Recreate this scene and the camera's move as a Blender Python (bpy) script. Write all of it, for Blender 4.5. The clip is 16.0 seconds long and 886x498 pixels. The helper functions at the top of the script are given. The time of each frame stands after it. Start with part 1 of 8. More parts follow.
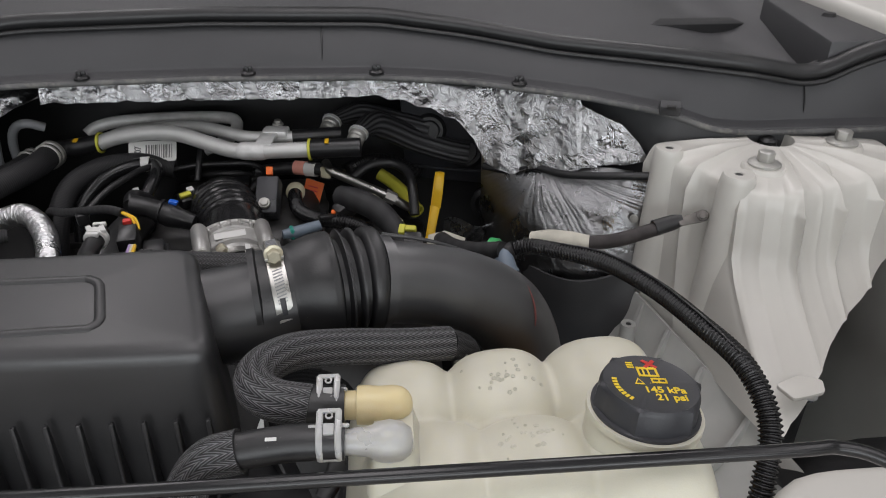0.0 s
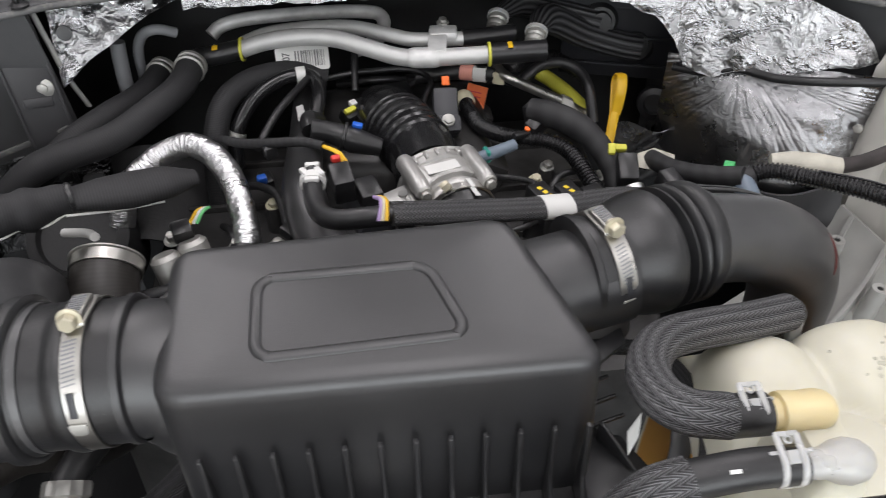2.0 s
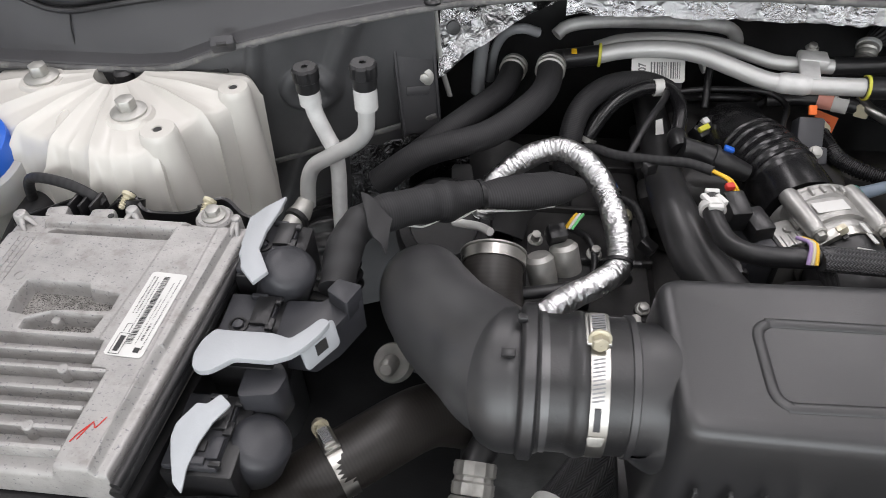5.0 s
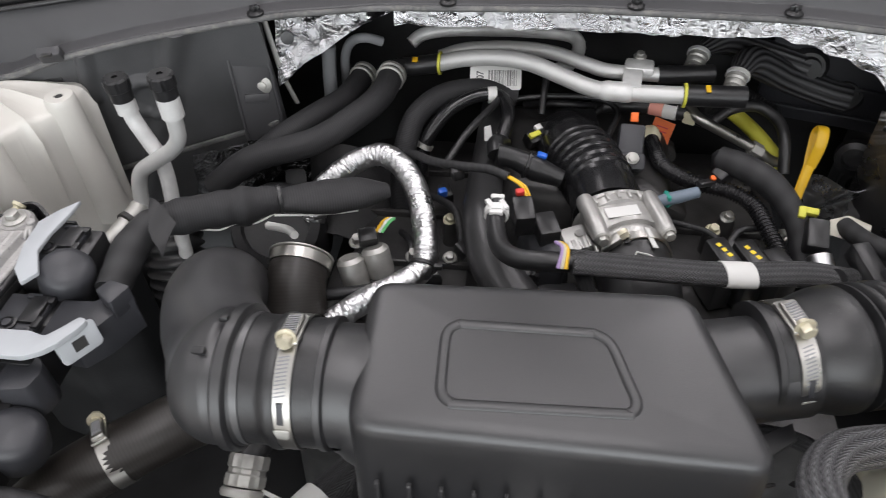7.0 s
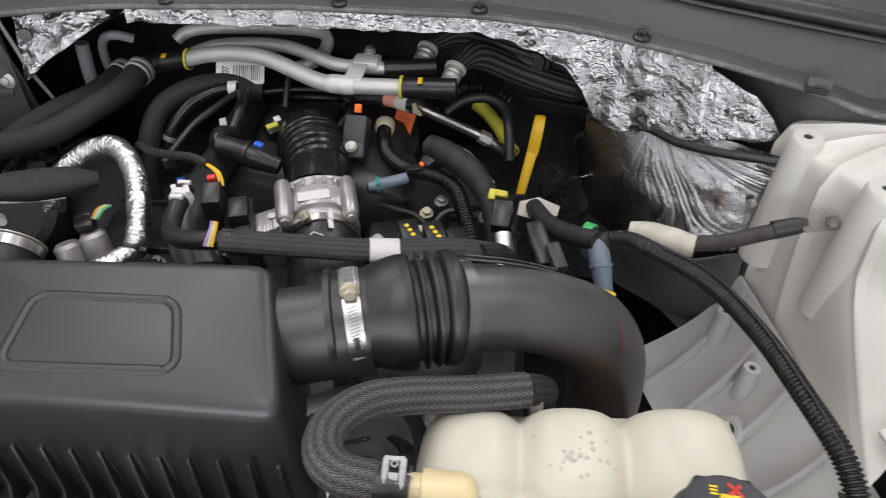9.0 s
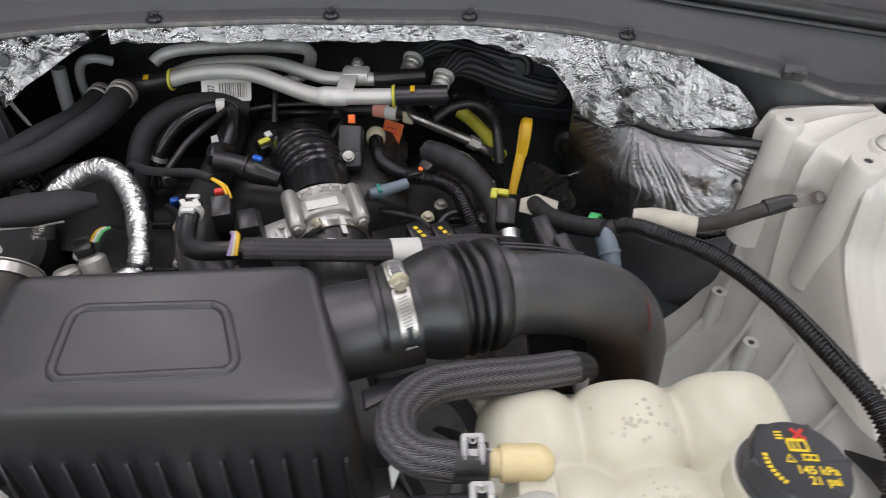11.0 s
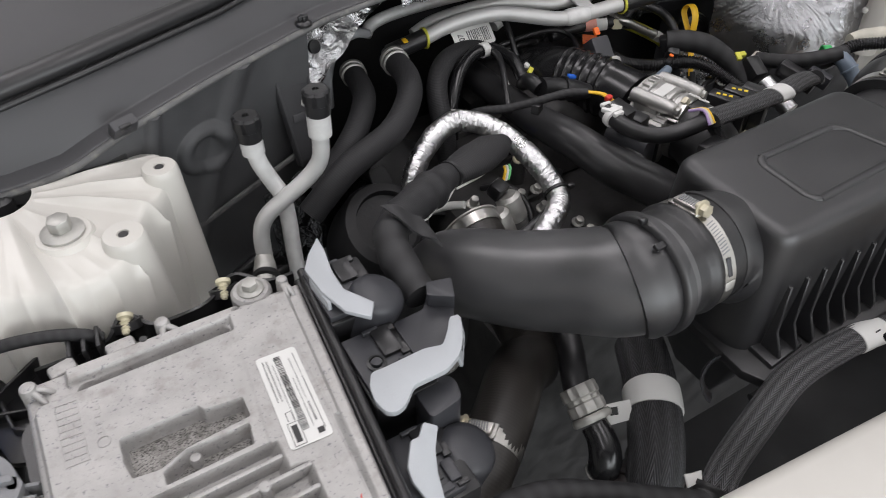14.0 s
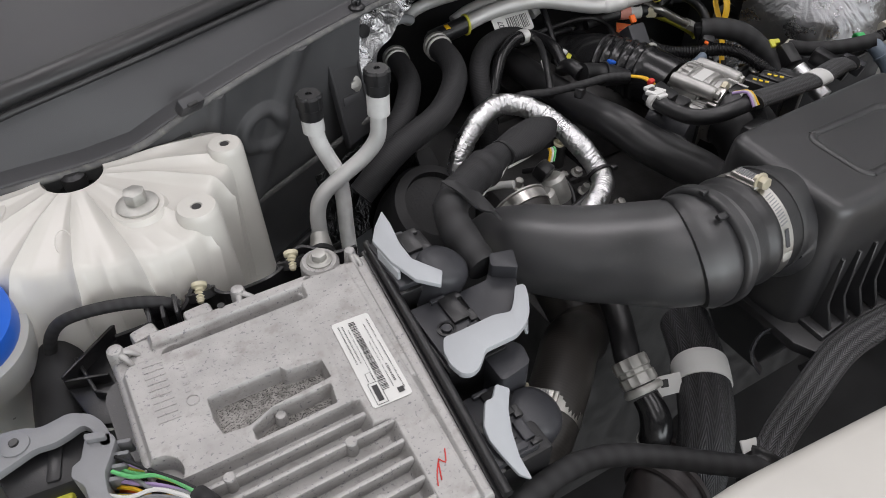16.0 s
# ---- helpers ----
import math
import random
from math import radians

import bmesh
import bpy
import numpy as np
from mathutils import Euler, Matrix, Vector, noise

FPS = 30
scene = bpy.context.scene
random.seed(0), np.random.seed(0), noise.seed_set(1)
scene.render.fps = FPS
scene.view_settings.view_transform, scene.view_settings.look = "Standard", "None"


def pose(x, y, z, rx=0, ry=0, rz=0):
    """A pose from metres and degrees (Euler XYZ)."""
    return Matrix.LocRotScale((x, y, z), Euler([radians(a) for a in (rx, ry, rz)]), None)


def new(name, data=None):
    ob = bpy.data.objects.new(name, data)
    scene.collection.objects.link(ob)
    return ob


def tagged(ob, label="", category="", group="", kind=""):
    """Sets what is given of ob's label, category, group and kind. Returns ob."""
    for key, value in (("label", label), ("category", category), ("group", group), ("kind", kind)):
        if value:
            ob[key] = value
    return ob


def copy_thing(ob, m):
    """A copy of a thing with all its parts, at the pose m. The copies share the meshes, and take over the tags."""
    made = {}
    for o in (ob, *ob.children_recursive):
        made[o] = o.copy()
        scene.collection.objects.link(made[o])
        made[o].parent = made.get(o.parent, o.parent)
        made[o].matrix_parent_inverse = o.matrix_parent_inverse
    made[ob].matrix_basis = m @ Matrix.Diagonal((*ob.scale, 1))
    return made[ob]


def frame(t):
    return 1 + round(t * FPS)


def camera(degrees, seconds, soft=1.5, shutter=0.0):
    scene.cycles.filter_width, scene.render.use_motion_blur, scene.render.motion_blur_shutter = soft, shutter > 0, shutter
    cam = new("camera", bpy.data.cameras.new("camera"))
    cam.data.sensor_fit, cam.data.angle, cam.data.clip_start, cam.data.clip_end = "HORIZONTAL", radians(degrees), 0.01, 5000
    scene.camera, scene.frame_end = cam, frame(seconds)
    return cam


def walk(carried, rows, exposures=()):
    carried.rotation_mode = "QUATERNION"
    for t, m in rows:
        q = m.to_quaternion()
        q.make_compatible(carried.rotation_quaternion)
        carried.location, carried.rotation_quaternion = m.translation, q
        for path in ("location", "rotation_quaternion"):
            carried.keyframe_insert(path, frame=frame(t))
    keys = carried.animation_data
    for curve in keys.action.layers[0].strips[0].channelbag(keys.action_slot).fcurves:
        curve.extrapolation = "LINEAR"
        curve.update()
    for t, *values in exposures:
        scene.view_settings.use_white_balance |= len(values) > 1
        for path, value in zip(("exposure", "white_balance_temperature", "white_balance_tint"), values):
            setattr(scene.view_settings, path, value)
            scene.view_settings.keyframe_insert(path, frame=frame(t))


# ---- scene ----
cam = camera(64.0, 16.0, soft=0.8, shutter=0.3)
# seconds, eye x y z, turn rx ry rz
PATH = [
    (0.00, 0.2186, 0.3738, 1.4305, 59.64, 0.18, -3.93),
    (0.50, 0.2209, 0.4160, 1.4235, 55.26, 0.18, -4.76),
    (1.00, 0.1622, 0.4505, 1.4445, 51.26, 0.17, -5.77),
    (1.50, 0.0788, 0.4803, 1.4592, 48.62, 0.06, -6.86),
    (2.00, -0.0103, 0.4912, 1.4625, 47.35, 0.31, -6.53),
    (2.50, -0.0849, 0.5035, 1.4722, 46.55, 0.67, -6.22),
    (3.00, -0.1860, 0.5131, 1.4716, 46.17, 0.82, -4.47),
    (3.50, -0.2597, 0.5157, 1.4741, 45.79, 0.95, -0.88),
    (3.70, -0.2774, 0.5151, 1.4730, 45.74, 1.05, 0.68),
    (4.22, -0.2870, 0.5121, 1.4805, 45.46, 1.22, 3.60),
    (4.75, -0.2586, 0.5083, 1.4943, 45.32, 1.09, 5.50),
    (5.28, -0.2127, 0.5051, 1.5096, 45.18, 1.01, 6.57),
    (5.80, -0.1697, 0.5046, 1.5215, 44.90, 1.36, 7.04),
    (6.00, -0.1558, 0.5061, 1.5218, 44.87, 1.38, 7.06),
    (6.50, -0.1196, 0.5094, 1.5181, 45.02, 1.39, 7.12),
    (7.00, -0.0436, 0.5123, 1.5173, 45.27, 1.66, 7.09),
    (7.50, 0.0264, 0.5153, 1.5162, 45.44, 1.32, 6.79),
    (8.00, 0.0911, 0.5145, 1.5133, 45.53, 1.08, 6.46),
    (8.50, 0.1524, 0.5082, 1.5129, 45.48, 0.98, 5.89),
    (9.00, 0.2231, 0.4959, 1.5273, 45.42, 0.80, 4.92),
    (9.20, 0.2504, 0.4868, 1.5352, 45.60, 0.49, 4.58),
    (9.72, 0.2843, 0.4713, 1.5406, 46.34, 0.25, 3.46),
    (10.25, 0.2690, 0.4646, 1.5368, 46.98, -0.00, 2.10),
    (10.78, 0.1963, 0.4644, 1.5250, 47.45, -0.09, -0.17),
    (11.30, 0.0579, 0.4683, 1.5058, 47.72, 0.13, -3.98),
    (11.50, -0.0221, 0.4691, 1.5008, 47.57, 0.25, -5.95),
    (12.00, -0.1125, 0.4916, 1.4851, 47.37, 0.45, -10.46),
    (12.50, -0.2716, 0.5181, 1.4786, 47.07, 0.11, -17.34),
    (13.00, -0.3941, 0.5222, 1.4925, 46.82, -0.32, -25.98),
    (13.50, -0.4779, 0.5301, 1.5014, 46.61, -0.26, -29.75),
    (14.00, -0.5331, 0.5257, 1.5044, 46.67, -0.25, -30.53),
    (14.50, -0.5823, 0.5270, 1.4928, 46.51, -0.27, -30.54),
    (15.00, -0.5943, 0.5304, 1.4909, 46.54, -0.24, -30.51),
    (15.50, -0.6007, 0.5318, 1.4930, 46.49, -0.16, -30.42),
    (16.00, -0.5857, 0.5262, 1.5000, 46.66, -0.15, -30.27),
]
walk(cam, [(t, pose(x, y, z, rx, ry, rz)) for t, x, y, z, rx, ry, rz in PATH], [(0.0, -0.40), (0.5, -0.24), (1.0, -0.08), (1.5, 0.05), (2.0, 0.25), (2.5, 0.54), (3.0, 0.64), (3.5, 0.40), (6.0, 0.22), (7.0, 0.30), (7.6, 0.40), (8.0, 0.32), (8.5, 0.28), (9.0, 0.16), (11.5, 0.05), (12.0, 0.34), (12.2, 0.44), (12.6, 0.50), (13.0, 0.34), (13.5, 0.17), (14.0, 0.04), (16.0, -0.09)])

# ---------------------------------------------------------------- light
world = bpy.data.worlds.new("showroom_air")
world.use_nodes = True
world.node_tree.nodes["Background"].inputs[0].default_value = (0.93, 0.97, 1.0, 1)
world.node_tree.nodes["Background"].inputs[1].default_value = 0.20
scene.world = world
scene.view_settings.exposure = 0.0


def ceiling_lamp(x, y, sx, sy, watts):
    data = bpy.data.lights.new("ceiling_light_glow", "AREA")
    data.shape, data.size, data.size_y, data.energy, data.color = "RECTANGLE", sx, sy, watts, (1.0, 0.950, 0.980)
    ob = new("ceiling_light_glow", data)
    ob.matrix_world = pose(x, y, 3.36)
    return ob


# the row at y -3.2 is added fill to brighten elbow and lid edge
LAMPS = [(-1.9, 0.2, 0.6, 2.4, 14), (0.0, 0.6, 0.7, 2.0, 20), (1.9, 0.2, 0.6, 2.4, 14), (-2.4, -3.2, 1.2, 2.2, 28), (0.0, -3.2, 1.2, 2.2, 28), (2.4, -3.2, 1.2, 2.2, 28), (-1.1, 2.9, 0.6, 2.4, 26), (1.1, 2.9, 0.6, 2.4, 26)]
for lamp in LAMPS:
    ceiling_lamp(*lamp)
# added fill lamp in an unseen front opening, brightens forward-facing sides
front_fill = bpy.data.lights.new("front_fill_lamp", "AREA")
front_fill.shape, front_fill.size, front_fill.size_y, front_fill.energy, front_fill.color = "RECTANGLE", 6.8, 2.3, 230, (0.93, 0.97, 1.0)
new("front_fill_lamp", front_fill).matrix_world = pose(0, -5.22, 1.75, 90, 0, 0)

# ---------------------------------------------------------------- materials


def grain(name, col, rough=0.5, metal=0.0, spread=0.25, big=18.0, fine=900.0, bump=0.15, depth=0.0006, uv=False, spec=0.5, coat=0.0):
    """A surface with colour blotches, fine relief and uneven gloss, in metres."""
    m = bpy.data.materials.new(name)
    m.use_nodes = True
    nt = m.node_tree
    b = nt.nodes["Principled BSDF"]
    tc = nt.nodes.new("ShaderNodeTexCoord")
    src = tc.outputs["Object"]
    n1 = nt.nodes.new("ShaderNodeTexNoise")
    n1.inputs["Scale"].default_value, n1.inputs["Detail"].default_value = big, 5
    n2 = nt.nodes.new("ShaderNodeTexNoise")
    n2.inputs["Scale"].default_value, n2.inputs["Detail"].default_value = fine, 2
    nt.links.new(src, n1.inputs["Vector"])
    nt.links.new(src, n2.inputs["Vector"])
    ramp = nt.nodes.new("ShaderNodeValToRGB")
    lo = [c * (1 - spread) for c in col]
    hi = [min(1, c * (1 + spread)) for c in col]
    ramp.color_ramp.elements[0].position, ramp.color_ramp.elements[1].position = 0.3, 0.7
    ramp.color_ramp.elements[0].color, ramp.color_ramp.elements[1].color = (*lo, 1), (*hi, 1)
    nt.links.new(n1.outputs["Fac"], ramp.inputs["Fac"])
    nt.links.new(ramp.outputs["Color"], b.inputs["Base Color"])
    mr = nt.nodes.new("ShaderNodeMapRange")
    mr.inputs["To Min"].default_value, mr.inputs["To Max"].default_value = max(0.02, rough - 0.09), min(1, rough + 0.09)
    nt.links.new(n1.outputs["Fac"], mr.inputs["Value"])
    nt.links.new(mr.outputs["Result"], b.inputs["Roughness"])
    b.inputs["Metallic"].default_value = metal
    b.inputs["Specular IOR Level"].default_value = spec
    b.inputs["Coat Weight"].default_value = coat
    bp = nt.nodes.new("ShaderNodeBump")
    bp.inputs["Strength"].default_value, bp.inputs["Distance"].default_value = bump, depth
    nt.links.new(n2.outputs["Fac"], bp.inputs["Height"])
    nt.links.new(bp.outputs["Normal"], b.inputs["Normal"])
    return m


def maths(nt, op, a, b=None):
    n = nt.nodes.new("ShaderNodeMath")
    n.operation = op
    for i, v in enumerate((a, b)):
        if v is None:
            continue
        if isinstance(v, (int, float)):
            n.inputs[i].default_value = v
        else:
            nt.links.new(v, n.inputs[i])
    return n.outputs[0]


def woven(name, dark, light, around=14, along=14, rough=0.55, depth=0.0012, twill=True, relief=0.8, strands=12.0):
    """Braided or ribbed sleeve laid along a tube's own UV."""
    m = grain(name, dark, rough)
    nt = m.node_tree
    b = nt.nodes["Principled BSDF"]
    uv = nt.nodes.new("ShaderNodeUVMap")
    sep = nt.nodes.new("ShaderNodeSeparateXYZ")
    nt.links.new(uv.outputs["UV"], sep.inputs[0])
    u, v = maths(nt, "MULTIPLY", sep.outputs[0], around * 6.28318), maths(nt, "MULTIPLY", sep.outputs[1], along * 6.28318)
    if twill:
        zig = maths(nt, "PINGPONG", maths(nt, "MULTIPLY", sep.outputs[0], float(around)), 0.5)
        h = maths(nt, "SINE", maths(nt, "ADD", v, maths(nt, "MULTIPLY", zig, strands)))
        h = maths(nt, "SUBTRACT", maths(nt, "MULTIPLY", h, 0.75), maths(nt, "MULTIPLY", maths(nt, "COSINE", u), 0.35))
    else:
        h = maths(nt, "SINE", v if not around else maths(nt, "ADD", u, v))
    f = maths(nt, "MAXIMUM", maths(nt, "ADD", maths(nt, "MULTIPLY", h, 0.5), 0.5), 0.0)
    if twill:
        f = maths(nt, "POWER", f, 1.8)
    mix = nt.nodes.new("ShaderNodeMix")
    mix.data_type = "RGBA"
    mix.inputs[6].default_value, mix.inputs[7].default_value = (*dark, 1), (*light, 1)
    nt.links.new(f, mix.inputs[0])
    nt.links.new(mix.outputs[2], b.inputs["Base Color"])
    bp = nt.nodes.new("ShaderNodeBump")
    bp.inputs["Strength"].default_value, bp.inputs["Distance"].default_value = relief, depth
    nt.links.new(f, bp.inputs["Height"])
    nt.links.new(bp.outputs["Normal"], b.inputs["Normal"])
    return m


def foil(name, crumple=70.0, strength=0.9, rough=0.2, col=(0.86, 0.86, 0.87)):
    m = grain(name, col, rough, 1.0, 0.08, 30.0)
    nt = m.node_tree
    b = nt.nodes["Principled BSDF"]
    tc = nt.nodes.new("ShaderNodeTexCoord")
    vo = nt.nodes.new("ShaderNodeTexVoronoi")
    vo.inputs["Scale"].default_value = crumple
    wob = nt.nodes.new("ShaderNodeTexNoise")
    wob.inputs["Scale"].default_value, wob.inputs["Detail"].default_value, wob.inputs["Distortion"].default_value = crumple * 0.6, 6, 1.6
    nt.links.new(tc.outputs["Object"], wob.inputs["Vector"])
    vm = nt.nodes.new("ShaderNodeVectorMath")
    vm.operation = "MULTIPLY_ADD"
    vm.inputs[1].default_value = (0.035, 0.035, 0.035)
    nt.links.new(wob.outputs["Color"], vm.inputs[0])
    nt.links.new(tc.outputs["Object"], vm.inputs[2])
    nt.links.new(vm.outputs[0], vo.inputs["Vector"])
    h = maths(nt, "ADD", vo.outputs["Distance"], wob.outputs["Fac"])
    bp = nt.nodes.new("ShaderNodeBump")
    bp.inputs["Strength"].default_value, bp.inputs["Distance"].default_value = strength, 0.006
    nt.links.new(h, bp.inputs["Height"])
    nt.links.new(bp.outputs["Normal"], b.inputs["Normal"])
    return m


BOX_PLASTIC = grain("moulded_black_plastic", (0.0145, 0.0145, 0.016), 0.40, bump=0.14, fine=1600, spread=0.12, spec=0.85)
DUCT_PLASTIC = grain("blow_moulded_black_plastic", (0.046, 0.046, 0.048), 0.36, bump=0.07, fine=500, spread=0.2, big=26, spec=1.0)
RUBBER = grain("black_rubber", (0.013, 0.013, 0.014), 0.40, bump=0.22, fine=420, spread=0.4, big=40, spec=0.6)
DARK = grain("oily_black_casting", (0.017, 0.017, 0.018), 0.55, bump=0.4, fine=300, spread=0.4, spec=0.4)
PIPE_BLACK = grain("dusty_black_pipe", (0.026, 0.026, 0.027), 0.36, bump=0.10, fine=300, spread=0.3, big=30)
GLOSSBLACK = grain("gloss_black_plastic", (0.012, 0.012, 0.013), 0.22, bump=0.06, spread=0.2)
COWL = grain("grained_charcoal_plastic", (0.050, 0.050, 0.053), 0.50, bump=0.22, fine=1300, spread=0.10, big=7)
COWL_DUSTY = grain("dusty_charcoal_plastic", (0.10, 0.10, 0.10), 0.7, bump=0.3, fine=500, spread=0.35, big=25)
APRON = grain("pressed_charcoal_felt", (0.070, 0.071, 0.074), 0.6, bump=0.3, fine=700, spread=0.2)
SEAL = grain("hood_seal_rubber", (0.018, 0.018, 0.019), 0.38, spread=0.15)
WHITE = grain("white_body_paint", (0.60, 0.585, 0.545), 0.36, bump=0.03, fine=500, spread=0.04, big=12, coat=0.1)
# white darkened so the inner fender's shade is in its colour
WHITE_DIM = grain("dimmed_white", (0.42, 0.42, 0.40), 0.42, bump=0.05, fine=400, spread=0.12, big=16)
STEEL = grain("bright_clamp_steel", (0.48, 0.47, 0.445), 0.31, 1.0, 0.08, 60)
ZINC = grain("zinc_plated_steel", (0.46, 0.455, 0.43), 0.48, 0.7, 0.15, 80)
PALE_ZINC = grain("yellow_passivated_zinc", (0.56, 0.52, 0.40), 0.38, 0.6, 0.12, 80)
ALU = grain("drawn_aluminium", (0.60, 0.60, 0.59), 0.48, 0.4, 0.06, 40, bump=0.08)
ALU_DULL = grain("white_oxide_aluminium", (0.68, 0.68, 0.67), 0.44, 0.20, 0.14, 60, bump=0.15)
CAST = grain("die_cast_aluminium", (0.46, 0.455, 0.44), 0.42, 0.75, 0.16, 55, 450, 0.3)
GRIT = grain("gritty_cast_floor", (0.30, 0.29, 0.275), 0.55, 0.3, 0.2, 80, 450, 0.3)
# black lifted in colour to stand in for light missing deep in the engine
ENGINE = grain("lifted_black_plastic", (0.034, 0.033, 0.033), 0.42, bump=0.3, fine=260, spread=0.45, big=45)
ECU_CAST = grain("stained_cast_aluminium", (0.41, 0.402, 0.392), 0.50, 0.35, 0.12, 60, 650, 0.35)
FOIL = foil("crumpled_foil", 110, 0.30, 0.27, (0.46, 0.46, 0.47))
FOIL_DARK = foil("dark_foil", 90, 0.14, 0.28, (0.38, 0.38, 0.39))
FOIL_WRAP = foil("foil_sleeve_skin", 150, 0.12, 0.30, (0.70, 0.70, 0.71))
BRAID = woven("grey_black_braid", (0.004, 0.004, 0.005), (0.22, 0.22, 0.23), 12, 18, strands=28.0)
BRAID_DARK = woven("black_braid", (0.004, 0.004, 0.005), (0.075, 0.075, 0.08), 12, 22, strands=38.0)
RIBBED = woven("lined_black_sleeve", (0.006, 0.006, 0.007), (0.070, 0.070, 0.074), 14, 0, twill=False)
MESH_SLEEVE = woven("fine_black_mesh_sleeve", (0.005, 0.005, 0.006), (0.12, 0.12, 0.125), 14, 26)
CORDED = woven("corded_brown_black_rubber", (0.017, 0.015, 0.013), (0.024, 0.021, 0.019), 0, 64, rough=0.42, depth=0.0003, twill=False, relief=0.14)
TAPE = woven("cloth_harness_tape", (0.012, 0.012, 0.013), (0.022, 0.022, 0.0235), 1, 4, rough=0.62, depth=0.0002, twill=False, relief=0.3)
CLOTH = woven("ribbed_sleeve_cloth", (0.009, 0.009, 0.010), (0.024, 0.024, 0.026), 0, 46, rough=0.7, depth=0.0003, twill=False, relief=0.3)
GREY_PLASTIC = grain("pale_grey_plastic", (0.41, 0.43, 0.45), 0.45, spread=0.05)
MID_GREY = grain("mid_grey_plastic", (0.23, 0.235, 0.245), 0.45, spread=0.10)
CONN = grain("connector_black_plastic", (0.015, 0.015, 0.016), 0.33, spread=0.2)
FOAM = grain("aged_foam", (0.50, 0.48, 0.41), 0.7, spread=0.15, big=60)
CONN_GREY = grain("connector_slate_plastic", (0.034, 0.035, 0.040), 0.42, spread=0.12)
LABEL = grain("white_label_paper", (0.68, 0.68, 0.66), 0.5, spread=0.03)
INK = grain("black_print", (0.03, 0.03, 0.03), 0.5, spread=0.1)
# ink paled in colour to imitate the barcode label's overexposure
PALE_INK = grain("overexposed_print", (0.13, 0.13, 0.13), 0.5, spread=0.2)
CREAM = grain("cream_plastic", (0.62, 0.58, 0.42), 0.45, spread=0.1)
YELLOW = grain("yellow_plastic", (0.78, 0.47, 0.02), 0.4, spread=0.08)
LEMON = grain("lemon_tape", (0.62, 0.60, 0.07), 0.5, spread=0.15)
YPRINT = grain("yellow_print", (0.85, 0.62, 0.03), 0.5, spread=0.05)
ORANGE = grain("orange_tag", (0.86, 0.16, 0.02), 0.5, spread=0.08)
RED = grain("red_paint", (0.62, 0.04, 0.03), 0.5, spread=0.15)
REDFAINT = grain("faded_red_crayon", (0.16, 0.045, 0.040), 0.6, spread=0.3)
PINK = grain("pink_label", (0.78, 0.35, 0.28), 0.5, spread=0.1)
BLUE = grain("blue_cap_plastic", (0.02, 0.13, 0.62), 0.33, spread=0.06)
GREEN = grain("green_clip_plastic", (0.05, 0.42, 0.12), 0.4, spread=0.1)
TEAL = grain("teal_plastic", (0.03, 0.28, 0.22), 0.4, spread=0.15)
BLUEGREY = grain("blue_grey_cap", (0.16, 0.20, 0.25), 0.4, spread=0.12)
WHITE_PLASTIC = grain("white_plastic", (0.72, 0.72, 0.70), 0.42, spread=0.05)
LILAC = grain("lilac_wire", (0.42, 0.30, 0.55), 0.45)
WIRE_GREEN = grain("green_wire", (0.15, 0.55, 0.20), 0.45)
BROWN_STEEL = grain("dull_brown_steel", (0.16, 0.15, 0.14), 0.45, 0.7, 0.2, 80)
BROWN = grain("dusty_cable_jacket", (0.030, 0.025, 0.025), 0.5, spread=0.5, big=60)
WALLPAINT = grain("showroom_wall_paint", (0.74, 0.74, 0.73), 0.7, spread=0.04, big=2, fine=120)
CEILING = grain("ceiling_tile", (0.70, 0.70, 0.69), 0.8, spread=0.04, big=3, fine=150)
CONCRETE = grain("grey_floor_tile", (0.30, 0.30, 0.295), 0.4, spread=0.15, big=1.5, fine=60)


def speckle(m, scale, lo, hi, dark, mask=None):
    """Small dark pits or stains scattered over a surface."""
    nt = m.node_tree
    b = nt.nodes["Principled BSDF"]
    old = b.inputs["Base Color"].links[0].from_socket
    tc = nt.nodes.new("ShaderNodeTexCoord")
    n = nt.nodes.new("ShaderNodeTexNoise")
    n.inputs["Scale"].default_value, n.inputs["Detail"].default_value, n.inputs["Roughness"].default_value = scale, 3, 0.6
    nt.links.new(tc.outputs["Object"], n.inputs["Vector"])
    r = nt.nodes.new("ShaderNodeValToRGB")
    r.color_ramp.elements[0].position, r.color_ramp.elements[1].position = lo, hi
    r.color_ramp.elements[0].color, r.color_ramp.elements[1].color = (0, 0, 0, 1), (1, 1, 1, 1)
    nt.links.new(n.outputs["Fac"], r.inputs["Fac"])
    mix = nt.nodes.new("ShaderNodeMix")
    mix.data_type = "RGBA"
    mix.inputs[7].default_value = (*dark, 1)
    nt.links.new(r.outputs["Color"], mix.inputs[0])
    nt.links.new(old, mix.inputs[6])
    nt.links.new(mix.outputs[2], b.inputs["Base Color"])
    return m


speckle(ECU_CAST, 400, 0.595, 0.70, (0.21, 0.21, 0.22))
speckle(ECU_CAST, 75, 0.54, 0.78, (0.30, 0.285, 0.27))
speckle(GRIT, 260, 0.46, 0.72, (0.13, 0.125, 0.115))
speckle(GRIT, 900, 0.52, 0.60, (0.045, 0.043, 0.040))
speckle(COWL_DUSTY, 90, 0.50, 0.75, (0.19, 0.185, 0.17))
speckle(DUCT_PLASTIC, 700, 0.68, 0.74, (0.10, 0.10, 0.10))
speckle(RUBBER, 800, 0.70, 0.76, (0.12, 0.12, 0.115))
speckle(CONN, 500, 0.70, 0.78, (0.09, 0.09, 0.088))


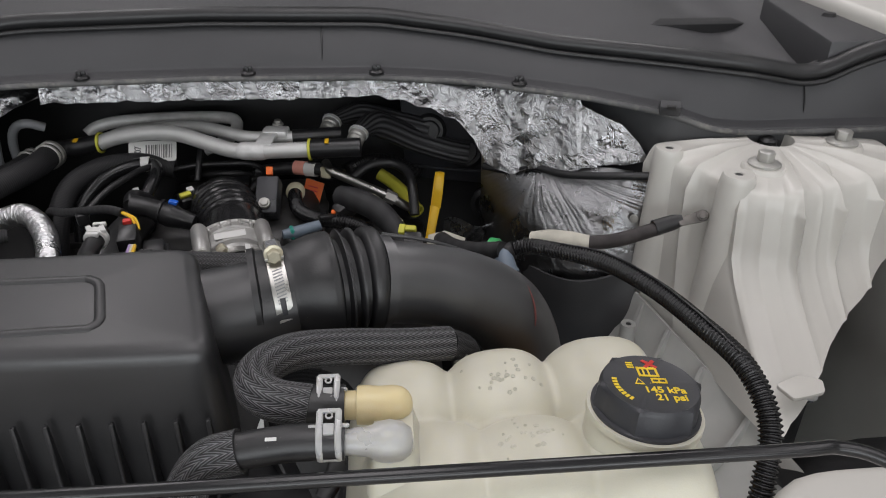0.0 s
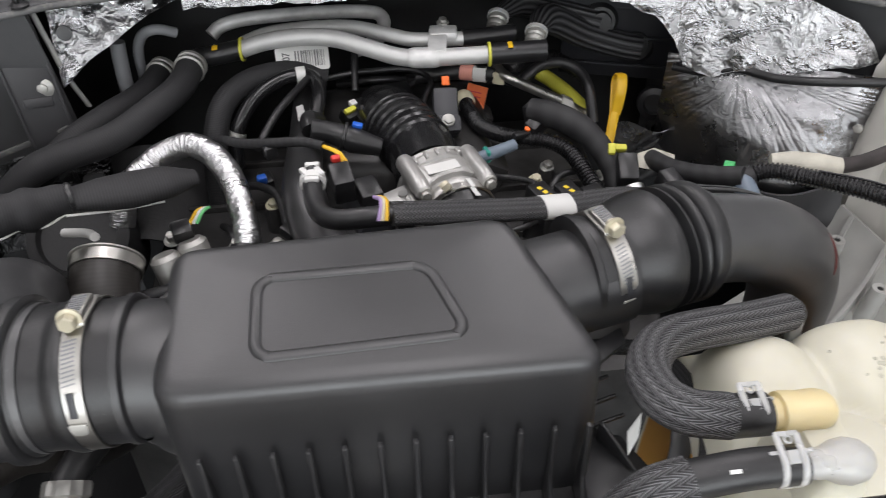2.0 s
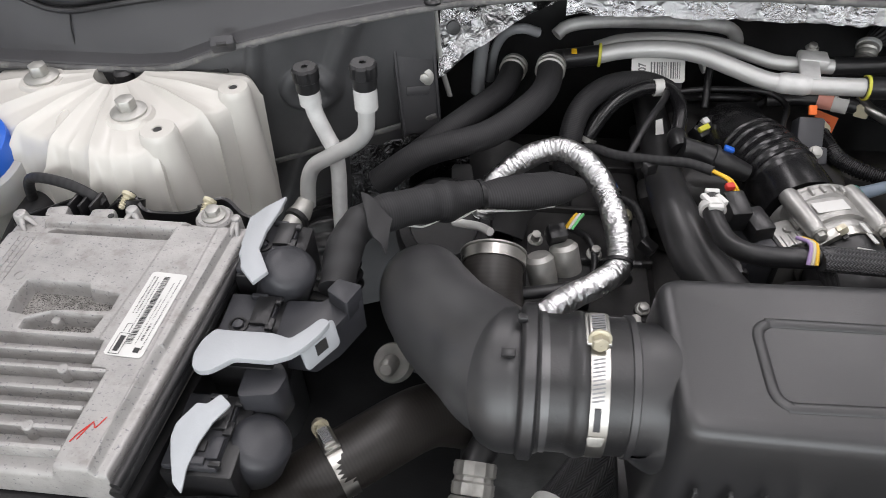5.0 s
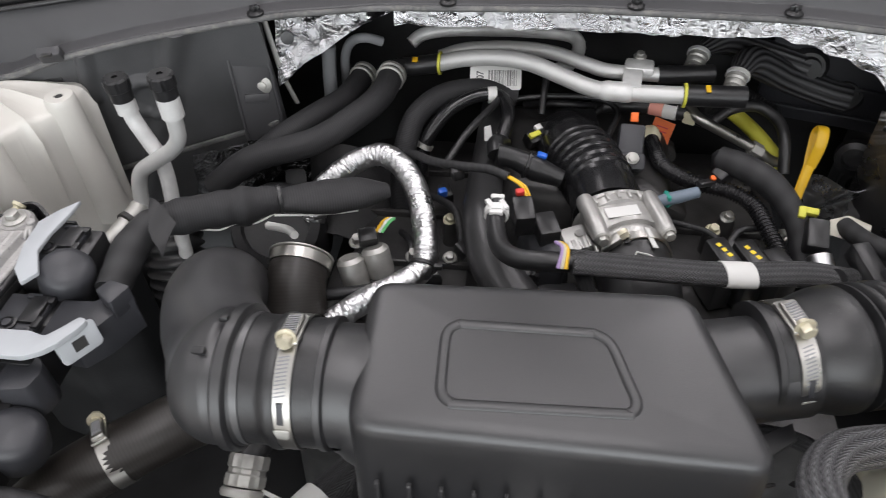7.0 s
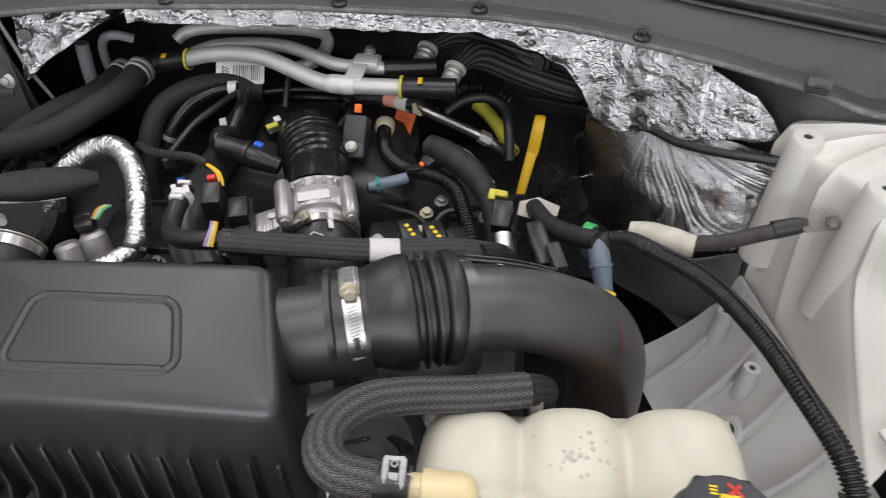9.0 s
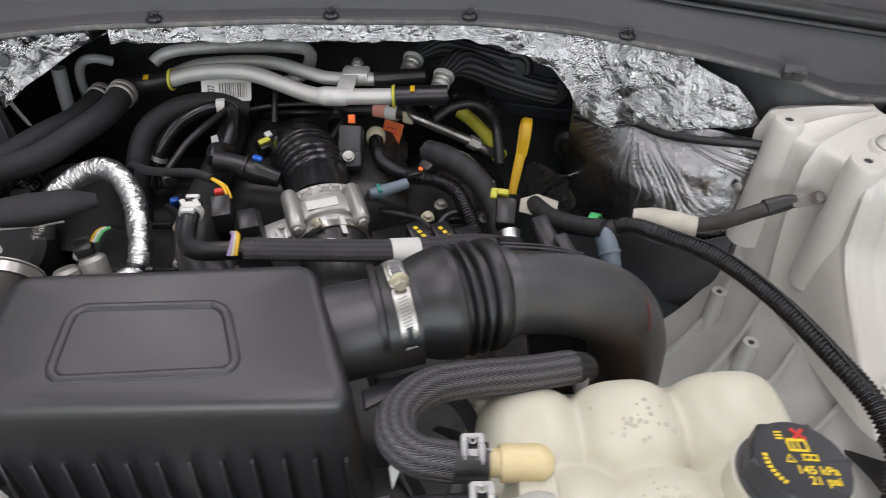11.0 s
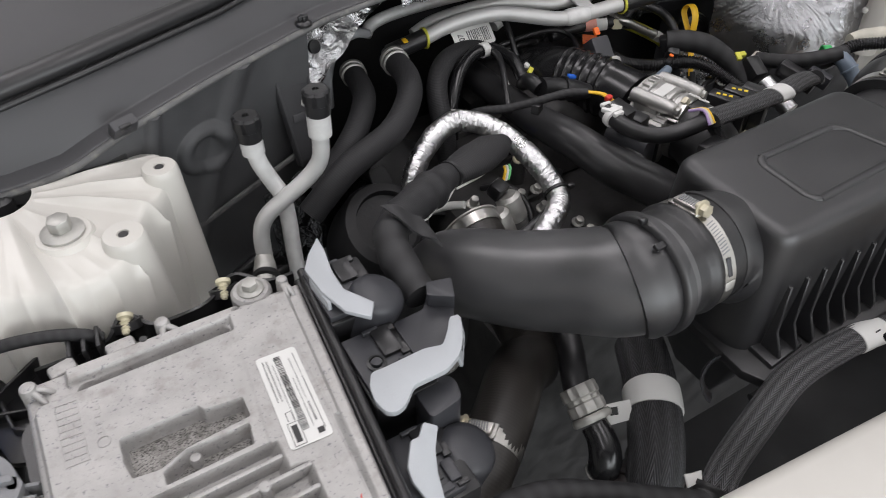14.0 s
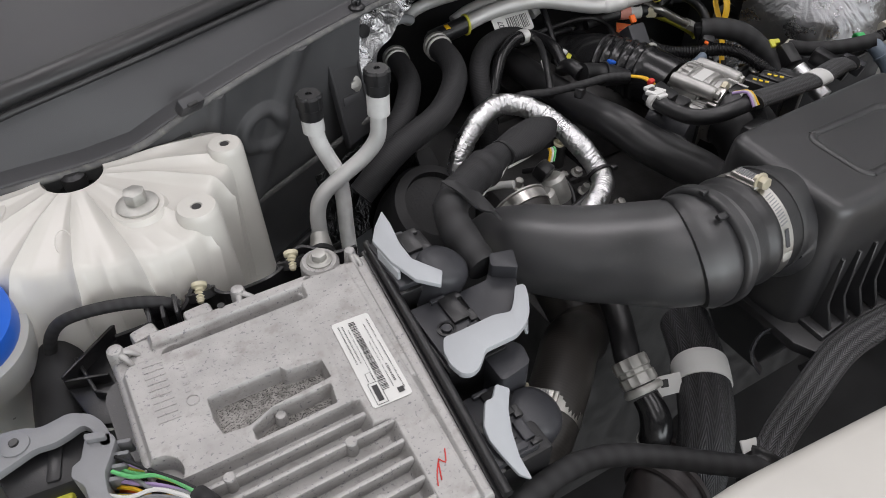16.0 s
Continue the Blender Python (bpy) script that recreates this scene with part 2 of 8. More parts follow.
def poly(name, col, rough, sss, trans=0.0):
    m = grain(name, col, rough, spread=0.05, big=22)
    b = m.node_tree.nodes["Principled BSDF"]
    b.inputs["Subsurface Weight"].default_value = sss
    b.inputs["Subsurface Radius"].default_value = (0.02, 0.018, 0.012)
    b.inputs["Subsurface Scale"].default_value = 0.6
    b.inputs["Transmission Weight"].default_value = trans
    return m


TANK = poly("milky_polyethylene", (0.63, 0.61, 0.505), 0.36, 0.22)
NIPPLE_Y = poly("yellowed_polyethylene", (0.70, 0.59, 0.34), 0.32, 0.3)
NIPPLE_W = poly("clear_white_polyethylene", (0.66, 0.66, 0.64), 0.30, 0.2, 0.35)
DIMPLE = grain("dull_dimple", (0.53, 0.515, 0.43), 0.4, spread=0.2)
COOLANT = poly("amber_coolant_behind_plastic", (0.60, 0.30, 0.05), 0.34, 0.2)
BLACK_WRAP = foil("oily_black_wrap", 70, 0.35, 0.22, (0.05, 0.05, 0.052))

# ---------------------------------------------------------------- shaping tools
WHERE = {}
NUDGE = Vector((0, 0, 0))


def nudge(x=0.0, y=0.0, z=0.0):
    """Moves whatever is built after this call by a small step, in metres."""
    NUDGE.x, NUDGE.y, NUDGE.z = x, y, z


def thing(name, at, label, category, group="", kind=""):
    """An Empty at the base of a thing; its parts hang under it."""
    ob = new(name)
    ob.empty_display_size = 0.02
    ob.location = Vector(at) + NUDGE
    WHERE[ob.name] = Matrix.Translation(at)
    return tagged(ob, label, category, group, kind)


def solid(name, verts, faces, mat, parent=None, label="", uvs=None, smooth=True, angle=40):
    me = bpy.data.meshes.new(name)
    me.from_pydata([tuple(v) for v in verts], [], faces)
    if uvs:
        layer = me.uv_layers.new(name="UVMap")
        flat = [c for f in uvs for uv in f for c in uv]
        layer.data.foreach_set("uv", flat)
    me.materials.append(mat)
    return place(name, me, parent, label, smooth, angle)


def place(name, me, parent=None, label="", smooth=True, angle=40):
    me.validate()
    if smooth:
        me.polygons.foreach_set("use_smooth", [True] * len(me.polygons))
        me.set_sharp_from_angle(angle=radians(angle))
    ob = new(name, me)
    if parent:
        ob.parent = parent
        ob.matrix_parent_inverse = WHERE.get(parent.name, Matrix()).inverted()
    else:
        ob.location = NUDGE
    if label:
        ob["label"] = label
    return ob


def part(name, bm, mat, parent=None, label="", smooth=True, angle=40):
    bmesh.ops.recalc_face_normals(bm, faces=bm.faces)
    me = bpy.data.meshes.new(name)
    bm.to_mesh(me)
    bm.free()
    me.materials.append(mat)
    return place(name, me, parent, label, smooth, angle)


def aim(at, z, x=(1, 0, 0)):
    """A pose at a point with its local z along a direction."""
    z = Vector(z).normalized()
    x = Vector(x)
    x = x - x.dot(z) * z
    if x.length < 1e-4:
        x = Vector((0, 1, 0)) - z.y * z
    x.normalize()
    y = z.cross(x)
    m = Matrix((x, y, z)).transposed().to_4x4()
    m.translation = at
    return m


def spline(pts, step):
    """Catmull-Rom through the points: places and how far along the list each one lies."""
    p = [Vector(q) for q in pts]
    p = [2 * p[0] - p[1]] + p + [2 * p[-1] - p[-2]]
    out = []
    for i in range(1, len(p) - 2):
        a, b, c, d = p[i - 1 : i + 3]
        n = max(2, int((c - b).length / step))
        for k in range(n):
            t = k / n
            out.append((0.5 * (2 * b + (c - a) * t + (2 * a - 5 * b + 4 * c - d) * t * t + (3 * b - a - 3 * c + d) * t**3), i - 1 + t))
    out.append((p[-2], len(p) - 3))
    return out


def tube(name, pts, r, mat, parent=None, label="", seg=18, step=0.005, prof=None, caps=True, flat=1.0, up=(0, 0, 1), twist=0.0, angle=55):
    """A round or flattened tube swept along a curve, with UV round and along it."""
    line = spline(pts, step)
    places = [q for q, _ in line]
    rads = [r if isinstance(r, (int, float)) else float(np.interp(k, range(len(r)), r)) for _, k in line]
    s, along = 0.0, [0.0]
    for a, b in zip(places, places[1:]):
        s += (b - a).length
        along.append(s)
    verts, faces, uvs = [], [], []
    n = Vector(up)
    mean = sum(rads) / len(rads)
    for i, q in enumerate(places):
        t = (places[min(i + 1, len(places) - 1)] - places[max(i - 1, 0)]).normalized()
        n = n - n.dot(t) * t
        if n.length < 1e-5:
            n = t.orthogonal()
        n.normalize()
        w = t.cross(n)
        rr = rads[i] + (prof(along[i], s) if prof else 0.0)
        for k in range(seg):
            a = 2 * math.pi * k / seg + twist * along[i]
            verts.append(q + w * (rr * math.cos(a)) + n * (rr * flat * math.sin(a)))
    vs = [a / (2 * math.pi * mean) for a in along]
    for i in range(len(places) - 1):
        for k in range(seg):
            k2 = (k + 1) % seg
            faces.append((i * seg + k, i * seg + k2, (i + 1) * seg + k2, (i + 1) * seg + k))
            uvs.append(((k / seg, vs[i]), ((k + 1) / seg, vs[i]), ((k + 1) / seg, vs[i + 1]), (k / seg, vs[i + 1])))
    if caps:
        last = (len(places) - 1) * seg
        faces.append(tuple(range(seg - 1, -1, -1)))
        faces.append(tuple(range(last, last + seg)))
        uvs += [tuple((0, 0) for _ in range(seg))] * 2
    return solid(name, verts, faces, mat, parent, label, uvs, angle=angle)


def lathe(name, profile, m, mat, parent=None, label="", seg=32, angle=35, lobes=None):
    """A profile of (radius, height) turned round the local z of m; lobes(angle, height) adds to the radius."""
    verts, faces = [], []
    for r, h in profile:
        for k in range(seg):
            a = 2 * math.pi * k / seg
            rr = r + (lobes(a, h) if lobes and r > 1e-6 else 0)
            verts.append(m @ Vector((rr * math.cos(a), rr * math.sin(a), h)))
    for i in range(len(profile) - 1):
        for k in range(seg):
            k2 = (k + 1) % seg
            faces.append((i * seg + k, i * seg + k2, (i + 1) * seg + k2, (i + 1) * seg + k))
    faces.append(tuple(range(seg - 1, -1, -1)))
    last = (len(profile) - 1) * seg
    faces.append(tuple(range(last, last + seg)))
    return solid(name, verts, faces, mat, parent, label, angle=angle)


def ring(name, r, thick, width, m, mat, parent=None, label="", seg=48):
    """A flat band round the local z of m."""
    verts, faces = [], []
    prof = [(r, -width / 2), (r + thick, -width / 2 + thick * 0.3), (r + thick, width / 2 - thick * 0.3), (r, width / 2)]
    for rr, h in prof:
        for k in range(seg):
            a = 2 * math.pi * k / seg
            verts.append(m @ Vector((rr * math.cos(a), rr * math.sin(a), h)))
    for i in range(4):
        for k in range(seg):
            k2, j = (k + 1) % seg, (i + 1) % 4
            faces.append((i * seg + k, i * seg + k2, j * seg + k2, j * seg + k))
    return solid(name, verts, faces, mat, parent, label, angle=35)


def slab(name, outline, z0, z1, m, mat, parent=None, label="", bevel=0.001, seg=2, angle=35):
    """A plate of the given outline, from z0 to z1 in the local frame of m, with rounded edges."""
    bm = bmesh.new()
    f = bm.faces.new([bm.verts.new((x, y, z0)) for x, y in outline])
    up = bmesh.ops.extrude_face_region(bm, geom=[f])["geom"]
    bmesh.ops.translate(bm, vec=(0, 0, z1 - z0), verts=[g for g in up if isinstance(g, bmesh.types.BMVert)])
    if bevel:
        bmesh.ops.bevel(bm, geom=bm.edges[:], offset=bevel, segments=seg, affect="EDGES", profile=0.5, clamp_overlap=True)
    bm.transform(m)
    return part(name, bm, mat, parent, label, angle=angle)


def block(name, size, m, mat, parent=None, label="", bevel=0.0015, seg=2):
    x, y, z = (v / 2 for v in size)
    return slab(name, [(-x, -y), (x, -y), (x, y), (-x, y)], -z, z, m, mat, parent, label, bevel, seg)


def rounded(pts, r, n=5):
    """A polygon with its corners rounded by r."""
    out = []
    for i, p in enumerate(pts):
        p, a, b = Vector(p), Vector(pts[i - 1]), Vector(pts[(i + 1) % len(pts)])
        da, db = (a - p), (b - p)
        rr = min(r, da.length * 0.45, db.length * 0.45)
        s, e = p + da.normalized() * rr, p + db.normalized() * rr
        for k in range(n + 1):
            t = k / n
            out.append(tuple((1 - t) ** 2 * s + 2 * t * (1 - t) * p + t * t * e))
    return out


def offset(pts, d):
    """A polygon pushed outward by d, edge by edge."""
    n = len(pts)
    area = sum(pts[i][0] * pts[(i + 1) % n][1] - pts[(i + 1) % n][0] * pts[i][1] for i in range(n))
    sg = 1 if area > 0 else -1
    out = []
    for i in range(n):
        a, p, b = Vector(pts[i - 1]), Vector(pts[i]), Vector(pts[(i + 1) % n])
        t1, t2 = (p - a).normalized(), (b - p).normalized()
        n1, n2 = Vector((t1.y, -t1.x)) * sg, Vector((t2.y, -t2.x)) * sg
        out.append(tuple(p + (n1 + n2) * (d / max(0.3, 1 + n1.dot(n2)))))
    return out


def loft(name, corners, levels, mat, parent=None, label="", r=0.014, shear=None, angle=40, bump=None, arc=5):
    """Rings of one rounded polygon at (height, outward offset), closed at the ends."""
    verts, faces = [], []
    for z, off in levels:
        for x, y in rounded(offset(corners, off), max(0.002, r + off), arc):
            v = Vector((x, y, z + (shear(x, y) if shear else 0)))
            verts.append(v + bump(v) if bump else v)
    n = len(verts) // len(levels)
    for j in range(len(levels) - 1):
        for i in range(n):
            k = (i + 1) % n
            faces.append((j * n + i, j * n + k, (j + 1) * n + k, (j + 1) * n + i))
    for first, turn in ((0, -1), ((len(levels) - 1) * n, 1)):
        c = len(verts)
        verts.append(sum((verts[first + i] for i in range(n)), Vector()) / n)
        for i in range(n):
            a, b = first + i, first + (i + 1) % n
            faces.append((a, b, c) if turn > 0 else (b, a, c))
    return solid(name, verts, faces, mat, parent, label, angle=angle)


def sheet(name, func, nu, nv, mat, parent=None, label="", thick=0.002, angle=60):
    """A grid of func(u, v), u and v from 0 to 1, given a thickness along its normals."""
    verts, faces = [], []
    grid = [[Vector(func(i / nu, j / nv)) for j in range(nv + 1)] for i in range(nu + 1)]
    for side in (0, 1):
        for i in range(nu + 1):
            for j in range(nv + 1):
                p = grid[i][j]
                if side:
                    du = grid[min(i + 1, nu)][j] - grid[max(i - 1, 0)][j]
                    dv = grid[i][min(j + 1, nv)] - grid[i][max(j - 1, 0)]
                    nn = du.cross(dv)
                    p = p - (nn.normalized() if nn.length > 1e-9 else Vector((0, 1, 0))) * thick
                verts.append(p)
    w, half = nv + 1, (nu + 1) * (nv + 1)
    for i in range(nu):
        for j in range(nv):
            a = i * w + j
            faces.append((a, a + w, a + w + 1, a + 1))
            faces.append((half + a, half + a + 1, half + a + w + 1, half + a + w))
    rim = [i * w for i in range(nu + 1)] + [nu * w + j for j in range(1, nv + 1)] + [i * w + nv for i in range(nu - 1, -1, -1)] + [j for j in range(nv - 1, 0, -1)]
    for a, b in zip(rim, rim[1:] + rim[:1]):
        faces.append((a, half + a, half + b, b))
    return solid(name, verts, faces, mat, parent, label, angle=angle)


def writing(name, text, size, m, mat, parent, label=""):
    cu = bpy.data.curves.new(name, "FONT")
    cu.body, cu.size, cu.extrude, cu.align_x, cu.align_y = text, size, 0.00015, "CENTER", "CENTER"
    cu.offset = 0.022 * size
    tmp = new(name, cu)
    bpy.context.view_layer.update()
    me = bpy.data.meshes.new_from_object(tmp.evaluated_get(bpy.context.evaluated_depsgraph_get()))
    bpy.data.objects.remove(tmp)
    me.transform(m)
    me.materials.clear()
    me.materials.append(mat)
    return place(name, me, parent, label, smooth=False)


def hexbolt(name, at, up, r, mat, label, washer=1.75, tall=1.0, parent=None, group="", category="bolt"):
    """A flanged hex bolt: washer flange and six-sided head."""
    m = aim(at, up)
    t = parent or thing(name, at, label, category, group)
    flange = [(r * 0.2, 0), (r * washer, 0), (r * washer, r * 0.22), (r * 1.2, r * 0.5), (r * 0.9, r * 0.5)]
    head = lambda rr, h: [(rr * math.cos(math.pi / 3 * k + 0.3), rr * math.sin(math.pi / 3 * k + 0.3)) for k in range(6)]
    if parent:
        b = lathe(name, flange, m, mat, parent, label, 24)
        slab("hex_head", head(r, 0), r * 0.4, r * (0.4 + 1.1 * tall), m, mat, b, "", r * 0.1)
        return b
    lathe("flange", flange, m, mat, t, "", 24)
    slab("hex_head", head(r, 0), r * 0.4, r * (0.4 + 1.1 * tall), m, mat, t, "", r * 0.1)
    return t


def hose_clamp(name, at, axis, r, width, screw, label, side=1, group="worm drive clamps"):
    """A worm-drive clamp: perforated band, screw housing and hex screw; screw is the direction in which the housing stands."""
    m = aim(at, axis, screw)
    t = thing(name, at, label, "hose clamp", group)
    ring("band", r, 0.0010, width, m, STEEL, t, "bright steel band")
    q = m @ Matrix.Rotation(-side * 0.22, 4, "Z") @ Matrix.Translation((r + 0.0030, 0, 0))
    block("screw_housing", (0.0052, 0.022, width * 0.86), q, STEEL, t, "", 0.0018)
    block("housing_foot", (0.0022, 0.027, width * 1.08), q @ Matrix.Translation((-0.0022, 0, 0)), STEEL, t, "", 0.0006)
    bm = bmesh.new()
    for k in range(8):
        p = q @ Matrix.Translation((0.0028, -0.0085 * side + side * 0.0022 * k, 0)) @ Matrix.Rotation(0.22, 4, "X")
        bmesh.ops.create_cube(bm, size=1.0, matrix=p @ Matrix.Diagonal((0.0008, 0.0011, width * 0.60, 1)))
    part("thread", bm, MID_GREY, t)
    bm = bmesh.new()
    for k in range(11):
        p = m @ Matrix.Rotation(-side * (0.22 + (0.0205 + 0.0023 * k) / r), 4, "Z") @ Matrix.Translation((r + 0.0010, 0, 0)) @ Matrix.Rotation(0.22, 4, "X")
        bmesh.ops.create_cube(bm, size=1.0, matrix=p @ Matrix.Diagonal((0.0005, 0.0009, width * 0.55, 1)))
    part("band_thread", bm, MID_GREY, t, "row of stamped slits")
    s = q @ Matrix.Translation((0.0012, -side * 0.0115, 0)) @ Matrix.Rotation(side * math.pi / 2, 4, "X")
    lathe("screw", [(0.001, -0.003), (0.0042, -0.003), (0.0042, 0.0), (0.0068, 0.0003), (0.0068, 0.0014), (0.0051, 0.0018), (0.0051, 0.0062), (0.0042, 0.0070), (0.0005, 0.0070)], s, PALE_ZINC, t, "zinc-yellow hex screw", 6 * 4, lobes=lambda a, h: -0.0006 * abs(math.sin(3 * a)) if h > 0.0017 else 0)
    slot = m @ Matrix.Rotation(-side * 1.50, 4, "Z") @ Matrix.Translation((r + 0.0011, 0, 0))
    block("slot", (0.0006, r * 0.34, width * 0.30), slot, CONN_GREY, t, "", 0.0002)
    slab("tail_lip", rounded([(-0.004, -width * 0.4), (0.004, -width * 0.3), (0.004, width * 0.3), (-0.004, width * 0.4)], 0.002, 3), 0.0, 0.0010, m @ Matrix.Rotation(-side * 1.85, 4, "Z") @ Matrix.Translation((r + 0.0008, 0, 0)) @ Matrix.Rotation(math.pi / 2, 4, "Y") @ Matrix.Rotation(math.pi / 2, 4, "Z"), ZINC, t, "", 0.0002)
    return t

# ---------------------------------------------------------------- showroom round the truck


def wall(name, size, at, mat, label, category):
    ob = block(name, size, pose(*at), mat, None, "", 0.004, 1)
    return tagged(ob, label, category, kind="structure")


wall("floor", (11, 11, 0.1), (0, 0, -0.05), CONCRETE, "grey polished showroom floor", "floor")
wall("wall_north", (11, 0.2, 3.4), (0, 5.4, 1.7), WALLPAINT, "plain pale showroom wall", "wall")
for sx in (-1, 1):
    wall("wall_south", (1.9, 0.2, 3.4), (sx * 4.55, -5.4, 1.7), WALLPAINT, "plain pale wall beside the added front opening", "wall")
wall("wall_south", (7.2, 0.2, 0.45), (0, -5.4, 0.225), WALLPAINT, "plain pale wall below the added front opening", "wall")
wall("wall_south", (7.2, 0.2, 0.35), (0, -5.4, 3.225), WALLPAINT, "plain pale wall above the added front opening", "wall")
# unseen window frames, made up to go with the fill lamp
glass = thing("added_window_1", (0, -5.4, 0.45), "added, unseen window front with slim grey frames", "window", kind="structure")
for wx in (-3.57, -1.2, 1.2, 3.57):
    block("window_frame", (0.06, 0.10, 2.6), pose(wx, -5.4, 1.75), MID_GREY, glass, "", 0.004)
wall("wall_east", (0.2, 10.6, 3.4), (5.4, 0, 1.7), WALLPAINT, "plain pale showroom wall", "wall")
wall("wall_west", (0.2, 10.6, 3.4), (-5.4, 0, 1.7), WALLPAINT, "plain pale showroom wall", "wall")
wall("ceiling", (11, 11, 0.1), (0, 0, 3.45), CEILING, "plain pale showroom ceiling", "ceiling")
for lx, ly, lsx, lsy, _ in LAMPS:
    lt = thing("ceiling_light", (lx, ly, 3.4), "flat rectangular white ceiling light panel", "ceiling light", "ceiling lights")
    block("frame", (lsx + 0.06, lsy + 0.06, 0.026), pose(lx, ly, 3.386), WHITE_PLASTIC, lt, "", 0.004)

# ---------------------------------------------------------------- engine bay shell


def along(x, table):
    """A value read off rows of (distance from the middle, value)."""
    return float(np.interp(abs(x), [a for a, _ in table], [b for _, b in table]))


EDGE_Y = [(0, 1.180), (0.20, 1.174), (0.30, 1.152), (0.355, 1.134), (0.43, 1.108), (0.508, 1.084), (0.56, 1.076), (0.60, 1.076), (0.80, 1.076)]
EDGE_Z = [(0, 1.196), (0.30, 1.194), (0.43, 1.186), (0.508, 1.175), (0.56, 1.158), (0.60, 1.154), (0.80, 1.154)]
RIDGE_Y = [(0, 1.225), (0.20, 1.220), (0.30, 1.195), (0.40, 1.160), (0.52, 1.122), (0.60, 1.108), (0.68, 1.108), (0.80, 1.108)]
RIDGE_Z = [(0, 1.252), (0.20, 1.249), (0.30, 1.240), (0.40, 1.228), (0.52, 1.222), (0.60, 1.214), (0.66, 1.203), (0.69, 1.206), (0.72, 1.222), (0.80, 1.245)]


def cowl_at(u, v):
    x = -0.80 + 1.60 * u
    ey, ez, ry, rz = along(x, EDGE_Y), along(x, EDGE_Z), along(x, RIDGE_Y), along(x, RIDGE_Z)
    if v < 0.06:
        return x, ey, ez - 0.006 + 0.1 * v
    if v < 0.22:
        k = (v - 0.06) / 0.16
        return x, ey + 0.016 * k, ez + 0.004 * k
    if v < 0.62:
        k = (v - 0.22) / 0.40
        return x, ey + 0.016 + (ry - ey - 0.014) * k**1.2, ez + 0.004 + (rz - ez - 0.010) * k
    k = (v - 0.62) / 0.38
    return x, ry + 0.002 + (1.75 - ry) * k, rz - 0.006 - 0.018 * math.sin(min(1, k * 6) * 1.57) + 0.05 * k * k


cowl = thing("cowl_panel", (0, 1.25, 1.19), "charcoal grained plastic cowl panel with rubber hood seal", "cowl panel", kind="structure")
sheet("cowl_cover", cowl_at, 120, 60, COWL, cowl, thick=0.003, angle=50)
tube("hood_seal", [(x, along(x, RIDGE_Y) + 0.004, along(x, RIDGE_Z) + 0.001) for x in np.linspace(-0.79, 0.79, 61)], 0.0105, SEAL, cowl, "rounded black rubber hood seal", seg=16, step=0.012, flat=0.85)
tube("seal_lip", [(x, along(x, RIDGE_Y) - 0.006, along(x, RIDGE_Z) - 0.0085) for x in np.linspace(-0.79, 0.79, 61)], 0.0030, SEAL, cowl, "", seg=8, step=0.012)
tube("hood_seal", [(x, along(x, RIDGE_Y) + 0.032, along(x, RIDGE_Z) - 0.006) for x in np.linspace(-0.79, 0.79, 41)], 0.0045, SEAL, cowl, "thin second seal lip", seg=10, step=0.012)
tube("edge_bead", [(x, along(x, EDGE_Y) - 0.001, along(x, EDGE_Z) - 0.004) for x in np.linspace(-0.79, 0.79, 61)], 0.0032, COWL_DUSTY, cowl, "", seg=8, step=0.012)
for sx in (0.135, -0.30, 0.665, -0.665):
    ey, ez, ry, rz = along(sx, EDGE_Y), along(sx, EDGE_Z), along(sx, RIDGE_Y), along(sx, RIDGE_Z)
    tube("panel_joint", [(sx, ey + 0.018, ez + 0.006), (sx, (ey + ry) / 2 + 0.006, (ez + rz) / 2), (sx, ry - 0.001, rz - 0.010)], 0.0010, SEAL, cowl, "", seg=6)
for sx in (1, -1):
    cover = [(sx * 0.690, 1.118), (sx * 0.706, 1.220), (sx * 0.728, 1.36), (sx * 0.80, 1.36), (sx * 0.80, 1.118)]
    slab("hinge_cover", cover if sx > 0 else cover[::-1], 1.170, 1.236, pose(0, 0, 0), COWL, cowl, "charcoal hinge cover", 0.005)
    lathe("cover_clip", [(0.0005, 0), (0.009, 0), (0.007, 0.004), (0.0005, 0.005)], pose(sx * 0.752, 1.235, 1.236), CONN, cowl, "black clip", 18)
    tagged(block("fender_top", (0.14, 0.70, 0.03), pose(sx * 0.835, 1.45, 1.238), WHITE, None, "", 0.010, 3), "white painted fender top edge", "fender", kind="structure")

# low plastic clips along the cowl's edge
clip = thing("push_clip", (0.197, 1.176, 1.196), "black plastic push clip in the cowl edge", "push clip", "cowl clips")
lathe("clip_base", [(0.002, 0), (0.0085, 0), (0.0085, 0.002), (0.006, 0.004), (0.003, 0.0045)], pose(0.197, 1.176, 1.1955), CONN, clip, "", 18)
block("clip_cross", (0.010, 0.0028, 0.006), pose(0.197, 1.176, 1.2015), CONN, clip, "", 0.0006)
block("clip_cross", (0.0028, 0.010, 0.006), pose(0.197, 1.176, 1.2010), CONN, clip, "", 0.0006)
for cx in (-0.320, -0.131, 0.052, 0.355):
    copy_thing(clip, pose(cx, along(cx, EDGE_Y) + 0.003, along(cx, EDGE_Z) + 0.0005))
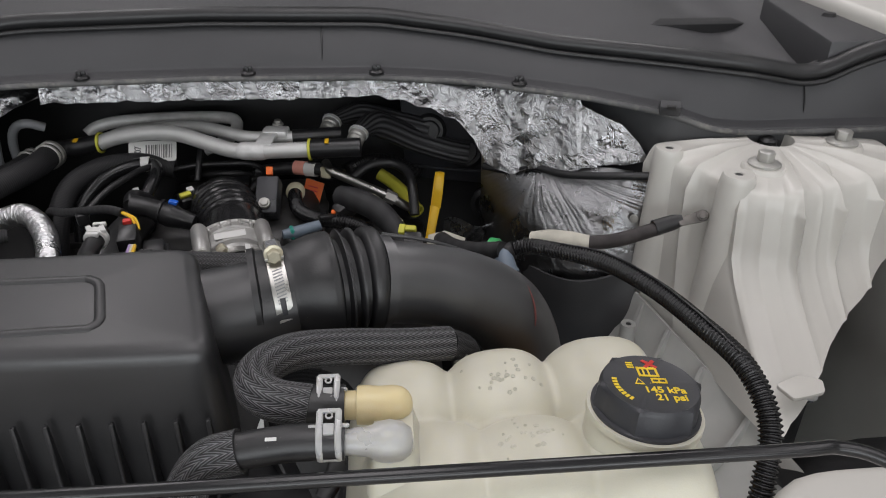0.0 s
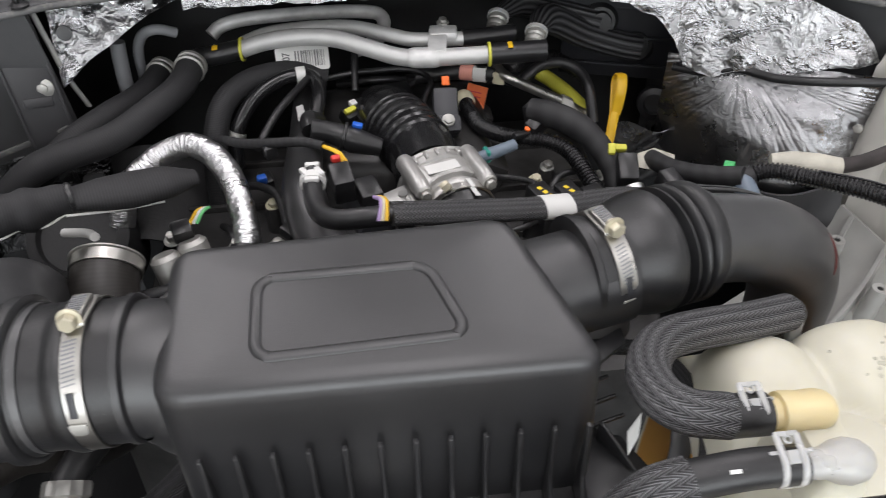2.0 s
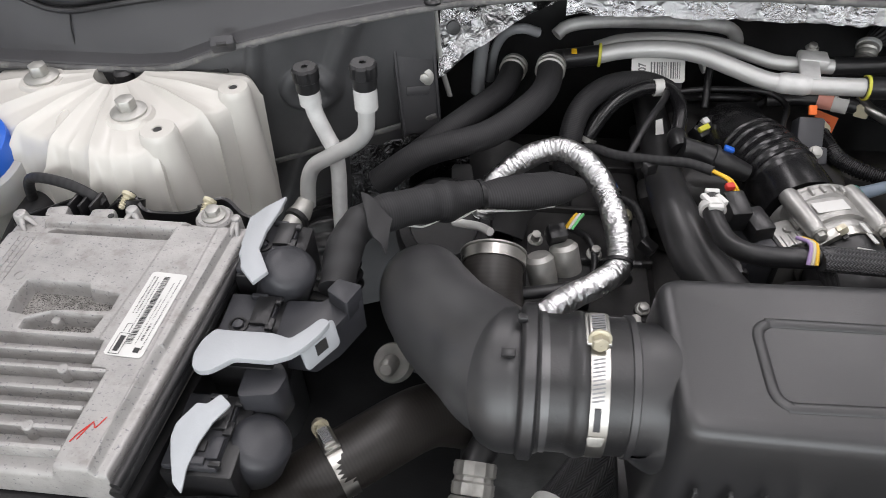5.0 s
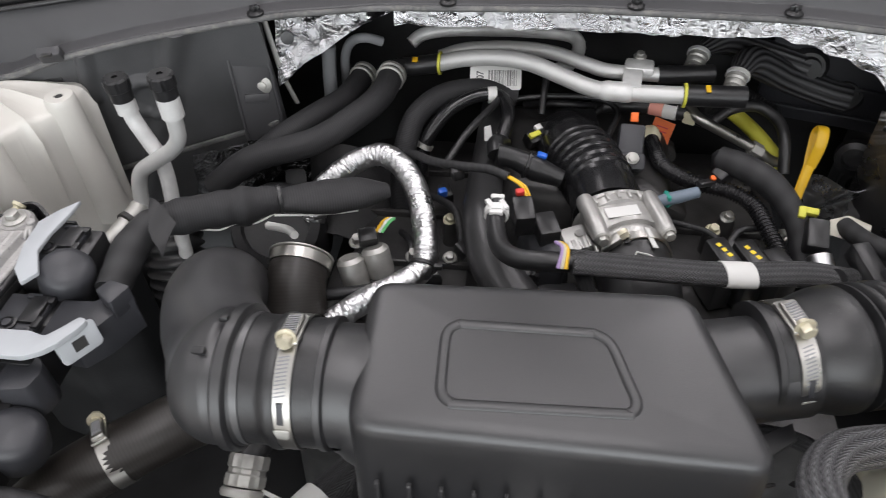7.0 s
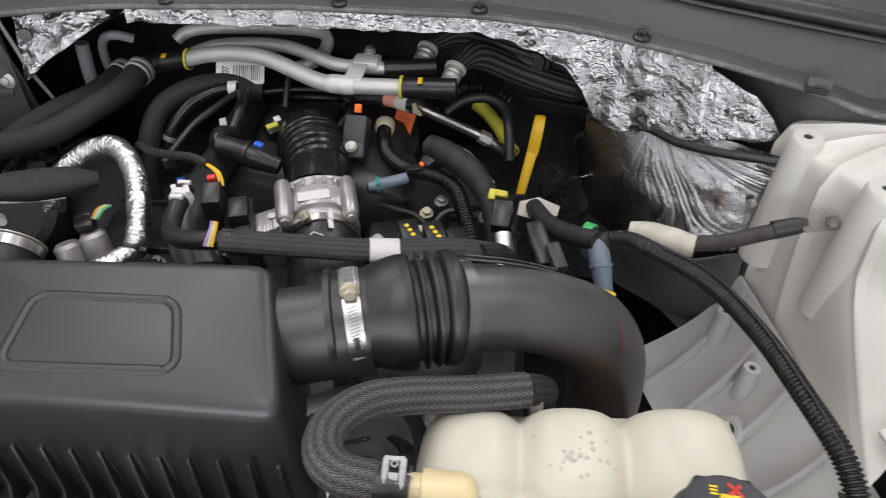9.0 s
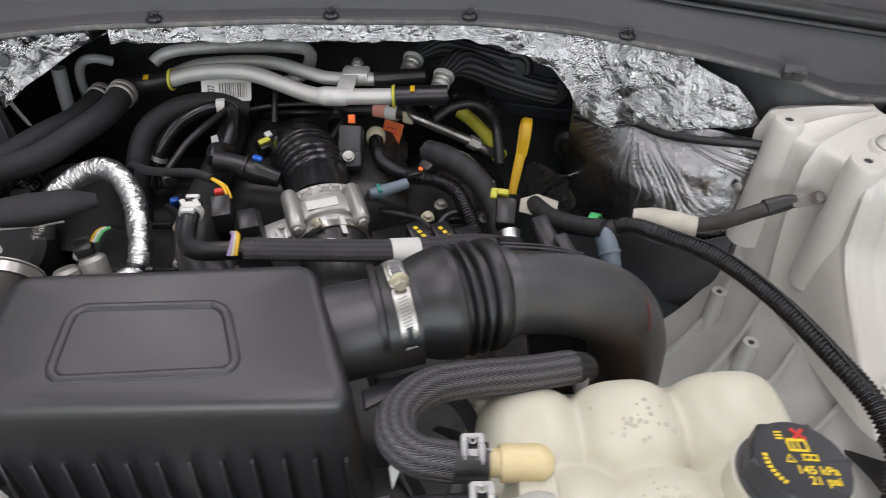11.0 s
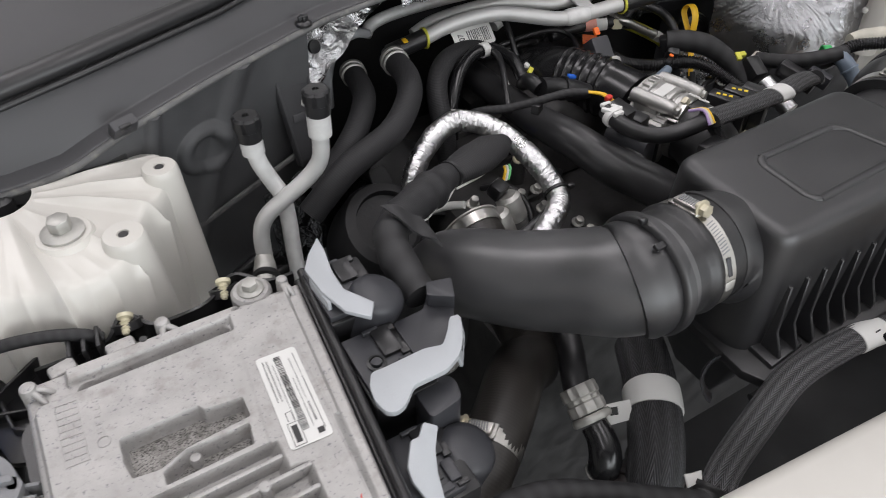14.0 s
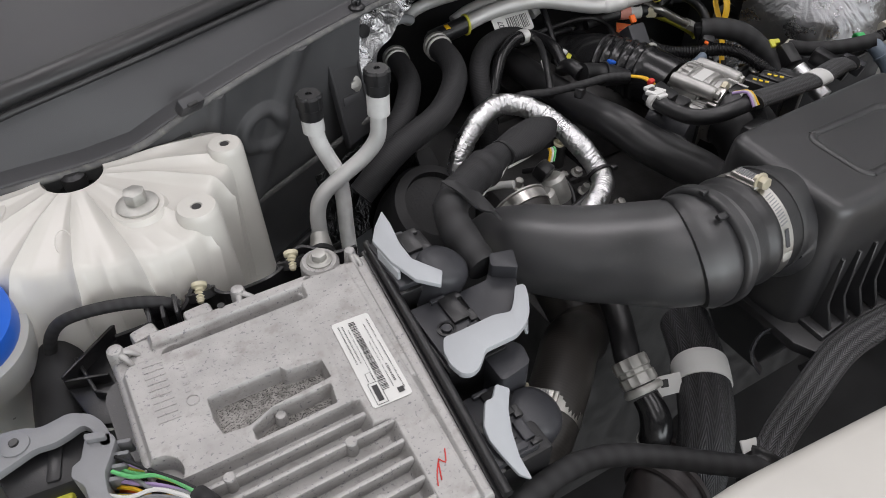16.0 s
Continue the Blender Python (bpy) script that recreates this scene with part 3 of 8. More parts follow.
for sx in (1, -1):
    cx = sx * 0.508
    t = thing("retainer_clip", (cx, 1.084, 1.172), "square charcoal retainer clip hooked over the cowl edge", "retainer clip", "cowl retainers")
    block("clip_body", (0.022, 0.010, 0.016), pose(cx, 1.081, 1.178, 35, 0, -sx * 18), COWL, t, "", 0.002)
    block("clip_window", (0.010, 0.003, 0.006), pose(cx - sx * 0.001, 1.0745, 1.181, 35, 0, -sx * 18), SEAL, t, "", 0.0008)

# firewall and deep walls
tagged(block("firewall", (1.56, 0.04, 0.72), pose(0, 1.38, 0.84), DARK), "black firewall behind the engine", "firewall", kind="structure")
tagged(block("bay_floor", (1.60, 1.40, 0.04), pose(0, 0.85, 0.60), DARK), "dark undertray deep below the engine", "undertray", kind="structure")


def apron_right(u, v):
    x = 0.36 + 0.42 * u
    y = max(1.300 - 0.215 * min(1, u / 0.38) - 0.02 * u, along(x, EDGE_Y) + 0.006)
    return x, y + 0.012 * math.sin(v * 3.1), along(x, EDGE_Z) - 0.007 - 0.40 * v


def apron_left(u, v):
    x = -0.78 + 0.46 * u
    y = along(x, EDGE_Y) + 0.004 + 0.010 * math.sin(v * 5) + 0.03 * v
    z = along(x, EDGE_Z) - 0.004 - 0.42 * v
    d = math.hypot(x + 0.443, z - 1.112)
    ring_ = 0.009 * math.exp(-(((d - 0.022) / 0.005) ** 2)) * (1 if z > 1.10 else math.exp(-((z - 1.10) / 0.01) ** 2))
    line = 0.008 * math.exp(-(((x + 0.395 + 0.2 * v) / 0.010) ** 2)) + 0.008 * math.exp(-(((x + 0.492 - 0.25 * (z - 1.14)) / 0.005) ** 2)) * (z > 1.115)
    return x, y - ring_ - line, z


tagged(sheet("cowl_side_panel", apron_right, 30, 30, APRON, thick=0.004), "charcoal pressed side panel below the cowl", "side panel", kind="structure")
tagged(sheet("cowl_side_panel", apron_left, 220, 190, APRON, thick=0.004), "charcoal pressed side panel with a round plug", "side panel", kind="structure")
lathe("round_plug", [(0.001, 0.0), (0.013, 0.0), (0.012, 0.0022), (0.001, 0.0026)], aim((-0.525, 1.0865, 1.146), (0.15, -1, 0.2)), SEAL, bpy.data.objects["cowl_side_panel.001"], "black round plug", 28)
side = bpy.data.objects["cowl_side_panel.001"]
sm = pose(-0.340, 1.1480, 1.118, -12, 0, 24)
strip = block("strip_plate", (0.040, 0.005, 0.135), sm, COWL, side, "dark plate down the panel's end", 0.002)
for dz in (0.042, -0.020):
    block("plate_slot", (0.026, 0.004, 0.010), sm @ pose(0, -0.0024, dz, 0, 8, 0), COWL, side, "", 0.0015)
for dx in (-0.0200, 0.0205):
    block("plate_edge", (0.0030, 0.008, 0.138), sm @ pose(dx, -0.001, 0), COWL, side, "", 0.001)
block("panel_foot", (0.32, 0.004, 0.006), pose(-0.47, 1.110, 1.030, 0, -14, 12), COWL_DUSTY, side, "", 0.0015)
hexbolt("apron_bolt", (-0.331, 1.150, 1.110), (0.1, -1, 0.25), 0.0052, ZINC, "small zinc flange bolt in the side panel", 1.9, 0.5)

# ---------------------------------------------------------------- strut towers


TOWER_RIM = [(0.487, 1.085), (0.487, 1.045), (0.500, 1.024), (0.520, 1.003), (0.529, 0.975), (0.547, 0.953), (0.570, 0.946), (0.605, 0.952), (0.668, 0.974), (0.722, 1.000), (0.745, 1.040), (0.745, 1.085), (0.60, 1.095), (0.50, 1.092)]
TOWER_HOLE = (0.613, 1.067)
CRESTS = [(176, 0.8), (192, 0.9), (208, 1.0), (234, 0.75), (259, 1.0), (280, 1.0), (303, 1.0), (325, 1.0), (350, 0.8)]
EDGE_CRESTS = [244, 251, 270]
ARCH = [(0.44, 0.84), (0.491, 0.915), (0.52, 0.950), (0.55, 0.980), (0.581, 1.000), (0.607, 1.018), (0.637, 1.032), (0.70, 1.050), (0.76, 1.06)]


def rim_distance(a):
    """How far the rim of the tower lies from the hole's middle along an angle."""
    best = 0.2
    dx, dy = math.cos(a), math.sin(a)
    for p, q in zip(TOWER_RIM, TOWER_RIM[1:] + TOWER_RIM[:1]):
        ex, ey = q[0] - p[0], q[1] - p[1]
        den = dx * ey - dy * ex
        if abs(den) < 1e-9:
            continue
        wx, wy = p[0] - TOWER_HOLE[0], p[1] - TOWER_HOLE[1]
        r, k = (wx * ey - wy * ex) / den, (wx * dy - wy * dx) / den
        if r > 0 and -1e-6 <= k <= 1 + 1e-6:
            best = min(best, r)
    return best


def pleat(a, table, wide):
    deg = math.degrees(a) % 360
    out = 0.0
    for row in table:
        c, k = row if isinstance(row, tuple) else (row, 0.6)
        d = abs((deg - c + 180) % 360 - 180)
        out = max(out, k * max(0.0, 1 - d / wide))
    return out**1.7


def y_side(a):
    """Whether an angle looks to the front of the tower."""
    return 214 < math.degrees(a) % 360 < 345


def tower(s):
    t = thing("strut_tower", (s * 0.60, 1.02, 0.72), "white painted ribbed strut tower with open top hole", "strut tower", "strut towers")
    n = 720
    rim = [rim_distance(2 * math.pi * k / n) for k in range(n)]
    rim = [sum(rim[(k + d) % n] for d in range(-9, 10)) / 19 for k in range(n)]
    rows = [(0.0, -0.022), (0.0, -0.004), (0.0, 0.0)] + [(k / 16, None) for k in range(1, 17)]
    down = [0.0015, 0.003, 0.005, 0.007, 0.010, 0.014, 0.022, 0.035, 0.055, 0.08, 0.11, 0.15, 0.20, 0.26, 0.34, 0.43]
    verts, faces = [], []
    for j in range(len(rows) + len(down)):
        for k in range(n):
            a = 2 * math.pi * k / n
            ridge, extra, thin = pleat(a, CRESTS, 7.0), pleat(a, EDGE_CRESTS, 3.0), 0.45 * pleat(a, CRESTS, 9.0) + 0.85 * pleat(a, CRESTS, 3.2)
            r0, r1 = 0.0240, rim[k] - 0.006
            if j < len(rows):
                f, dz = rows[j]
                rr = r0 + (r1 - r0) * f
                z = 1.1515 + dz if dz is not None else 1.1505 - 0.0085 * f**1.5 + 0.0056 * ridge * min(1, f * 2.2) + 0.003 * extra * max(0, f - 0.75) * 4
                if dz is None:
                    z += 0.0012 * max(0.0, 1 - f / 0.14)
                x, y = TOWER_HOLE[0] + rr * math.cos(a), TOWER_HOLE[1] + rr * math.sin(a)
            else:
                d = down[j - len(rows)]
                arc = min(1.0, d / 0.012)
                rr = r1 + 0.006 * math.sqrt(1 - (1 - arc) ** 2) + (0.0130 * thin + 0.0050 * extra) * min(1, d / 0.02) * (1 if y_side(a) else 0.6) * max(0.0, 1 - d / 0.50)
                x, y = TOWER_HOLE[0] + rr * math.cos(a), TOWER_HOLE[1] + rr * math.sin(a)
                floor_z = float(np.interp(x, [p[0] for p in ARCH], [p[1] for p in ARCH])) if s > 0 else 0.985
                d = d if d < 0.014 else 0.014 + (d - 0.014) / 0.416 * (1.128 - floor_z)
                z = 1.1420 + 0.0056 * ridge * (1 - arc) + 0.003 * extra * (1 - arc) - d
                kk, front = d, max(0.0, min(1.0, (1.03 - y) / 0.06))
                x += 0.10 * kk * (x - 0.50) / 0.25
                y -= (0.16 * kk + (2.4 * max(0.0, kk - 0.07) ** 1.3 if s > 0 else 0.0)) * front * min(1.0, max(0.0, (x - 0.49) / 0.05))
            verts.append((s * x, y, z))
    total = len(rows) + len(down)
    for j in range(total - 1):
        for k in range(n):
            q = (j * n + k, j * n + (k + 1) % n, (j + 1) * n + (k + 1) % n, (j + 1) * n + k)
            faces.append(q[::-1] if s > 0 else q)
    solid("tower_shell", verts, faces, WHITE, t, "white moulded shell with fanned ridges", angle=38)
    hx, hy = TOWER_HOLE
    lathe("strut_hole", [(0.001, 0), (0.034, 0), (0.034, 0.004), (0.001, 0.004)], pose(s * hx, hy, 1.124), DARK, t, "dark open strut hole", 36)
    lathe("strut_rod", [(0.001, 0), (0.014, 0), (0.014, 0.008), (0.0095, 0.010), (0.0095, 0.021), (0.006, 0.024), (0.001, 0.024)], pose(s * hx, hy + 0.004, 1.127), RUBBER, t, "dark strut rod end", 20)
    base = [(0.505, 1.07), (0.505, 1.00), (0.56, 0.955), (0.70, 0.99), (0.74, 1.07)]
    loft("tower_base", [(s * x, y) for x, y in (base if s > 0 else base[::-1])], [(0.58, 0.0), (0.99, 0.0)], DARK, t, "dark lower wheel housing", r=0.02)
    for bx, by, br in ((0.494, 1.046, 0.0145), (0.538, 0.976, 0.0160)):
        lathe("boss", [(br * 1.40, -0.15), (br * 1.10, -0.03), (br * 1.03, -0.006), (br * 0.98, -0.002), (br * 0.90, 0.0), (0.0046, 0.0), (0.0042, -0.0015), (0.0005, -0.0015)], pose(s * bx, by, 1.1532), WHITE, t, "", 30)
        lathe("boss_hole", [(0.0003, 0), (0.0037, 0), (0.0037, 0.0005), (0.0003, 0.0005)], pose(s * bx, by, 1.1520), INK, t, "", 14)
    for bx, by in ((0.576, 1.003), (0.684, 1.052)):
        lathe("bolt_pad", [(0.026, -0.012), (0.0215, -0.003), (0.0195, 0.0), (0.0005, 0.0)], pose(s * bx, by, 1.1500), WHITE, t, "", 30)
        hexbolt("strut_bolt", (s * bx, by, 1.1502), (0, 0, 1), 0.0086, ZINC, "large zinc flange bolt on the strut tower", 1.85, 1.1, group="strut bolts")
    em = pose(s * 0.633, 0.990, 1.1480, 30, 0, s * 14)
    tube("embossed_oval", [tuple(em @ Vector((0.0055 * math.cos(q), 0.0095 * math.sin(q), 0))) for q in np.linspace(0, 6.28, 17)], 0.0005, WHITE, t, "small embossed oval", seg=6, step=0.002)
    return t


nudge(0.006, 0.0, -0.005)
tower(1)
nudge(0.0, 0.003, 0.0)
tower(-1)
nudge()


def inner_fender(u, v):
    """Sloping inner panel between the frame and the strut tower."""
    lo = Vector((0.385, 1.030, 0.835)).lerp(Vector((0.475, 0.740, 0.855)), u)
    hi = Vector((0.484, 1.036, 0.975)).lerp(Vector((0.575, 0.800, 0.930)), u)
    p = lo.lerp(hi, v)
    p.x += 0.018 * math.sin(math.pi * v)
    return tuple(p)


inner = tagged(sheet("inner_fender", inner_fender, 40, 24, WHITE_DIM, thick=0.004), "white cast inner fender panel with fins, darkened for shade", "inner fender", kind="structure")
for u0, u1, tall in ((0.06, 0.16, 0.010), (0.24, 0.34, 0.014), (0.46, 0.52, 0.014), (0.72, 0.70, 0.014)):
    def fin_at(u, v, u0=u0, u1=u1, tall=tall):
        p = Vector(inner_fender(u0 + (u1 - u0) * (1 - v), 0.04 + 0.94 * v))
        return tuple(p + Vector((-0.75, -0.30, 0.55)) * (tall * (u - 0.1) * (0.35 + 0.65 * math.sin(math.pi * min(1, v * 0.9 + 0.1)))))
    sheet("fin", fin_at, 4, 20, WHITE_DIM, inner, "", thick=0.004)
for uu, vv in ((0.10, 0.72), (0.34, 0.66)):
    q = Vector(inner_fender(uu, vv))
    lathe("pillar", [(0.011, -0.07), (0.0085, -0.004), (0.0080, 0.0), (0.0035, 0.0), (0.0033, -0.002), (0.0003, -0.002)], pose(q.x - 0.010, q.y - 0.006, q.z + 0.022), WHITE_DIM, inner, "hollow screw pillar", 20)
    lathe("pillar_hole", [(0.0003, 0), (0.0030, 0), (0.0030, 0.0004), (0.0003, 0.0004)], pose(q.x - 0.010, q.y - 0.006, q.z + 0.0208), INK, inner, "", 12)
q = aim(Vector(inner_fender(0.47, 0.34)) + Vector((-0.004, -0.001, 0.003)), (-0.75, -0.30, 0.55))
lathe("drain_collar", [(0.0162, -0.004), (0.0155, 0.005), (0.0140, 0.0065), (0.0090, 0.0065)], q, WHITE_DIM, inner, "oval collar with open drain hole", 28)
lathe("drain_hole", [(0.0005, 0.0062), (0.0086, 0.0062), (0.0086, 0.0069), (0.0005, 0.0069)], q, INK, inner, "", 24)


slab("arch_ear", rounded([(0.545, 0.835), (0.572, 0.846), (0.590, 0.838), (0.584, 0.822), (0.552, 0.815)], 0.004, 3), 1.004, 1.008, pose(0, 0, 0), WHITE, inner, "flat white bolt ear", 0.001)
lathe("ear_plug", [(0.0005, -0.006), (0.0065, -0.006), (0.0065, -0.001), (0.0040, 0.0), (0.0005, 0.0)], pose(0.576, 0.829, 1.003), NIPPLE_W, inner, "white plug", 18)


def liner(u, v):
    a = 0.25 + 2.6 * u
    return 0.545 + 0.255 * v, 0.70 + 0.20 * math.cos(a), 0.80 + 0.03 * v + 0.15 * math.sin(a) + 0.004 * math.sin(v * 30)


tagged(sheet("wheel_liner", liner, 24, 8, DARK, thick=0.004), "black textured wheel arch liner", "wheel liner", kind="structure")
for s in (1, -1):
    tagged(block("fender", (0.04, 1.75, 0.62), pose(s * 0.82, 0.80, 0.88), WHITE, None, "", 0.012, 3), "white painted front fender", "fender", kind="structure")
    tagged(block("fender_top", (0.12, 1.75, 0.02), pose(s * 0.85, 0.80, 1.205), WHITE, None, "", 0.008, 3), "white painted fender top edge", "fender", kind="structure")
    tagged(block("sill_block", (0.30, 1.75, 0.56), pose(s * 0.70, 0.80, 0.28), DARK, None, "", 0.01), "dark lower body closing the bay", "lower body", kind="structure")


def crossmember(u, v):
    x = -0.80 + 1.60 * u
    k = 0.045 * (1 / (1 + math.exp(-(abs(x) - 0.44) / 0.012))) if x > 0 else 0.0
    mid = min(1.0, max(0.0, (x + 0.30) / 0.25)) * min(1.0, max(0.0, (0.44 - x) / 0.12))
    y0, z0 = 0.625 + k * 1.15 - 0.021 * mid, 1.066 - 0.002 * mid
    if v < 0.15:
        return x, y0, 1.01 + (z0 - 1.01) * v / 0.15
    if v < 0.35:
        a = (v - 0.15) / 0.2 * math.pi / 2
        return x, y0 - 0.007 * (1 - math.cos(a)), z0 + 0.007 * math.sin(a)
    return x, y0 - 0.007 - (v - 0.35) * 0.45, z0 + 0.007 + 0.012 * min(1.0, (v - 0.35) * 4)


rad = tagged(sheet("radiator_support", crossmember, 120, 24, WHITE, thick=0.006), "white painted radiator support along the front", "radiator support", kind="structure")
lathe("support_hole", [(0.0005, 0), (0.006, 0), (0.006, 0.0006), (0.0005, 0.0006)], pose(0.505, 0.652, 1.0765), INK, rad, "dark round hole", 20)

# ---------------------------------------------------------------- air filter housing and ducts
nudge(0.007, 0.0, 0.0)
lean = lambda x, y: (y - 0.77) * 0.05
box = thing("air_filter_housing", (-0.02, 0.77, 0.95), "matt black plastic air filter housing with ribbed front", "air filter box")
lid_out = [(-0.144, 0.7165), (0.098, 0.7145), (0.062, 0.834), (-0.148, 0.827)]
loft("lid", lid_out, [(1.040, 0.006), (1.100, 0.003), (1.158, 0.0), (1.1632, -0.0007), (1.1664, -0.0024), (1.1683, -0.0050), (1.1694, -0.0082), (1.1698, -0.0115)], BOX_PLASTIC, box, r=0.0175, shear=lean, angle=60)
pan = rounded([(-0.093, 0.793), (0.006, 0.794), (0.024, 0.740), (-0.091, 0.736)], 0.013, 6)
tube("panel_ridge", [(x, y, 1.1694 + lean(x, y)) for x, y in pan + pan[:2]], 0.0036, BOX_PLASTIC, box, "raised rounded panel outline", seg=12, step=0.004, flat=0.62)
for k in range(12):
    x = -0.127 + 0.0196 * k
    slab("rib", [(0, 0), (0.0, 0.072), (0.0035, 0.072), (0.0060, 0.050), (0.0085, 0.026), (0.019, 0.006), (0.019, 0)], -0.0014, 0.0014, Matrix(((0, 0, 1, x), (-1, 0, 0, 0.7105 - 0.0006 * k * 0.3), (0, 1, 0, 1.048), (0, 0, 0, 1))), BOX_PLASTIC, box, "", 0.0006, 1)
slab("flange", [(-0.150, 0.684), (0.138, 0.680), (0.140, 0.704), (0.118, 0.742), (0.082, 0.85), (-0.155, 0.84), (-0.158, 0.70)], 1.0365, 1.047, pose(0, 0, 0), RUBBER, box, "", 0.002)
loft("lower_box", [(-0.150, 0.700), (0.112, 0.696), (0.075, 0.842), (-0.152, 0.836)], [(0.930, -0.045), (1.0365, -0.006)], RUBBER, box)
slab("latch", [(-0.012, 0), (0.012, 0), (0.012, 0.03), (-0.012, 0.03)], 0, 0.004, pose(-0.09, 0.681, 1.010, 90), CONN, box, "", 0.001)
slab("side_bracket", [(0.0, 0.0), (0.040, 0.010), (0.046, 0.022), (0.004, 0.016)], 0, 0.004, pose(0.098, 0.742, 1.118, 0, 12, 25), BOX_PLASTIC, box, "", 0.001)
slab("corner_gusset", rounded([(0.098, 0.742), (0.128, 0.742), (0.146, 0.704), (0.142, 0.694), (0.094, 0.694)], 0.003, 2), 1.040, 1.049, pose(0, 0, 0), BOX_PLASTIC, box, "flat corner ledge", 0.0015)
slab("gusset_web", [(0, 0), (0.040, 0), (0.004, 0.020), (0, 0.020)], -0.0012, 0.0012, Matrix(((0.55, 0, 0.83, 0.112), (-0.83, 0, 0.55, 0.741), (0, 1, 0, 1.047), (0, 0, 0, 1))), BOX_PLASTIC, box, "", 0.0005)
for k in range(3):
    block("side_rib", (0.026, 0.0025, 0.003), pose(0.122 - 0.003 * k, 0.752 + 0.012 * k, 1.050 + 0.006 * k, 0, -12, 8), BOX_PLASTIC, box, "", 0.0008)
tube("hook_latch", [(0.146, 0.772, 1.052), (0.160, 0.758, 1.062), (0.166, 0.744, 1.062), (0.164, 0.726, 1.056), (0.152, 0.708, 1.042)], [0.004, 0.0065, 0.0085, 0.0085, 0.006], BOX_PLASTIC, box, "curved hook latch", seg=14, flat=0.35, up=(0.4, 0, 1))
slab("corner_ledge", [(-0.137, 0.728), (-0.103, 0.718), (-0.096, 0.693), (-0.138, 0.689)], 1.036, 1.052, pose(0, 0, 0), BOX_PLASTIC, box, "", 0.002)
for k in range(2):
    tube("front_rail", [(-0.160, 0.684 - 0.008 * k, 1.032 - 0.010 * k), (-0.02, 0.682 - 0.008 * k, 1.032 - 0.010 * k), (0.118, 0.678 - 0.008 * k, 1.032 - 0.010 * k)], 0.0035, CONN, box, "", seg=8)
tube("spring_latch", [(-0.146, 0.7185, 1.0360), (-0.1565, 0.7246, 1.0355), (-0.1665, 0.7245, 1.0300), (-0.1735, 0.7205, 1.0230), (-0.1745, 0.7140, 1.0160), (-0.1725, 0.7078, 1.0110)], 0.0085, CONN_GREY, box, "curved spring latch", seg=14, flat=0.2, up=(0, 1, 0.4))
tag = thing("warning_tag", (0.112, 0.716, 1.052), "small white diamond-shaped tag beside the filter box", "tag")
slab("tag_plate", [(0, 0), (0.0035, 0.016), (0.002, 0.034), (-0.0035, 0.018)], 0, 0.0008, pose(0.116, 0.705, 1.085, 75, 0, -20), LABEL, tag, "", 0.0002)
tube("neck", [(0.055, 0.797, 1.128), (0.090, 0.803, 1.132), (0.132, 0.812, 1.134)], [0.036, 0.0345, 0.0345], BOX_PLASTIC, box, "round outlet neck", seg=40)
tube("neck", [(-0.118, 0.769, 1.112), (-0.136, 0.768, 1.121), (-0.146, 0.7675, 1.127), (-0.156, 0.767, 1.1315), (-0.190, 0.765, 1.134)], [0.050, 0.0475, 0.0435, 0.0405, 0.0395], BOX_PLASTIC, box, "round inlet neck with flared root", seg=48, step=0.002)
tube("neck_bead", [(-0.1615, 0.7665, 1.1335), (-0.1625, 0.7665, 1.1335), (-0.1665, 0.7665, 1.1335), (-0.1675, 0.7665, 1.1335)], [0.041, 0.0435, 0.0435, 0.041], BOX_PLASTIC, box, "", seg=40, step=0.001)

# right intake duct with its rubber bellows
nudge(-0.002, 0.002, 0.003)
duct = thing("intake_duct", (0.33, 0.868, 0.93), "smooth black intake duct with rubber bellows, bending down", "intake duct")
BEL = [(0.112, 0.808, 1.134), (0.132, 0.8125, 1.1345), (0.150, 0.8175, 1.1345), (0.168, 0.8225, 1.134), (0.186, 0.828, 1.133), (0.200, 0.832, 1.131)]


def fold(s, total):
    k = s / total
    if k < 0.05:
        return 0.0022
    if k < 0.30:
        return 0.0
    if k < 0.60:
        return 0.0066 * math.sin((k - 0.30) / 0.30 * math.pi / 2)
    for mid, wide in ((0.615, 0.020), (0.705, 0.020), (0.800, 0.022), (0.925, 0.060)):
        if abs(k - mid) < wide:
            return 0.0066 - 0.0014 * (abs(k - mid) / wide) ** 3
    return 0.0


tube("bellows", BEL, 0.0358, RUBBER, duct, "black rubber bellows with deep folds", seg=44, step=0.0014, prof=fold)
tube("duct", [(0.196, 0.831, 1.1315), (0.235, 0.843, 1.120), (0.272, 0.853, 1.104), (0.304, 0.861, 1.078), (0.322, 0.866, 1.040), (0.329, 0.868, 0.995), (0.331, 0.868, 0.930)], [0.0325, 0.032, 0.0325, 0.034, 0.034, 0.033, 0.033], DUCT_PLASTIC, duct, "smooth black plastic duct", seg=44, step=0.004)
ring("duct_collar", 0.0330, 0.0030, 0.010, aim((0.203, 0.833, 1.130), (0.9, 0.27, -0.2)), DUCT_PLASTIC, duct)
tube("seam_line", [(0.205, 0.852, 1.1605), (0.240, 0.862, 1.148), (0.275, 0.872, 1.130), (0.306, 0.882, 1.104)], 0.0011, DUCT_PLASTIC, duct, "", seg=8)
for dy_ in (-0.006, 0.006):
    tube("seam_line", [(0.205, 0.852 + dy_, 1.1603 - abs(dy_) * 0.3), (0.240, 0.862 + dy_, 1.1478 - abs(dy_) * 0.3), (0.275, 0.872 + dy_, 1.1295 - abs(dy_) * 0.3)], 0.0009, DUCT_PLASTIC, duct, "", seg=8)
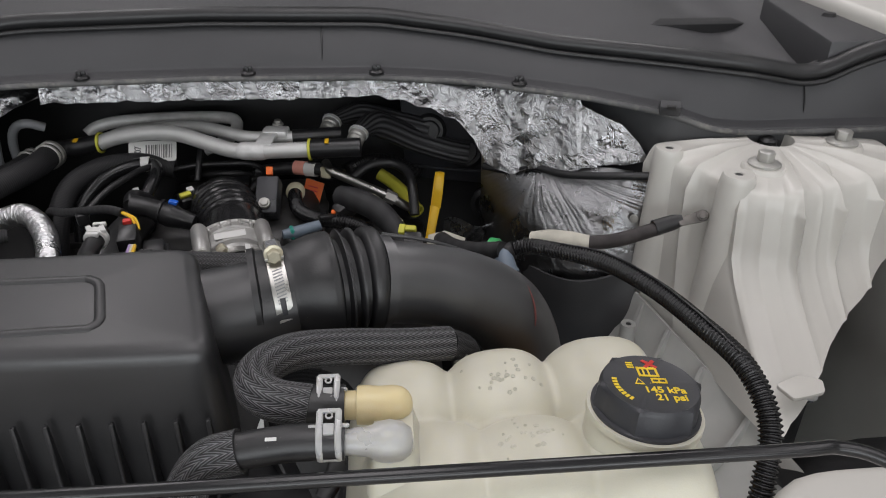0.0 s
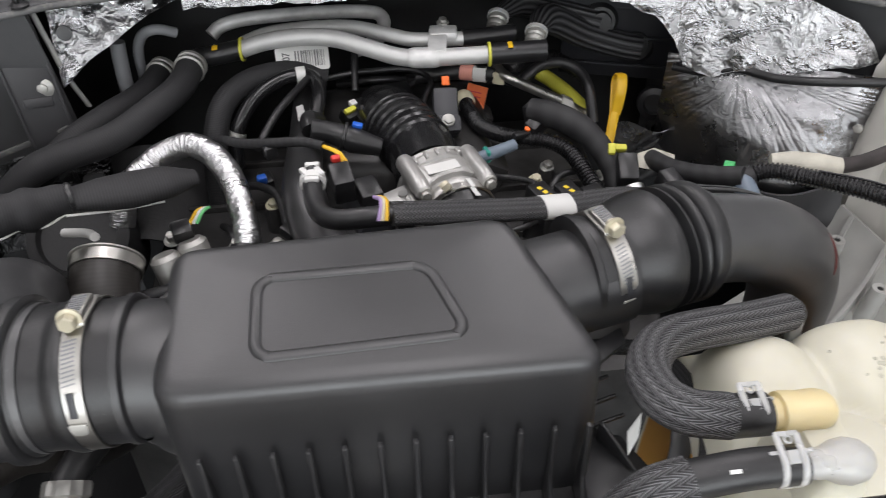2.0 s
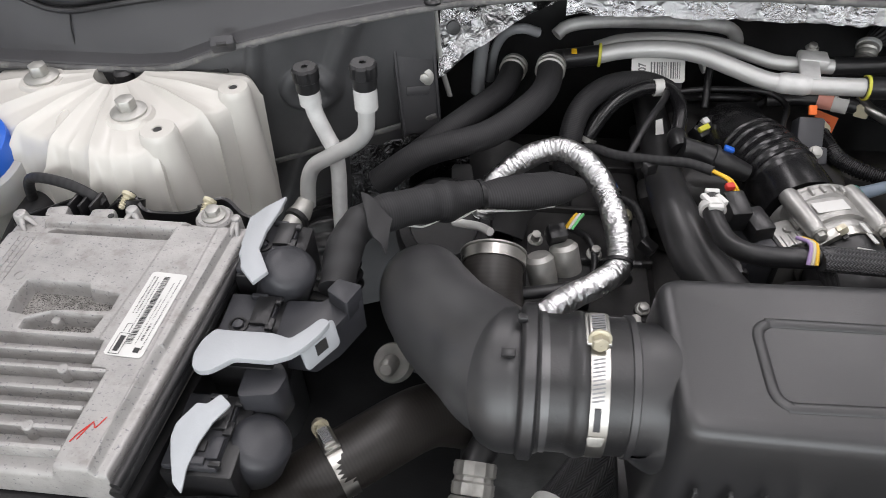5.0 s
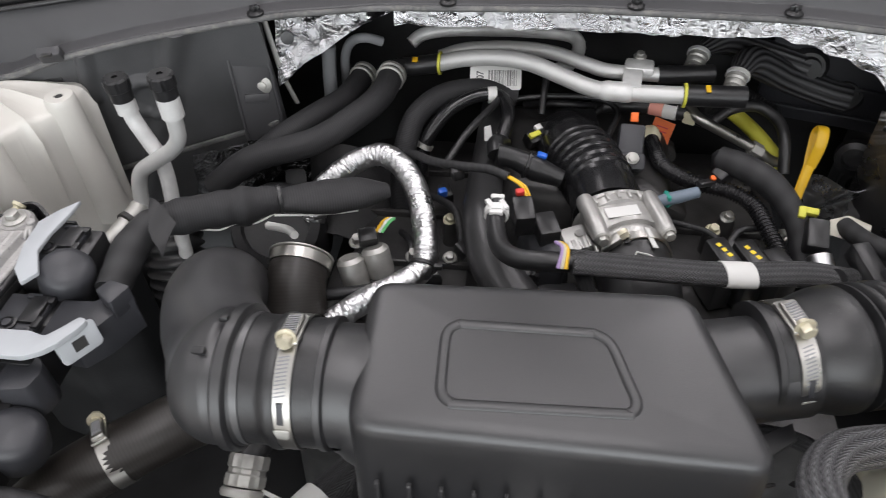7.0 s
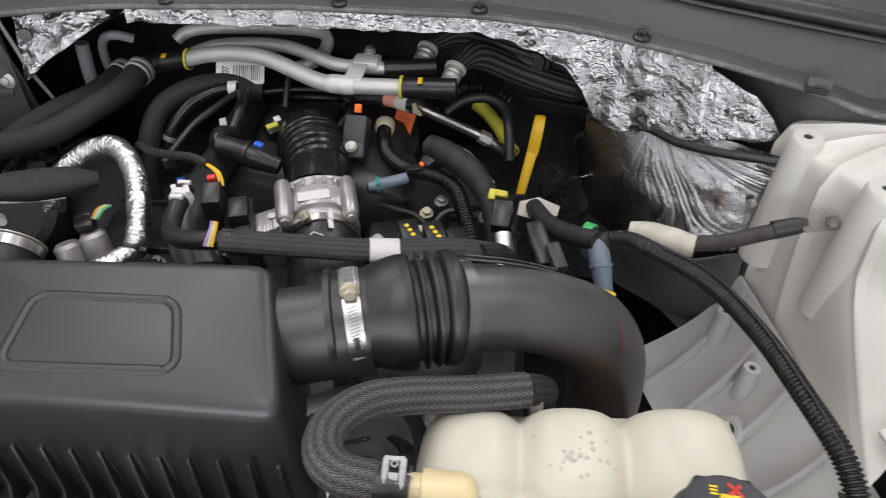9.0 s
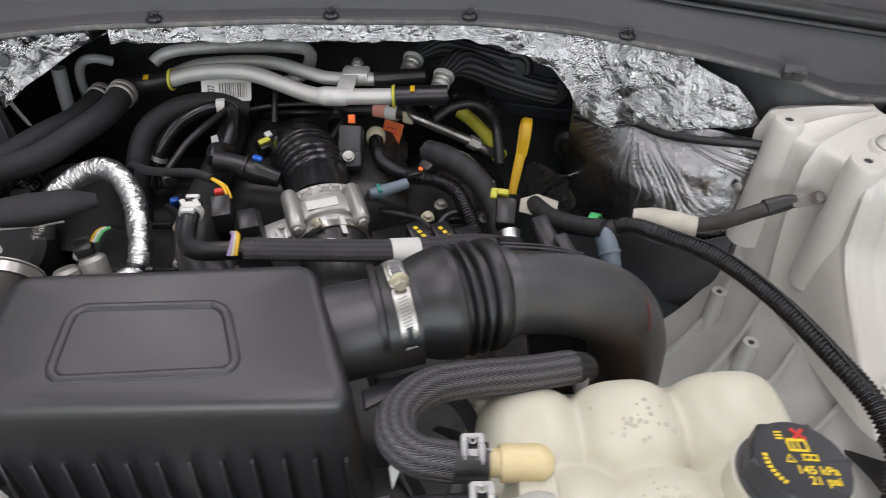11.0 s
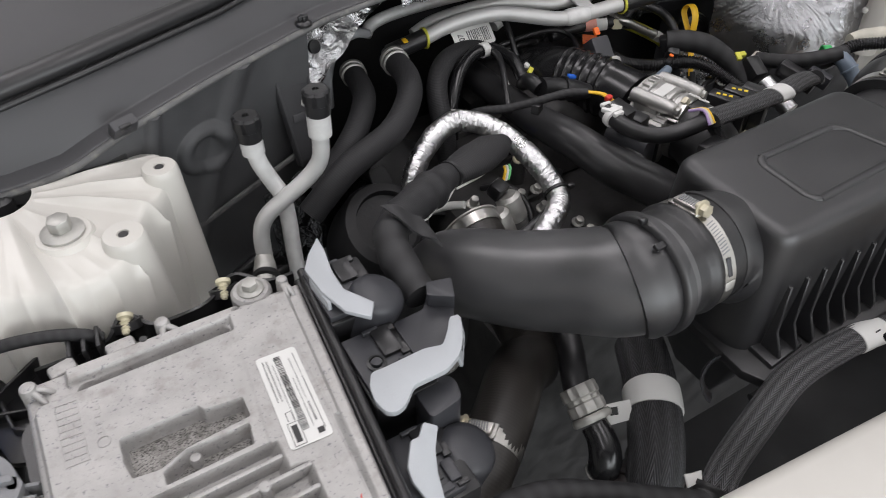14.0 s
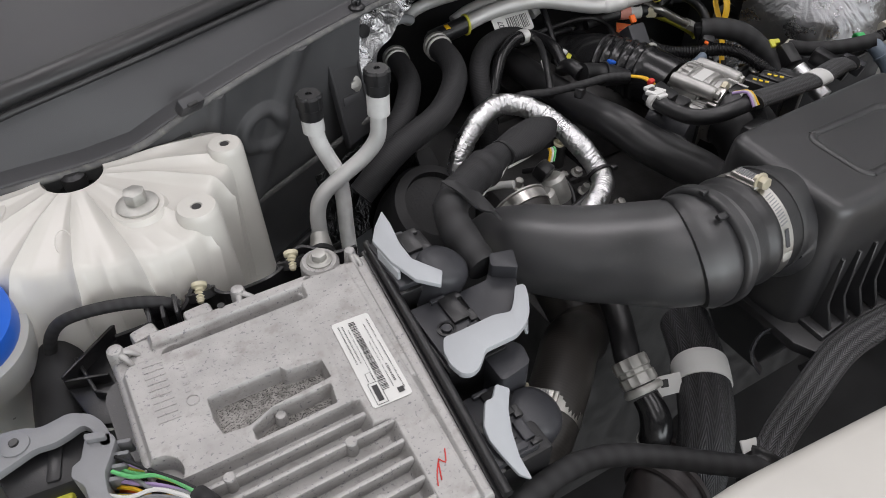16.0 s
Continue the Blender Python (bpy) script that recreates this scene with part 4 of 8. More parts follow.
block("arrow_tab", (0.010, 0.006, 0.0025), pose(0.2055, 0.847, 1.1600, 20, 20, 15), DUCT_PLASTIC, duct, "", 0.0006)
redpts = []
for k in range(9):
    a = radians(16 + 9 * k)
    n = Vector((0.52 * math.sin(a) + 0.5 * math.cos(a) * 0.6, -math.sin(a) * 0.80 + 0.2, math.cos(a)))
    redpts.append(Vector((0.304, 0.861, 1.078)) + n.normalized() * 0.0344)
tube("paint_mark", redpts, 0.0009, REDFAINT, duct, "faded red paint stroke", seg=6, step=0.002)
hose_clamp("hose_clamp", (0.130, 0.8120, 1.1343), (0.96, 0.25, 0.03), 0.0363, 0.0125, (0.0, 0.30, 0.95), "bright steel worm clamp on the rubber bellows", -1)

# left intake elbow
nudge(0.008, 0.0, 0.001)
elbow = thing("intake_elbow", (-0.30, 0.93, 0.93), "large smooth black intake elbow with flanged collar", "intake elbow")
ELB = [(-0.2150, 0.7655, 1.1330), (-0.2270, 0.7662, 1.1322), (-0.2400, 0.7760, 1.1240), (-0.255, 0.798, 1.112), (-0.281, 0.8335, 1.095), (-0.302, 0.8746, 1.077), (-0.310, 0.909, 1.050), (-0.311, 0.930, 1.0), (-0.310, 0.935, 0.94)]
tube("elbow_pipe", ELB, [0.0430, 0.0430, 0.0424, 0.0410, 0.0396, 0.0383, 0.0372, 0.037, 0.037], DUCT_PLASTIC, elbow, "smooth black plastic elbow", seg=48, step=0.004)
tube("coupler", [(-0.166, 0.7660, 1.1330), (-0.190, 0.7655, 1.1330), (-0.224, 0.7655, 1.1325)], 0.0420, RUBBER, elbow, "black rubber coupler", seg=48, step=0.0015, prof=lambda s, total: 0.0026 * max(0, math.sin((s / total) * math.pi * 4.2 + 1.2)) if s / total > 0.42 else 0.0)
tube("flange", [(-0.2205, 0.7655, 1.1325), (-0.2225, 0.7655, 1.1325), (-0.2290, 0.7655, 1.1325), (-0.2315, 0.7655, 1.1325)], [0.0445, 0.0482, 0.0482, 0.0440], BOX_PLASTIC, elbow, "wide flange collar", seg=56, step=0.001)
tube("flange", [(-0.2310, 0.7656, 1.1324), (-0.2330, 0.7656, 1.1323), (-0.2400, 0.7660, 1.1315), (-0.2420, 0.7665, 1.1310)], [0.0432, 0.0452, 0.0450, 0.0425], BOX_PLASTIC, elbow, "", seg=56, step=0.001)
block("collar_tab", (0.008, 0.005, 0.004), pose(-0.2385, 0.750, 1.1790, 20), CONN, elbow, "", 0.0008)
block("collar_tab", (0.006, 0.005, 0.004), pose(-0.231, 0.775, 1.1800, -10), CONN, elbow, "", 0.0008)
hose_clamp("hose_clamp", (-0.1865, 0.7656, 1.1332), (1, 0, 0.02), 0.0426, 0.0130, (0.0, 0.40, 0.92), "bright steel worm clamp on the rubber coupler", -1)

# ---------------------------------------------------------------- coolant tank
nudge()
tank = thing("coolant_reservoir", (0.285, 0.70, 0.93), "milky white plastic coolant reservoir with rounded lobes", "coolant tank")
LOBES = [(0.2150, 0.7320, 0.040), (0.2800, 0.7330, 0.041), (0.3500, 0.7330, 0.043), (0.2300, 0.6650, 0.044), (0.2900, 0.6620, 0.042), (0.3550, 0.6650, 0.046)]


def tank_top(x, y):
    best = 0.0
    for lx, ly, r in LOBES:
        d = (abs(x - lx) / r) ** 2.6 + (abs(y - ly) / (r * 1.05)) ** 2.6
        best += math.exp(14 * max(0.0, 1 - d) ** 0.6)
    lift = math.log(best) / 14 - math.log(len(LOBES)) / 14
    return 1.096 + 0.034 * lift + 0.08 * (x - 0.25) + 0.05 * max(0, 0.74 - y)


bm = bmesh.new()
nx, ny = 90, 70
x0, x1, y0, y1 = 0.176, 0.396, 0.612, 0.782
grid = []
for i in range(nx + 1):
    row = []
    for j in range(ny + 1):
        u, v = i / nx, j / ny
        x, y = x0 + (x1 - x0) * u, y0 + (y1 - y0) * v
        edge = min(u * (x1 - x0), (1 - u) * (x1 - x0), v * (y1 - y0), (1 - v) * (y1 - y0))
        z = tank_top(x, y)
        k = min(1.0, edge / 0.020)
        z -= 0.034 * (1 - math.sqrt(max(0, 1 - (1 - k) ** 2)))
        row.append(bm.verts.new((x, y, z)))
    grid.append(row)
for i in range(nx):
    for j in range(ny):
        bm.faces.new((grid[i][j], grid[i + 1][j], grid[i + 1][j + 1], grid[i][j + 1]))
rim = [e for e in bm.edges if e.is_boundary]
down = bmesh.ops.extrude_edge_only(bm, edges=rim)["geom"]
for g in down:
    if isinstance(g, bmesh.types.BMVert):
        g.co.z = 0.94
bmesh.ops.holes_fill(bm, edges=[e for e in bm.edges if e.is_boundary])
body = part("tank_body", bm, TANK, tank, "milky white translucent body", angle=70)
loft("coolant", [(x0, y0), (x1, y0), (x1, y1), (x0, y1)], [(0.942, 0.0005), (1.052, 0.0005)], COOLANT, tank, "amber coolant showing through the lower wall", r=0.006)
random.seed(21)
for cx_, cy_ in ((0.282, 0.722), (0.284, 0.672)):
    for k in range(24):
        dx_, dy_ = random.gauss(0, 0.011), random.gauss(0, 0.0085)
        px_, py_ = cx_ + dx_, cy_ + dy_
        h_ = 0.0015
        up_ = ((tank_top(px_ - h_, py_) - tank_top(px_ + h_, py_)) / (2 * h_), (tank_top(px_, py_ - h_) - tank_top(px_, py_ + h_)) / (2 * h_), 1)
        rr_ = random.uniform(0.0006, 0.0017)
        lathe("dimple", [(0.0001, 0.0), (rr_ * 0.6, -0.0001), (rr_, 0.0003), (rr_ * 1.15, -0.0002)], aim((px_, py_, tank_top(px_, py_) + 0.0001), up_), DIMPLE, tank, "", 10)
CAP = Vector((0.3550, 0.6720, 1.1430))
capm = pose(CAP.x, CAP.y, CAP.z, -4, 4, 0)
lathe("filler_neck", [(0.001, -0.03), (0.0330, -0.03), (0.0325, -0.004), (0.0335, -0.003), (0.0335, 0.001), (0.001, 0.001)], capm, TANK, tank, "", 40)
cap = lathe("cap", [(0.001, 0.0005), (0.0312, 0.0005), (0.0312, 0.0028), (0.0296, 0.0034), (0.0290, 0.0155), (0.0280, 0.0180), (0.0266, 0.0189), (0.0252, 0.0185), (0.001, 0.0185)], capm, CONN_GREY, tank, "black ribbed pressure cap with yellow print", 72, lobes=lambda a, h: (0.0024 * max(0, math.cos(6 * a)) ** 6 - 0.0008) if 0.0033 < h < 0.0187 else 0)
tm = capm @ Matrix.Translation((0, 0, 0.0187)) @ Matrix.Rotation(radians(-3), 4, "Z")
writing("print", "145 kPa", 0.0074, tm @ Matrix.Translation((0.0065, -0.0062, 0)), YPRINT, cap, "yellow pressure figures")
writing("print", "21 psi", 0.0074, tm @ Matrix.Translation((0.0085, -0.0128, 0)), YPRINT, cap, "yellow pressure figures")
sym = lambda nm, outl, mt=YPRINT: slab(nm, outl, 0, 0.0003, tm, mt, cap, "", 0)
for k in range(3):
    sym("symbol_bar", [(-0.0100, 0.0195 - 0.0022 * k), (-0.0060, 0.0195 - 0.0022 * k), (-0.0060, 0.0183 - 0.0022 * k), (-0.0100, 0.0183 - 0.0022 * k)])
ring("symbol_frame", 0.0001, 0.0002, 0.0002, tm, YPRINT, cap)
for a, b, c, d in ((-0.0050, 0.0130, 0.0070, 0.0150), (-0.0050, 0.0060, 0.0070, 0.0075), (-0.0050, 0.0060, -0.0036, 0.0150), (0.0056, 0.0060, 0.0070, 0.0150), (-0.002, 0.0070, -0.001, 0.0135), (0.001, 0.0070, 0.002, 0.0135)):
    sym("symbol_bar", [(a, b), (c, b), (c, d), (a, d)])
for a in (0.8, -0.8):
    q = tm @ Matrix.Translation((0.004, 0.0182, 0.0002)) @ Matrix.Rotation(a, 4, "Z")
    block("red_cross", (0.010, 0.0022, 0.0004), q, RED, cap, "", 0)
tri = [(-0.0095, -0.0015), (-0.0035, -0.0015), (-0.0065, 0.0042)]
sym("warning_triangle", tri)
slab("triangle_core", [(-0.0082, -0.0007), (-0.0048, -0.0007), (-0.0065, 0.0026)], 0.0002, 0.0005, tm, CONN_GREY, cap, "", 0)
for a, b, c, d in ((0.0010, 0.0000, 0.0100, 0.0012), (0.0010, 0.0034, 0.0100, 0.0046), (0.0010, 0.0, 0.0020, 0.0046), (0.0090, 0.0, 0.0100, 0.0046), (0.0050, 0.0, 0.0060, 0.0046)):
    sym("symbol_bar", [(a, b), (c, b), (c, d), (a, d)])
for k in range(8):
    q = tm @ Matrix.Rotation(radians(172 + 7.5 * k), 4, "Z") @ Matrix.Translation((0.0205, 0, 0.0001))
    block("fine_print_bar", (0.0028, 0.0018, 0.0003), q, YPRINT, cap, "", 0)
lathe("nipple", [(0.0085, -0.030), (0.0085, 0.000), (0.0112, 0.0005), (0.0116, 0.005), (0.0110, 0.013), (0.0114, 0.022), (0.0104, 0.027), (0.0078, 0.0305), (0.004, 0.0326), (0.0005, 0.0330)], aim((0.1885, 0.688, 1.1425), (1, 0, -0.04)), NIPPLE_Y, tank, "yellowed plastic hose nipple", 32, angle=50)
lathe("nipple", [(0.0070, -0.030), (0.0070, 0.000), (0.0078, 0.003), (0.0080, 0.009), (0.0108, 0.015), (0.0118, 0.021), (0.0104, 0.028), (0.0070, 0.0325), (0.0005, 0.0340)], aim((0.1870, 0.655, 1.1465), (1, 0, -0.04)), NIPPLE_W, tank, "clear white plastic hose nipple", 32, angle=60)
loft("nipple_web", [(0.196, 0.645), (0.224, 0.645), (0.224, 0.697), (0.196, 0.697)], [(1.085, 0.004), (1.120, 0.002), (1.140, -0.003)], TANK, tank, "", r=0.010)
slab("mounting_ear", rounded([(-0.014, -0.013), (0.016, -0.013), (0.016, 0.013), (-0.014, 0.013)], 0.008), 0, 0.004, pose(0.190, 0.762, 1.072, 25, 0, 10), NIPPLE_W, tank, "translucent mounting ear", 0.001)
slab("hose_hook", [(-0.005, 0), (0.005, 0), (0.005, 0.018), (0.002, 0.020), (-0.005, 0.016)], 0, 0.005, pose(0.258, 0.778, 1.090, 80, 0, 10), NIPPLE_W, tank, "", 0.001)

t = thing("thin_cable", (0.165, 0.76, 1.02), "thin black sleeved cable between filter box and tank", "cable")
tube("cable", [(0.122, 0.800, 1.070), (0.148, 0.788, 1.082), (0.170, 0.772, 1.084), (0.181, 0.748, 1.080), (0.183, 0.722, 1.072), (0.176, 0.700, 1.052), (0.168, 0.69, 1.02)], 0.0058, BRAID_DARK, t, "", seg=16, step=0.003)
# hoses on the tank
h = thing("coolant_hose", (0.180, 0.75, 1.12), "black and grey braided coolant hose looping back on itself", "hose", "braided coolant hoses")
tube("sleeve", [(0.250, 0.780, 1.113), (0.215, 0.768, 1.122), (0.175, 0.757, 1.132), (0.146, 0.744, 1.140), (0.129, 0.722, 1.146), (0.129, 0.702, 1.148), (0.141, 0.691, 1.147), (0.162, 0.688, 1.144)], 0.0125, BRAID, h, "braided sleeve", seg=28, step=0.003)
tube("hose_end", [(0.158, 0.688, 1.1440), (0.182, 0.688, 1.1430)], 0.0118, RUBBER, h, "", seg=24)
tube("hose_tail", [(0.247, 0.779, 1.114), (0.262, 0.792, 1.096), (0.266, 0.810, 1.060), (0.266, 0.82, 0.99)], 0.0115, BRAID_DARK, h, "", seg=20)
h = thing("coolant_hose", (0.10, 0.66, 1.00), "black rubber coolant hose entering a braided sleeve", "hose", "braided coolant hoses")
tube("hose_end", [(0.184, 0.655, 1.1470), (0.155, 0.655, 1.1480), (0.120, 0.654, 1.1440)], 0.0100, RUBBER, h, "plain rubber hose end", seg=24)
tube("sleeve", [(0.128, 0.6545, 1.1450), (0.110, 0.653, 1.1400), (0.096, 0.652, 1.1200), (0.090, 0.652, 1.090), (0.088, 0.655, 1.000)], 0.0120, BRAID, h, "braided sleeve", seg=26, step=0.003)
block("paint_dash", (0.006, 0.002, 0.0006), pose(0.146, 0.650, 1.1565, 25), LABEL, h, "", 0.0002)


def spring_clip(at, label):
    """A white frame clip: two straps over the hose, bars across, a window at the top and side pins."""
    t = thing("quick_clip", at, label, "hose clip", "white hose clips")
    m = pose(*at) @ Matrix.Scale(0.74, 4)
    for dx in (-0.0068, 0.0068):
        tube("strap", [tuple(m @ Vector((dx, y, z))) for y, z in ((0.0130, 0.0180), (0.0050, 0.0160), (-0.0050, 0.0135), (-0.0115, 0.0070), (-0.0130, -0.0010), (-0.0110, -0.0070))], 0.0019, NIPPLE_W, t, "", seg=8, step=0.002, flat=0.6)
        block("pin", (0.0060, 0.0028, 0.0026), m @ pose(dx * 1.75, 0.002, 0.0135), NIPPLE_W, t, "", 0.0008)
    for y, z, rx in ((0.0130, 0.0180, 15), (-0.0113, -0.0066, 110)):
        block("bar", (0.0165, 0.0036, 0.0024), m @ pose(0, y, z, rx), NIPPLE_W, t, "", 0.0008)
    ring("window", 0.0018, 0.0012, 0.0018, m @ pose(0, 0.0090, 0.0172, 15), NIPPLE_W, t, "", 16)
    block("bridge", (0.0078, 0.0090, 0.0026), m @ pose(0, -0.0020, 0.0142, 20), NIPPLE_W, t, "translucent bridge", 0.0008)
    return t


spring_clip((0.173, 0.688, 1.1437), "translucent white quick clip on the upper hose")
spring_clip((0.176, 0.655, 1.1475), "translucent white quick clip on the lower hose")

# prop rod along the front
t = thing("hood_prop_rod", (0.0, 0.632, 1.095), "long thin black hood prop rod lying along the front", "prop rod")
tube("rod", [(-0.125, 0.634, 1.141), (0.1, 0.632, 1.1435), (0.40, 0.633, 1.1450), (0.452, 0.634, 1.1440), (0.482, 0.622, 1.1380), (0.52, 0.600, 1.126), (0.56, 0.58, 1.095)], 0.0040, GLOSSBLACK, t, "", seg=14)

# ---------------------------------------------------------------- heat shields
def folds(p, q, seed):
    """Sharp creases: crossing zigzag folds that come and go over the sheet."""
    rnd = random.Random(seed)
    h = 0.0
    for lam in (0.075, 0.050, 0.034, 0.022, 0.014, 0.009):
        a, ph = rnd.uniform(-1.1, 1.1), rnd.random()
        k = (p * math.cos(a) + q * math.sin(a)) / lam + ph + 0.8 * noise.noise((p * 22 + seed, q * 22, lam * 90))
        mask = 0.35 + 1.1 * max(0.0, noise.noise((p * 16, q * 16 + seed, lam * 300)) + 0.25)
        h += lam * 0.062 * mask * (abs(k % 1.0 - 0.5) * 2 - 0.5)
    return h


RSH = [(0.0, -0.190, 1.200), (0.25, 0.05, 1.200), (0.45, 0.22, 1.194), (0.60, 0.330, 1.172), (0.72, 0.400, 1.136), (0.86, 0.450, 1.104), (0.95, 0.482, 1.090), (1.0, 0.494, 1.085)]
TOP_CUT = [(0.410, 1.20), (0.424, 1.170), (0.437, 1.165), (0.464, 1.155), (0.483, 1.136), (0.494, 1.119)]
LOW_CUT = [(-0.19, 1.164), (0.12, 1.163), (0.197, 1.165), (0.232, 1.158), (0.260, 1.151), (0.287, 1.140), (0.308, 1.120), (0.322, 1.090), (0.351, 1.081), (0.382, 1.096), (0.412, 1.098), (0.445, 1.110), (0.486, 1.116), (0.494, 1.119)]


def shield_top(u, v):
    x, y = float(np.interp(u, [r[0] for r in RSH], [r[1] for r in RSH])), float(np.interp(u, [r[0] for r in RSH], [r[2] for r in RSH]))
    top = min(along(x, EDGE_Z) - 0.004, float(np.interp(x, [p[0] for p in TOP_CUT], [p[1] for p in TOP_CUT])))
    low = float(np.interp(x, [p[0] for p in LOW_CUT], [p[1] for p in LOW_CUT]))
    drop = max(0.004, top - low)
    lip = max(0, 1 - v * 3) ** 2 * min(1, max(0, (0.43 - x) / 0.1))
    yy = y + 0.012 * lip - 0.022 * v * min(1, drop / 0.08)
    w = noise.noise((x * 30, v * 4, 3.1)) * 0.003 + folds(x, top - drop * v, 3)
    return x, yy + w * (0.35 + 0.65 * v) * min(1, drop / 0.04), top - drop * v + noise.noise((x * 60, 2, 1)) * 0.003 * v


t = thing("heat_shield", (0.20, 1.25, 1.10), "crumpled silver foil heat shield under the cowl", "heat shield", "foil heat shields")
sheet("foil_sheet", shield_top, 460, 70, FOIL, t, thick=0.001, angle=16)
lathe("rubber_grommet", [(0.0005, 0), (0.0085, 0), (0.0080, 0.0025), (0.0045, 0.0032), (0.0005, 0.0020)], aim((0.4585, 1.106, 1.149), (-0.55, -0.8, 0.15)), CONN, t, "black rubber grommet", 24)


def shield_low(u, v):
    x = 0.322 + 0.172 * u
    y = 1.190 - 0.128 * u
    z = 1.086 - 0.135 * v + 0.026 * u
    bulge = 0.045 * math.sin(math.pi * min(1, v * 0.66)) * math.sin(math.pi * u)
    a = math.atan2(v + 0.06, (u - 0.36) * 0.9)
    k = a * 5.5 + 0.9 * noise.noise((a * 3, v * 4, 0.5))
    fan = (0.0050 * (abs(k % 1.0 - 0.5) - 0.25) + 0.0040 * (abs((k * 2.7) % 1.0 - 0.5) - 0.25)) * (0.20 + v) * math.exp(-2.0 * v)
    w = noise.noise((x * 45, z * 45, 2.2)) * 0.002 + 0.22 * folds(x, z, 8)
    return x - bulge * 0.3, y - 0.012 * v - bulge + fan + w, z


def liner_low(u, v):
    x = 0.335 + 0.150 * u
    bulge = 0.045 * math.sin(math.pi * min(1, 0.62 + v * 0.38)) * math.sin(math.pi * u)
    z = 0.972 + 0.026 * u - (0.115 - 0.05 * abs(u - 0.62)) * v
    return x - bulge * 0.3, 1.186 - 0.128 * u - 0.016 - bulge - 0.022 * v + 0.006 * math.sin(u * 8 + v * 3), z


t = thing("heat_shield", (0.42, 1.12, 0.85), "dark foil heat shield with radiating creases", "heat shield", "foil heat shields")
sheet("foil_sheet", shield_low, 200, 140, FOIL_DARK, t, "dark creased foil", thick=0.001, angle=16)
sheet("black_liner", liner_low, 30, 20, COWL, t, "black insulation below the foil", thick=0.003)
lathe("rivet", [(0.0005, 0), (0.005, 0), (0.004, 0.0015), (0.0005, 0.002)], aim((0.476, 1.052, 1.062), (-0.5, -0.8, 0.2)), ZINC, t, "", 16)
t = thing("edge_trim", (0.42, 1.14, 1.09), "thin black rubber edge trim between the foil shields", "edge trim")
tube("trim_strip", [(0.322, 1.172, 1.078), (0.350, 1.150, 1.081), (0.374, 1.132, 1.093), (0.388, 1.120, 1.094), (0.404, 1.102, 1.096), (0.430, 1.082, 1.102), (0.460, 1.066, 1.108), (0.492, 1.054, 1.112)], 0.0045, SEAL, t, "", seg=12)


def shield_left(u, v):
    x = -0.318 + 0.180 * u
    y = 1.185 + 0.085 * u
    drop = float(np.interp(u, [0, 0.15, 0.5, 0.8, 1.0], [0.086, 0.066, 0.034, 0.016, 0.012]))
    w = noise.noise((x * 50, v * 5, 9.1)) * 0.003 + folds(x, 1.19 - drop * v, 5)
    return x, y + 0.012 - 0.035 * v + w, along(x, EDGE_Z) - 0.006 - drop * v


t = thing("heat_shield", (-0.25, 1.22, 1.10), "crumpled silver foil heat shield beside the side panel", "heat shield", "foil heat shields")
sheet("foil_sheet", shield_left, 150, 60, FOIL, t, thick=0.001, angle=16)
tube("bare_edge", [(-0.321, 1.166, 1.186), (-0.319, 1.170, 1.150), (-0.316, 1.174, 1.110), (-0.308, 1.180, 1.070)], 0.0035, WHITE_DIM, t, "pale bare metal edge", seg=8, flat=0.6)
lathe("rubber_grommet", [(0.0005, 0), (0.0075, 0), (0.007, 0.0025), (0.0005, 0.0030)], aim((-0.303, 1.176, 1.153), (0.3, -1, 0.3)), CONN, t, "black rubber grommet", 20)

# black insulation plate with the hose grommets
t = thing("grommet_plate", (0.30, 1.28, 1.00), "black firewall plate with two round hose grommets", "grommet plate")
block("plate", (0.150, 0.012, 0.120), pose(0.298, 1.268, 1.072, 8, 0, -16), CONN_GREY, t, "", 0.004)
for k in range(3):
    block("plate_rib", (0.140, 0.004, 0.004), pose(0.298, 1.258, 1.036 + 0.036 * k, 8, 0, -16), CONN_GREY, t, "", 0.001)
for gx, gz, gr in ((0.310, 1.062, 0.026), (0.262, 1.092, 0.022)):
    lathe("grommet", [(0.004, 0), (gr, 0), (gr, 0.006), (gr * 0.8, 0.010), (gr * 0.62, 0.010), (gr * 0.55, 0.016), (0.004, 0.016)], aim((gx, 1.266, gz), (-0.15, -1, 0.2)), RUBBER, t, "", 30)
for k, (hx, hz) in enumerate(((0.335, 1.000), (0.352, 0.960))):
    lathe("grommet", [(0.004, 0), (0.022, 0), (0.020, 0.010), (0.013, 0.012), (0.012, -0.004), (0.004, -0.004)], aim((hx, 1.225, hz), (-0.5, -1, 0.3)), RUBBER, t, "", 28)

# ---------------------------------------------------------------- heater pipes
t = thing("heater_pipe", (-0.09, 1.30, 1.09), "dull aluminium heater pipe with a hooked end", "heater pipe", "aluminium heater pipes")
tube("pipe", [(-0.192, 1.292, 1.088), (-0.178, 1.300, 1.096), (-0.140, 1.302, 1.102), (-0.060, 1.298, 1.106), (-0.010, 1.293, 1.106), (0.006, 1.284, 1.104), (0.008, 1.268, 1.098), (-0.002, 1.252, 1.090), (-0.03, 1.245, 1.080)], 0.0078, ALU_DULL, t, "", seg=20)
t = thing("heater_pipe", (-0.02, 1.23, 1.09), "bright bent aluminium heater pipe with crimped bracket", "heater pipe", "aluminium heater pipes")
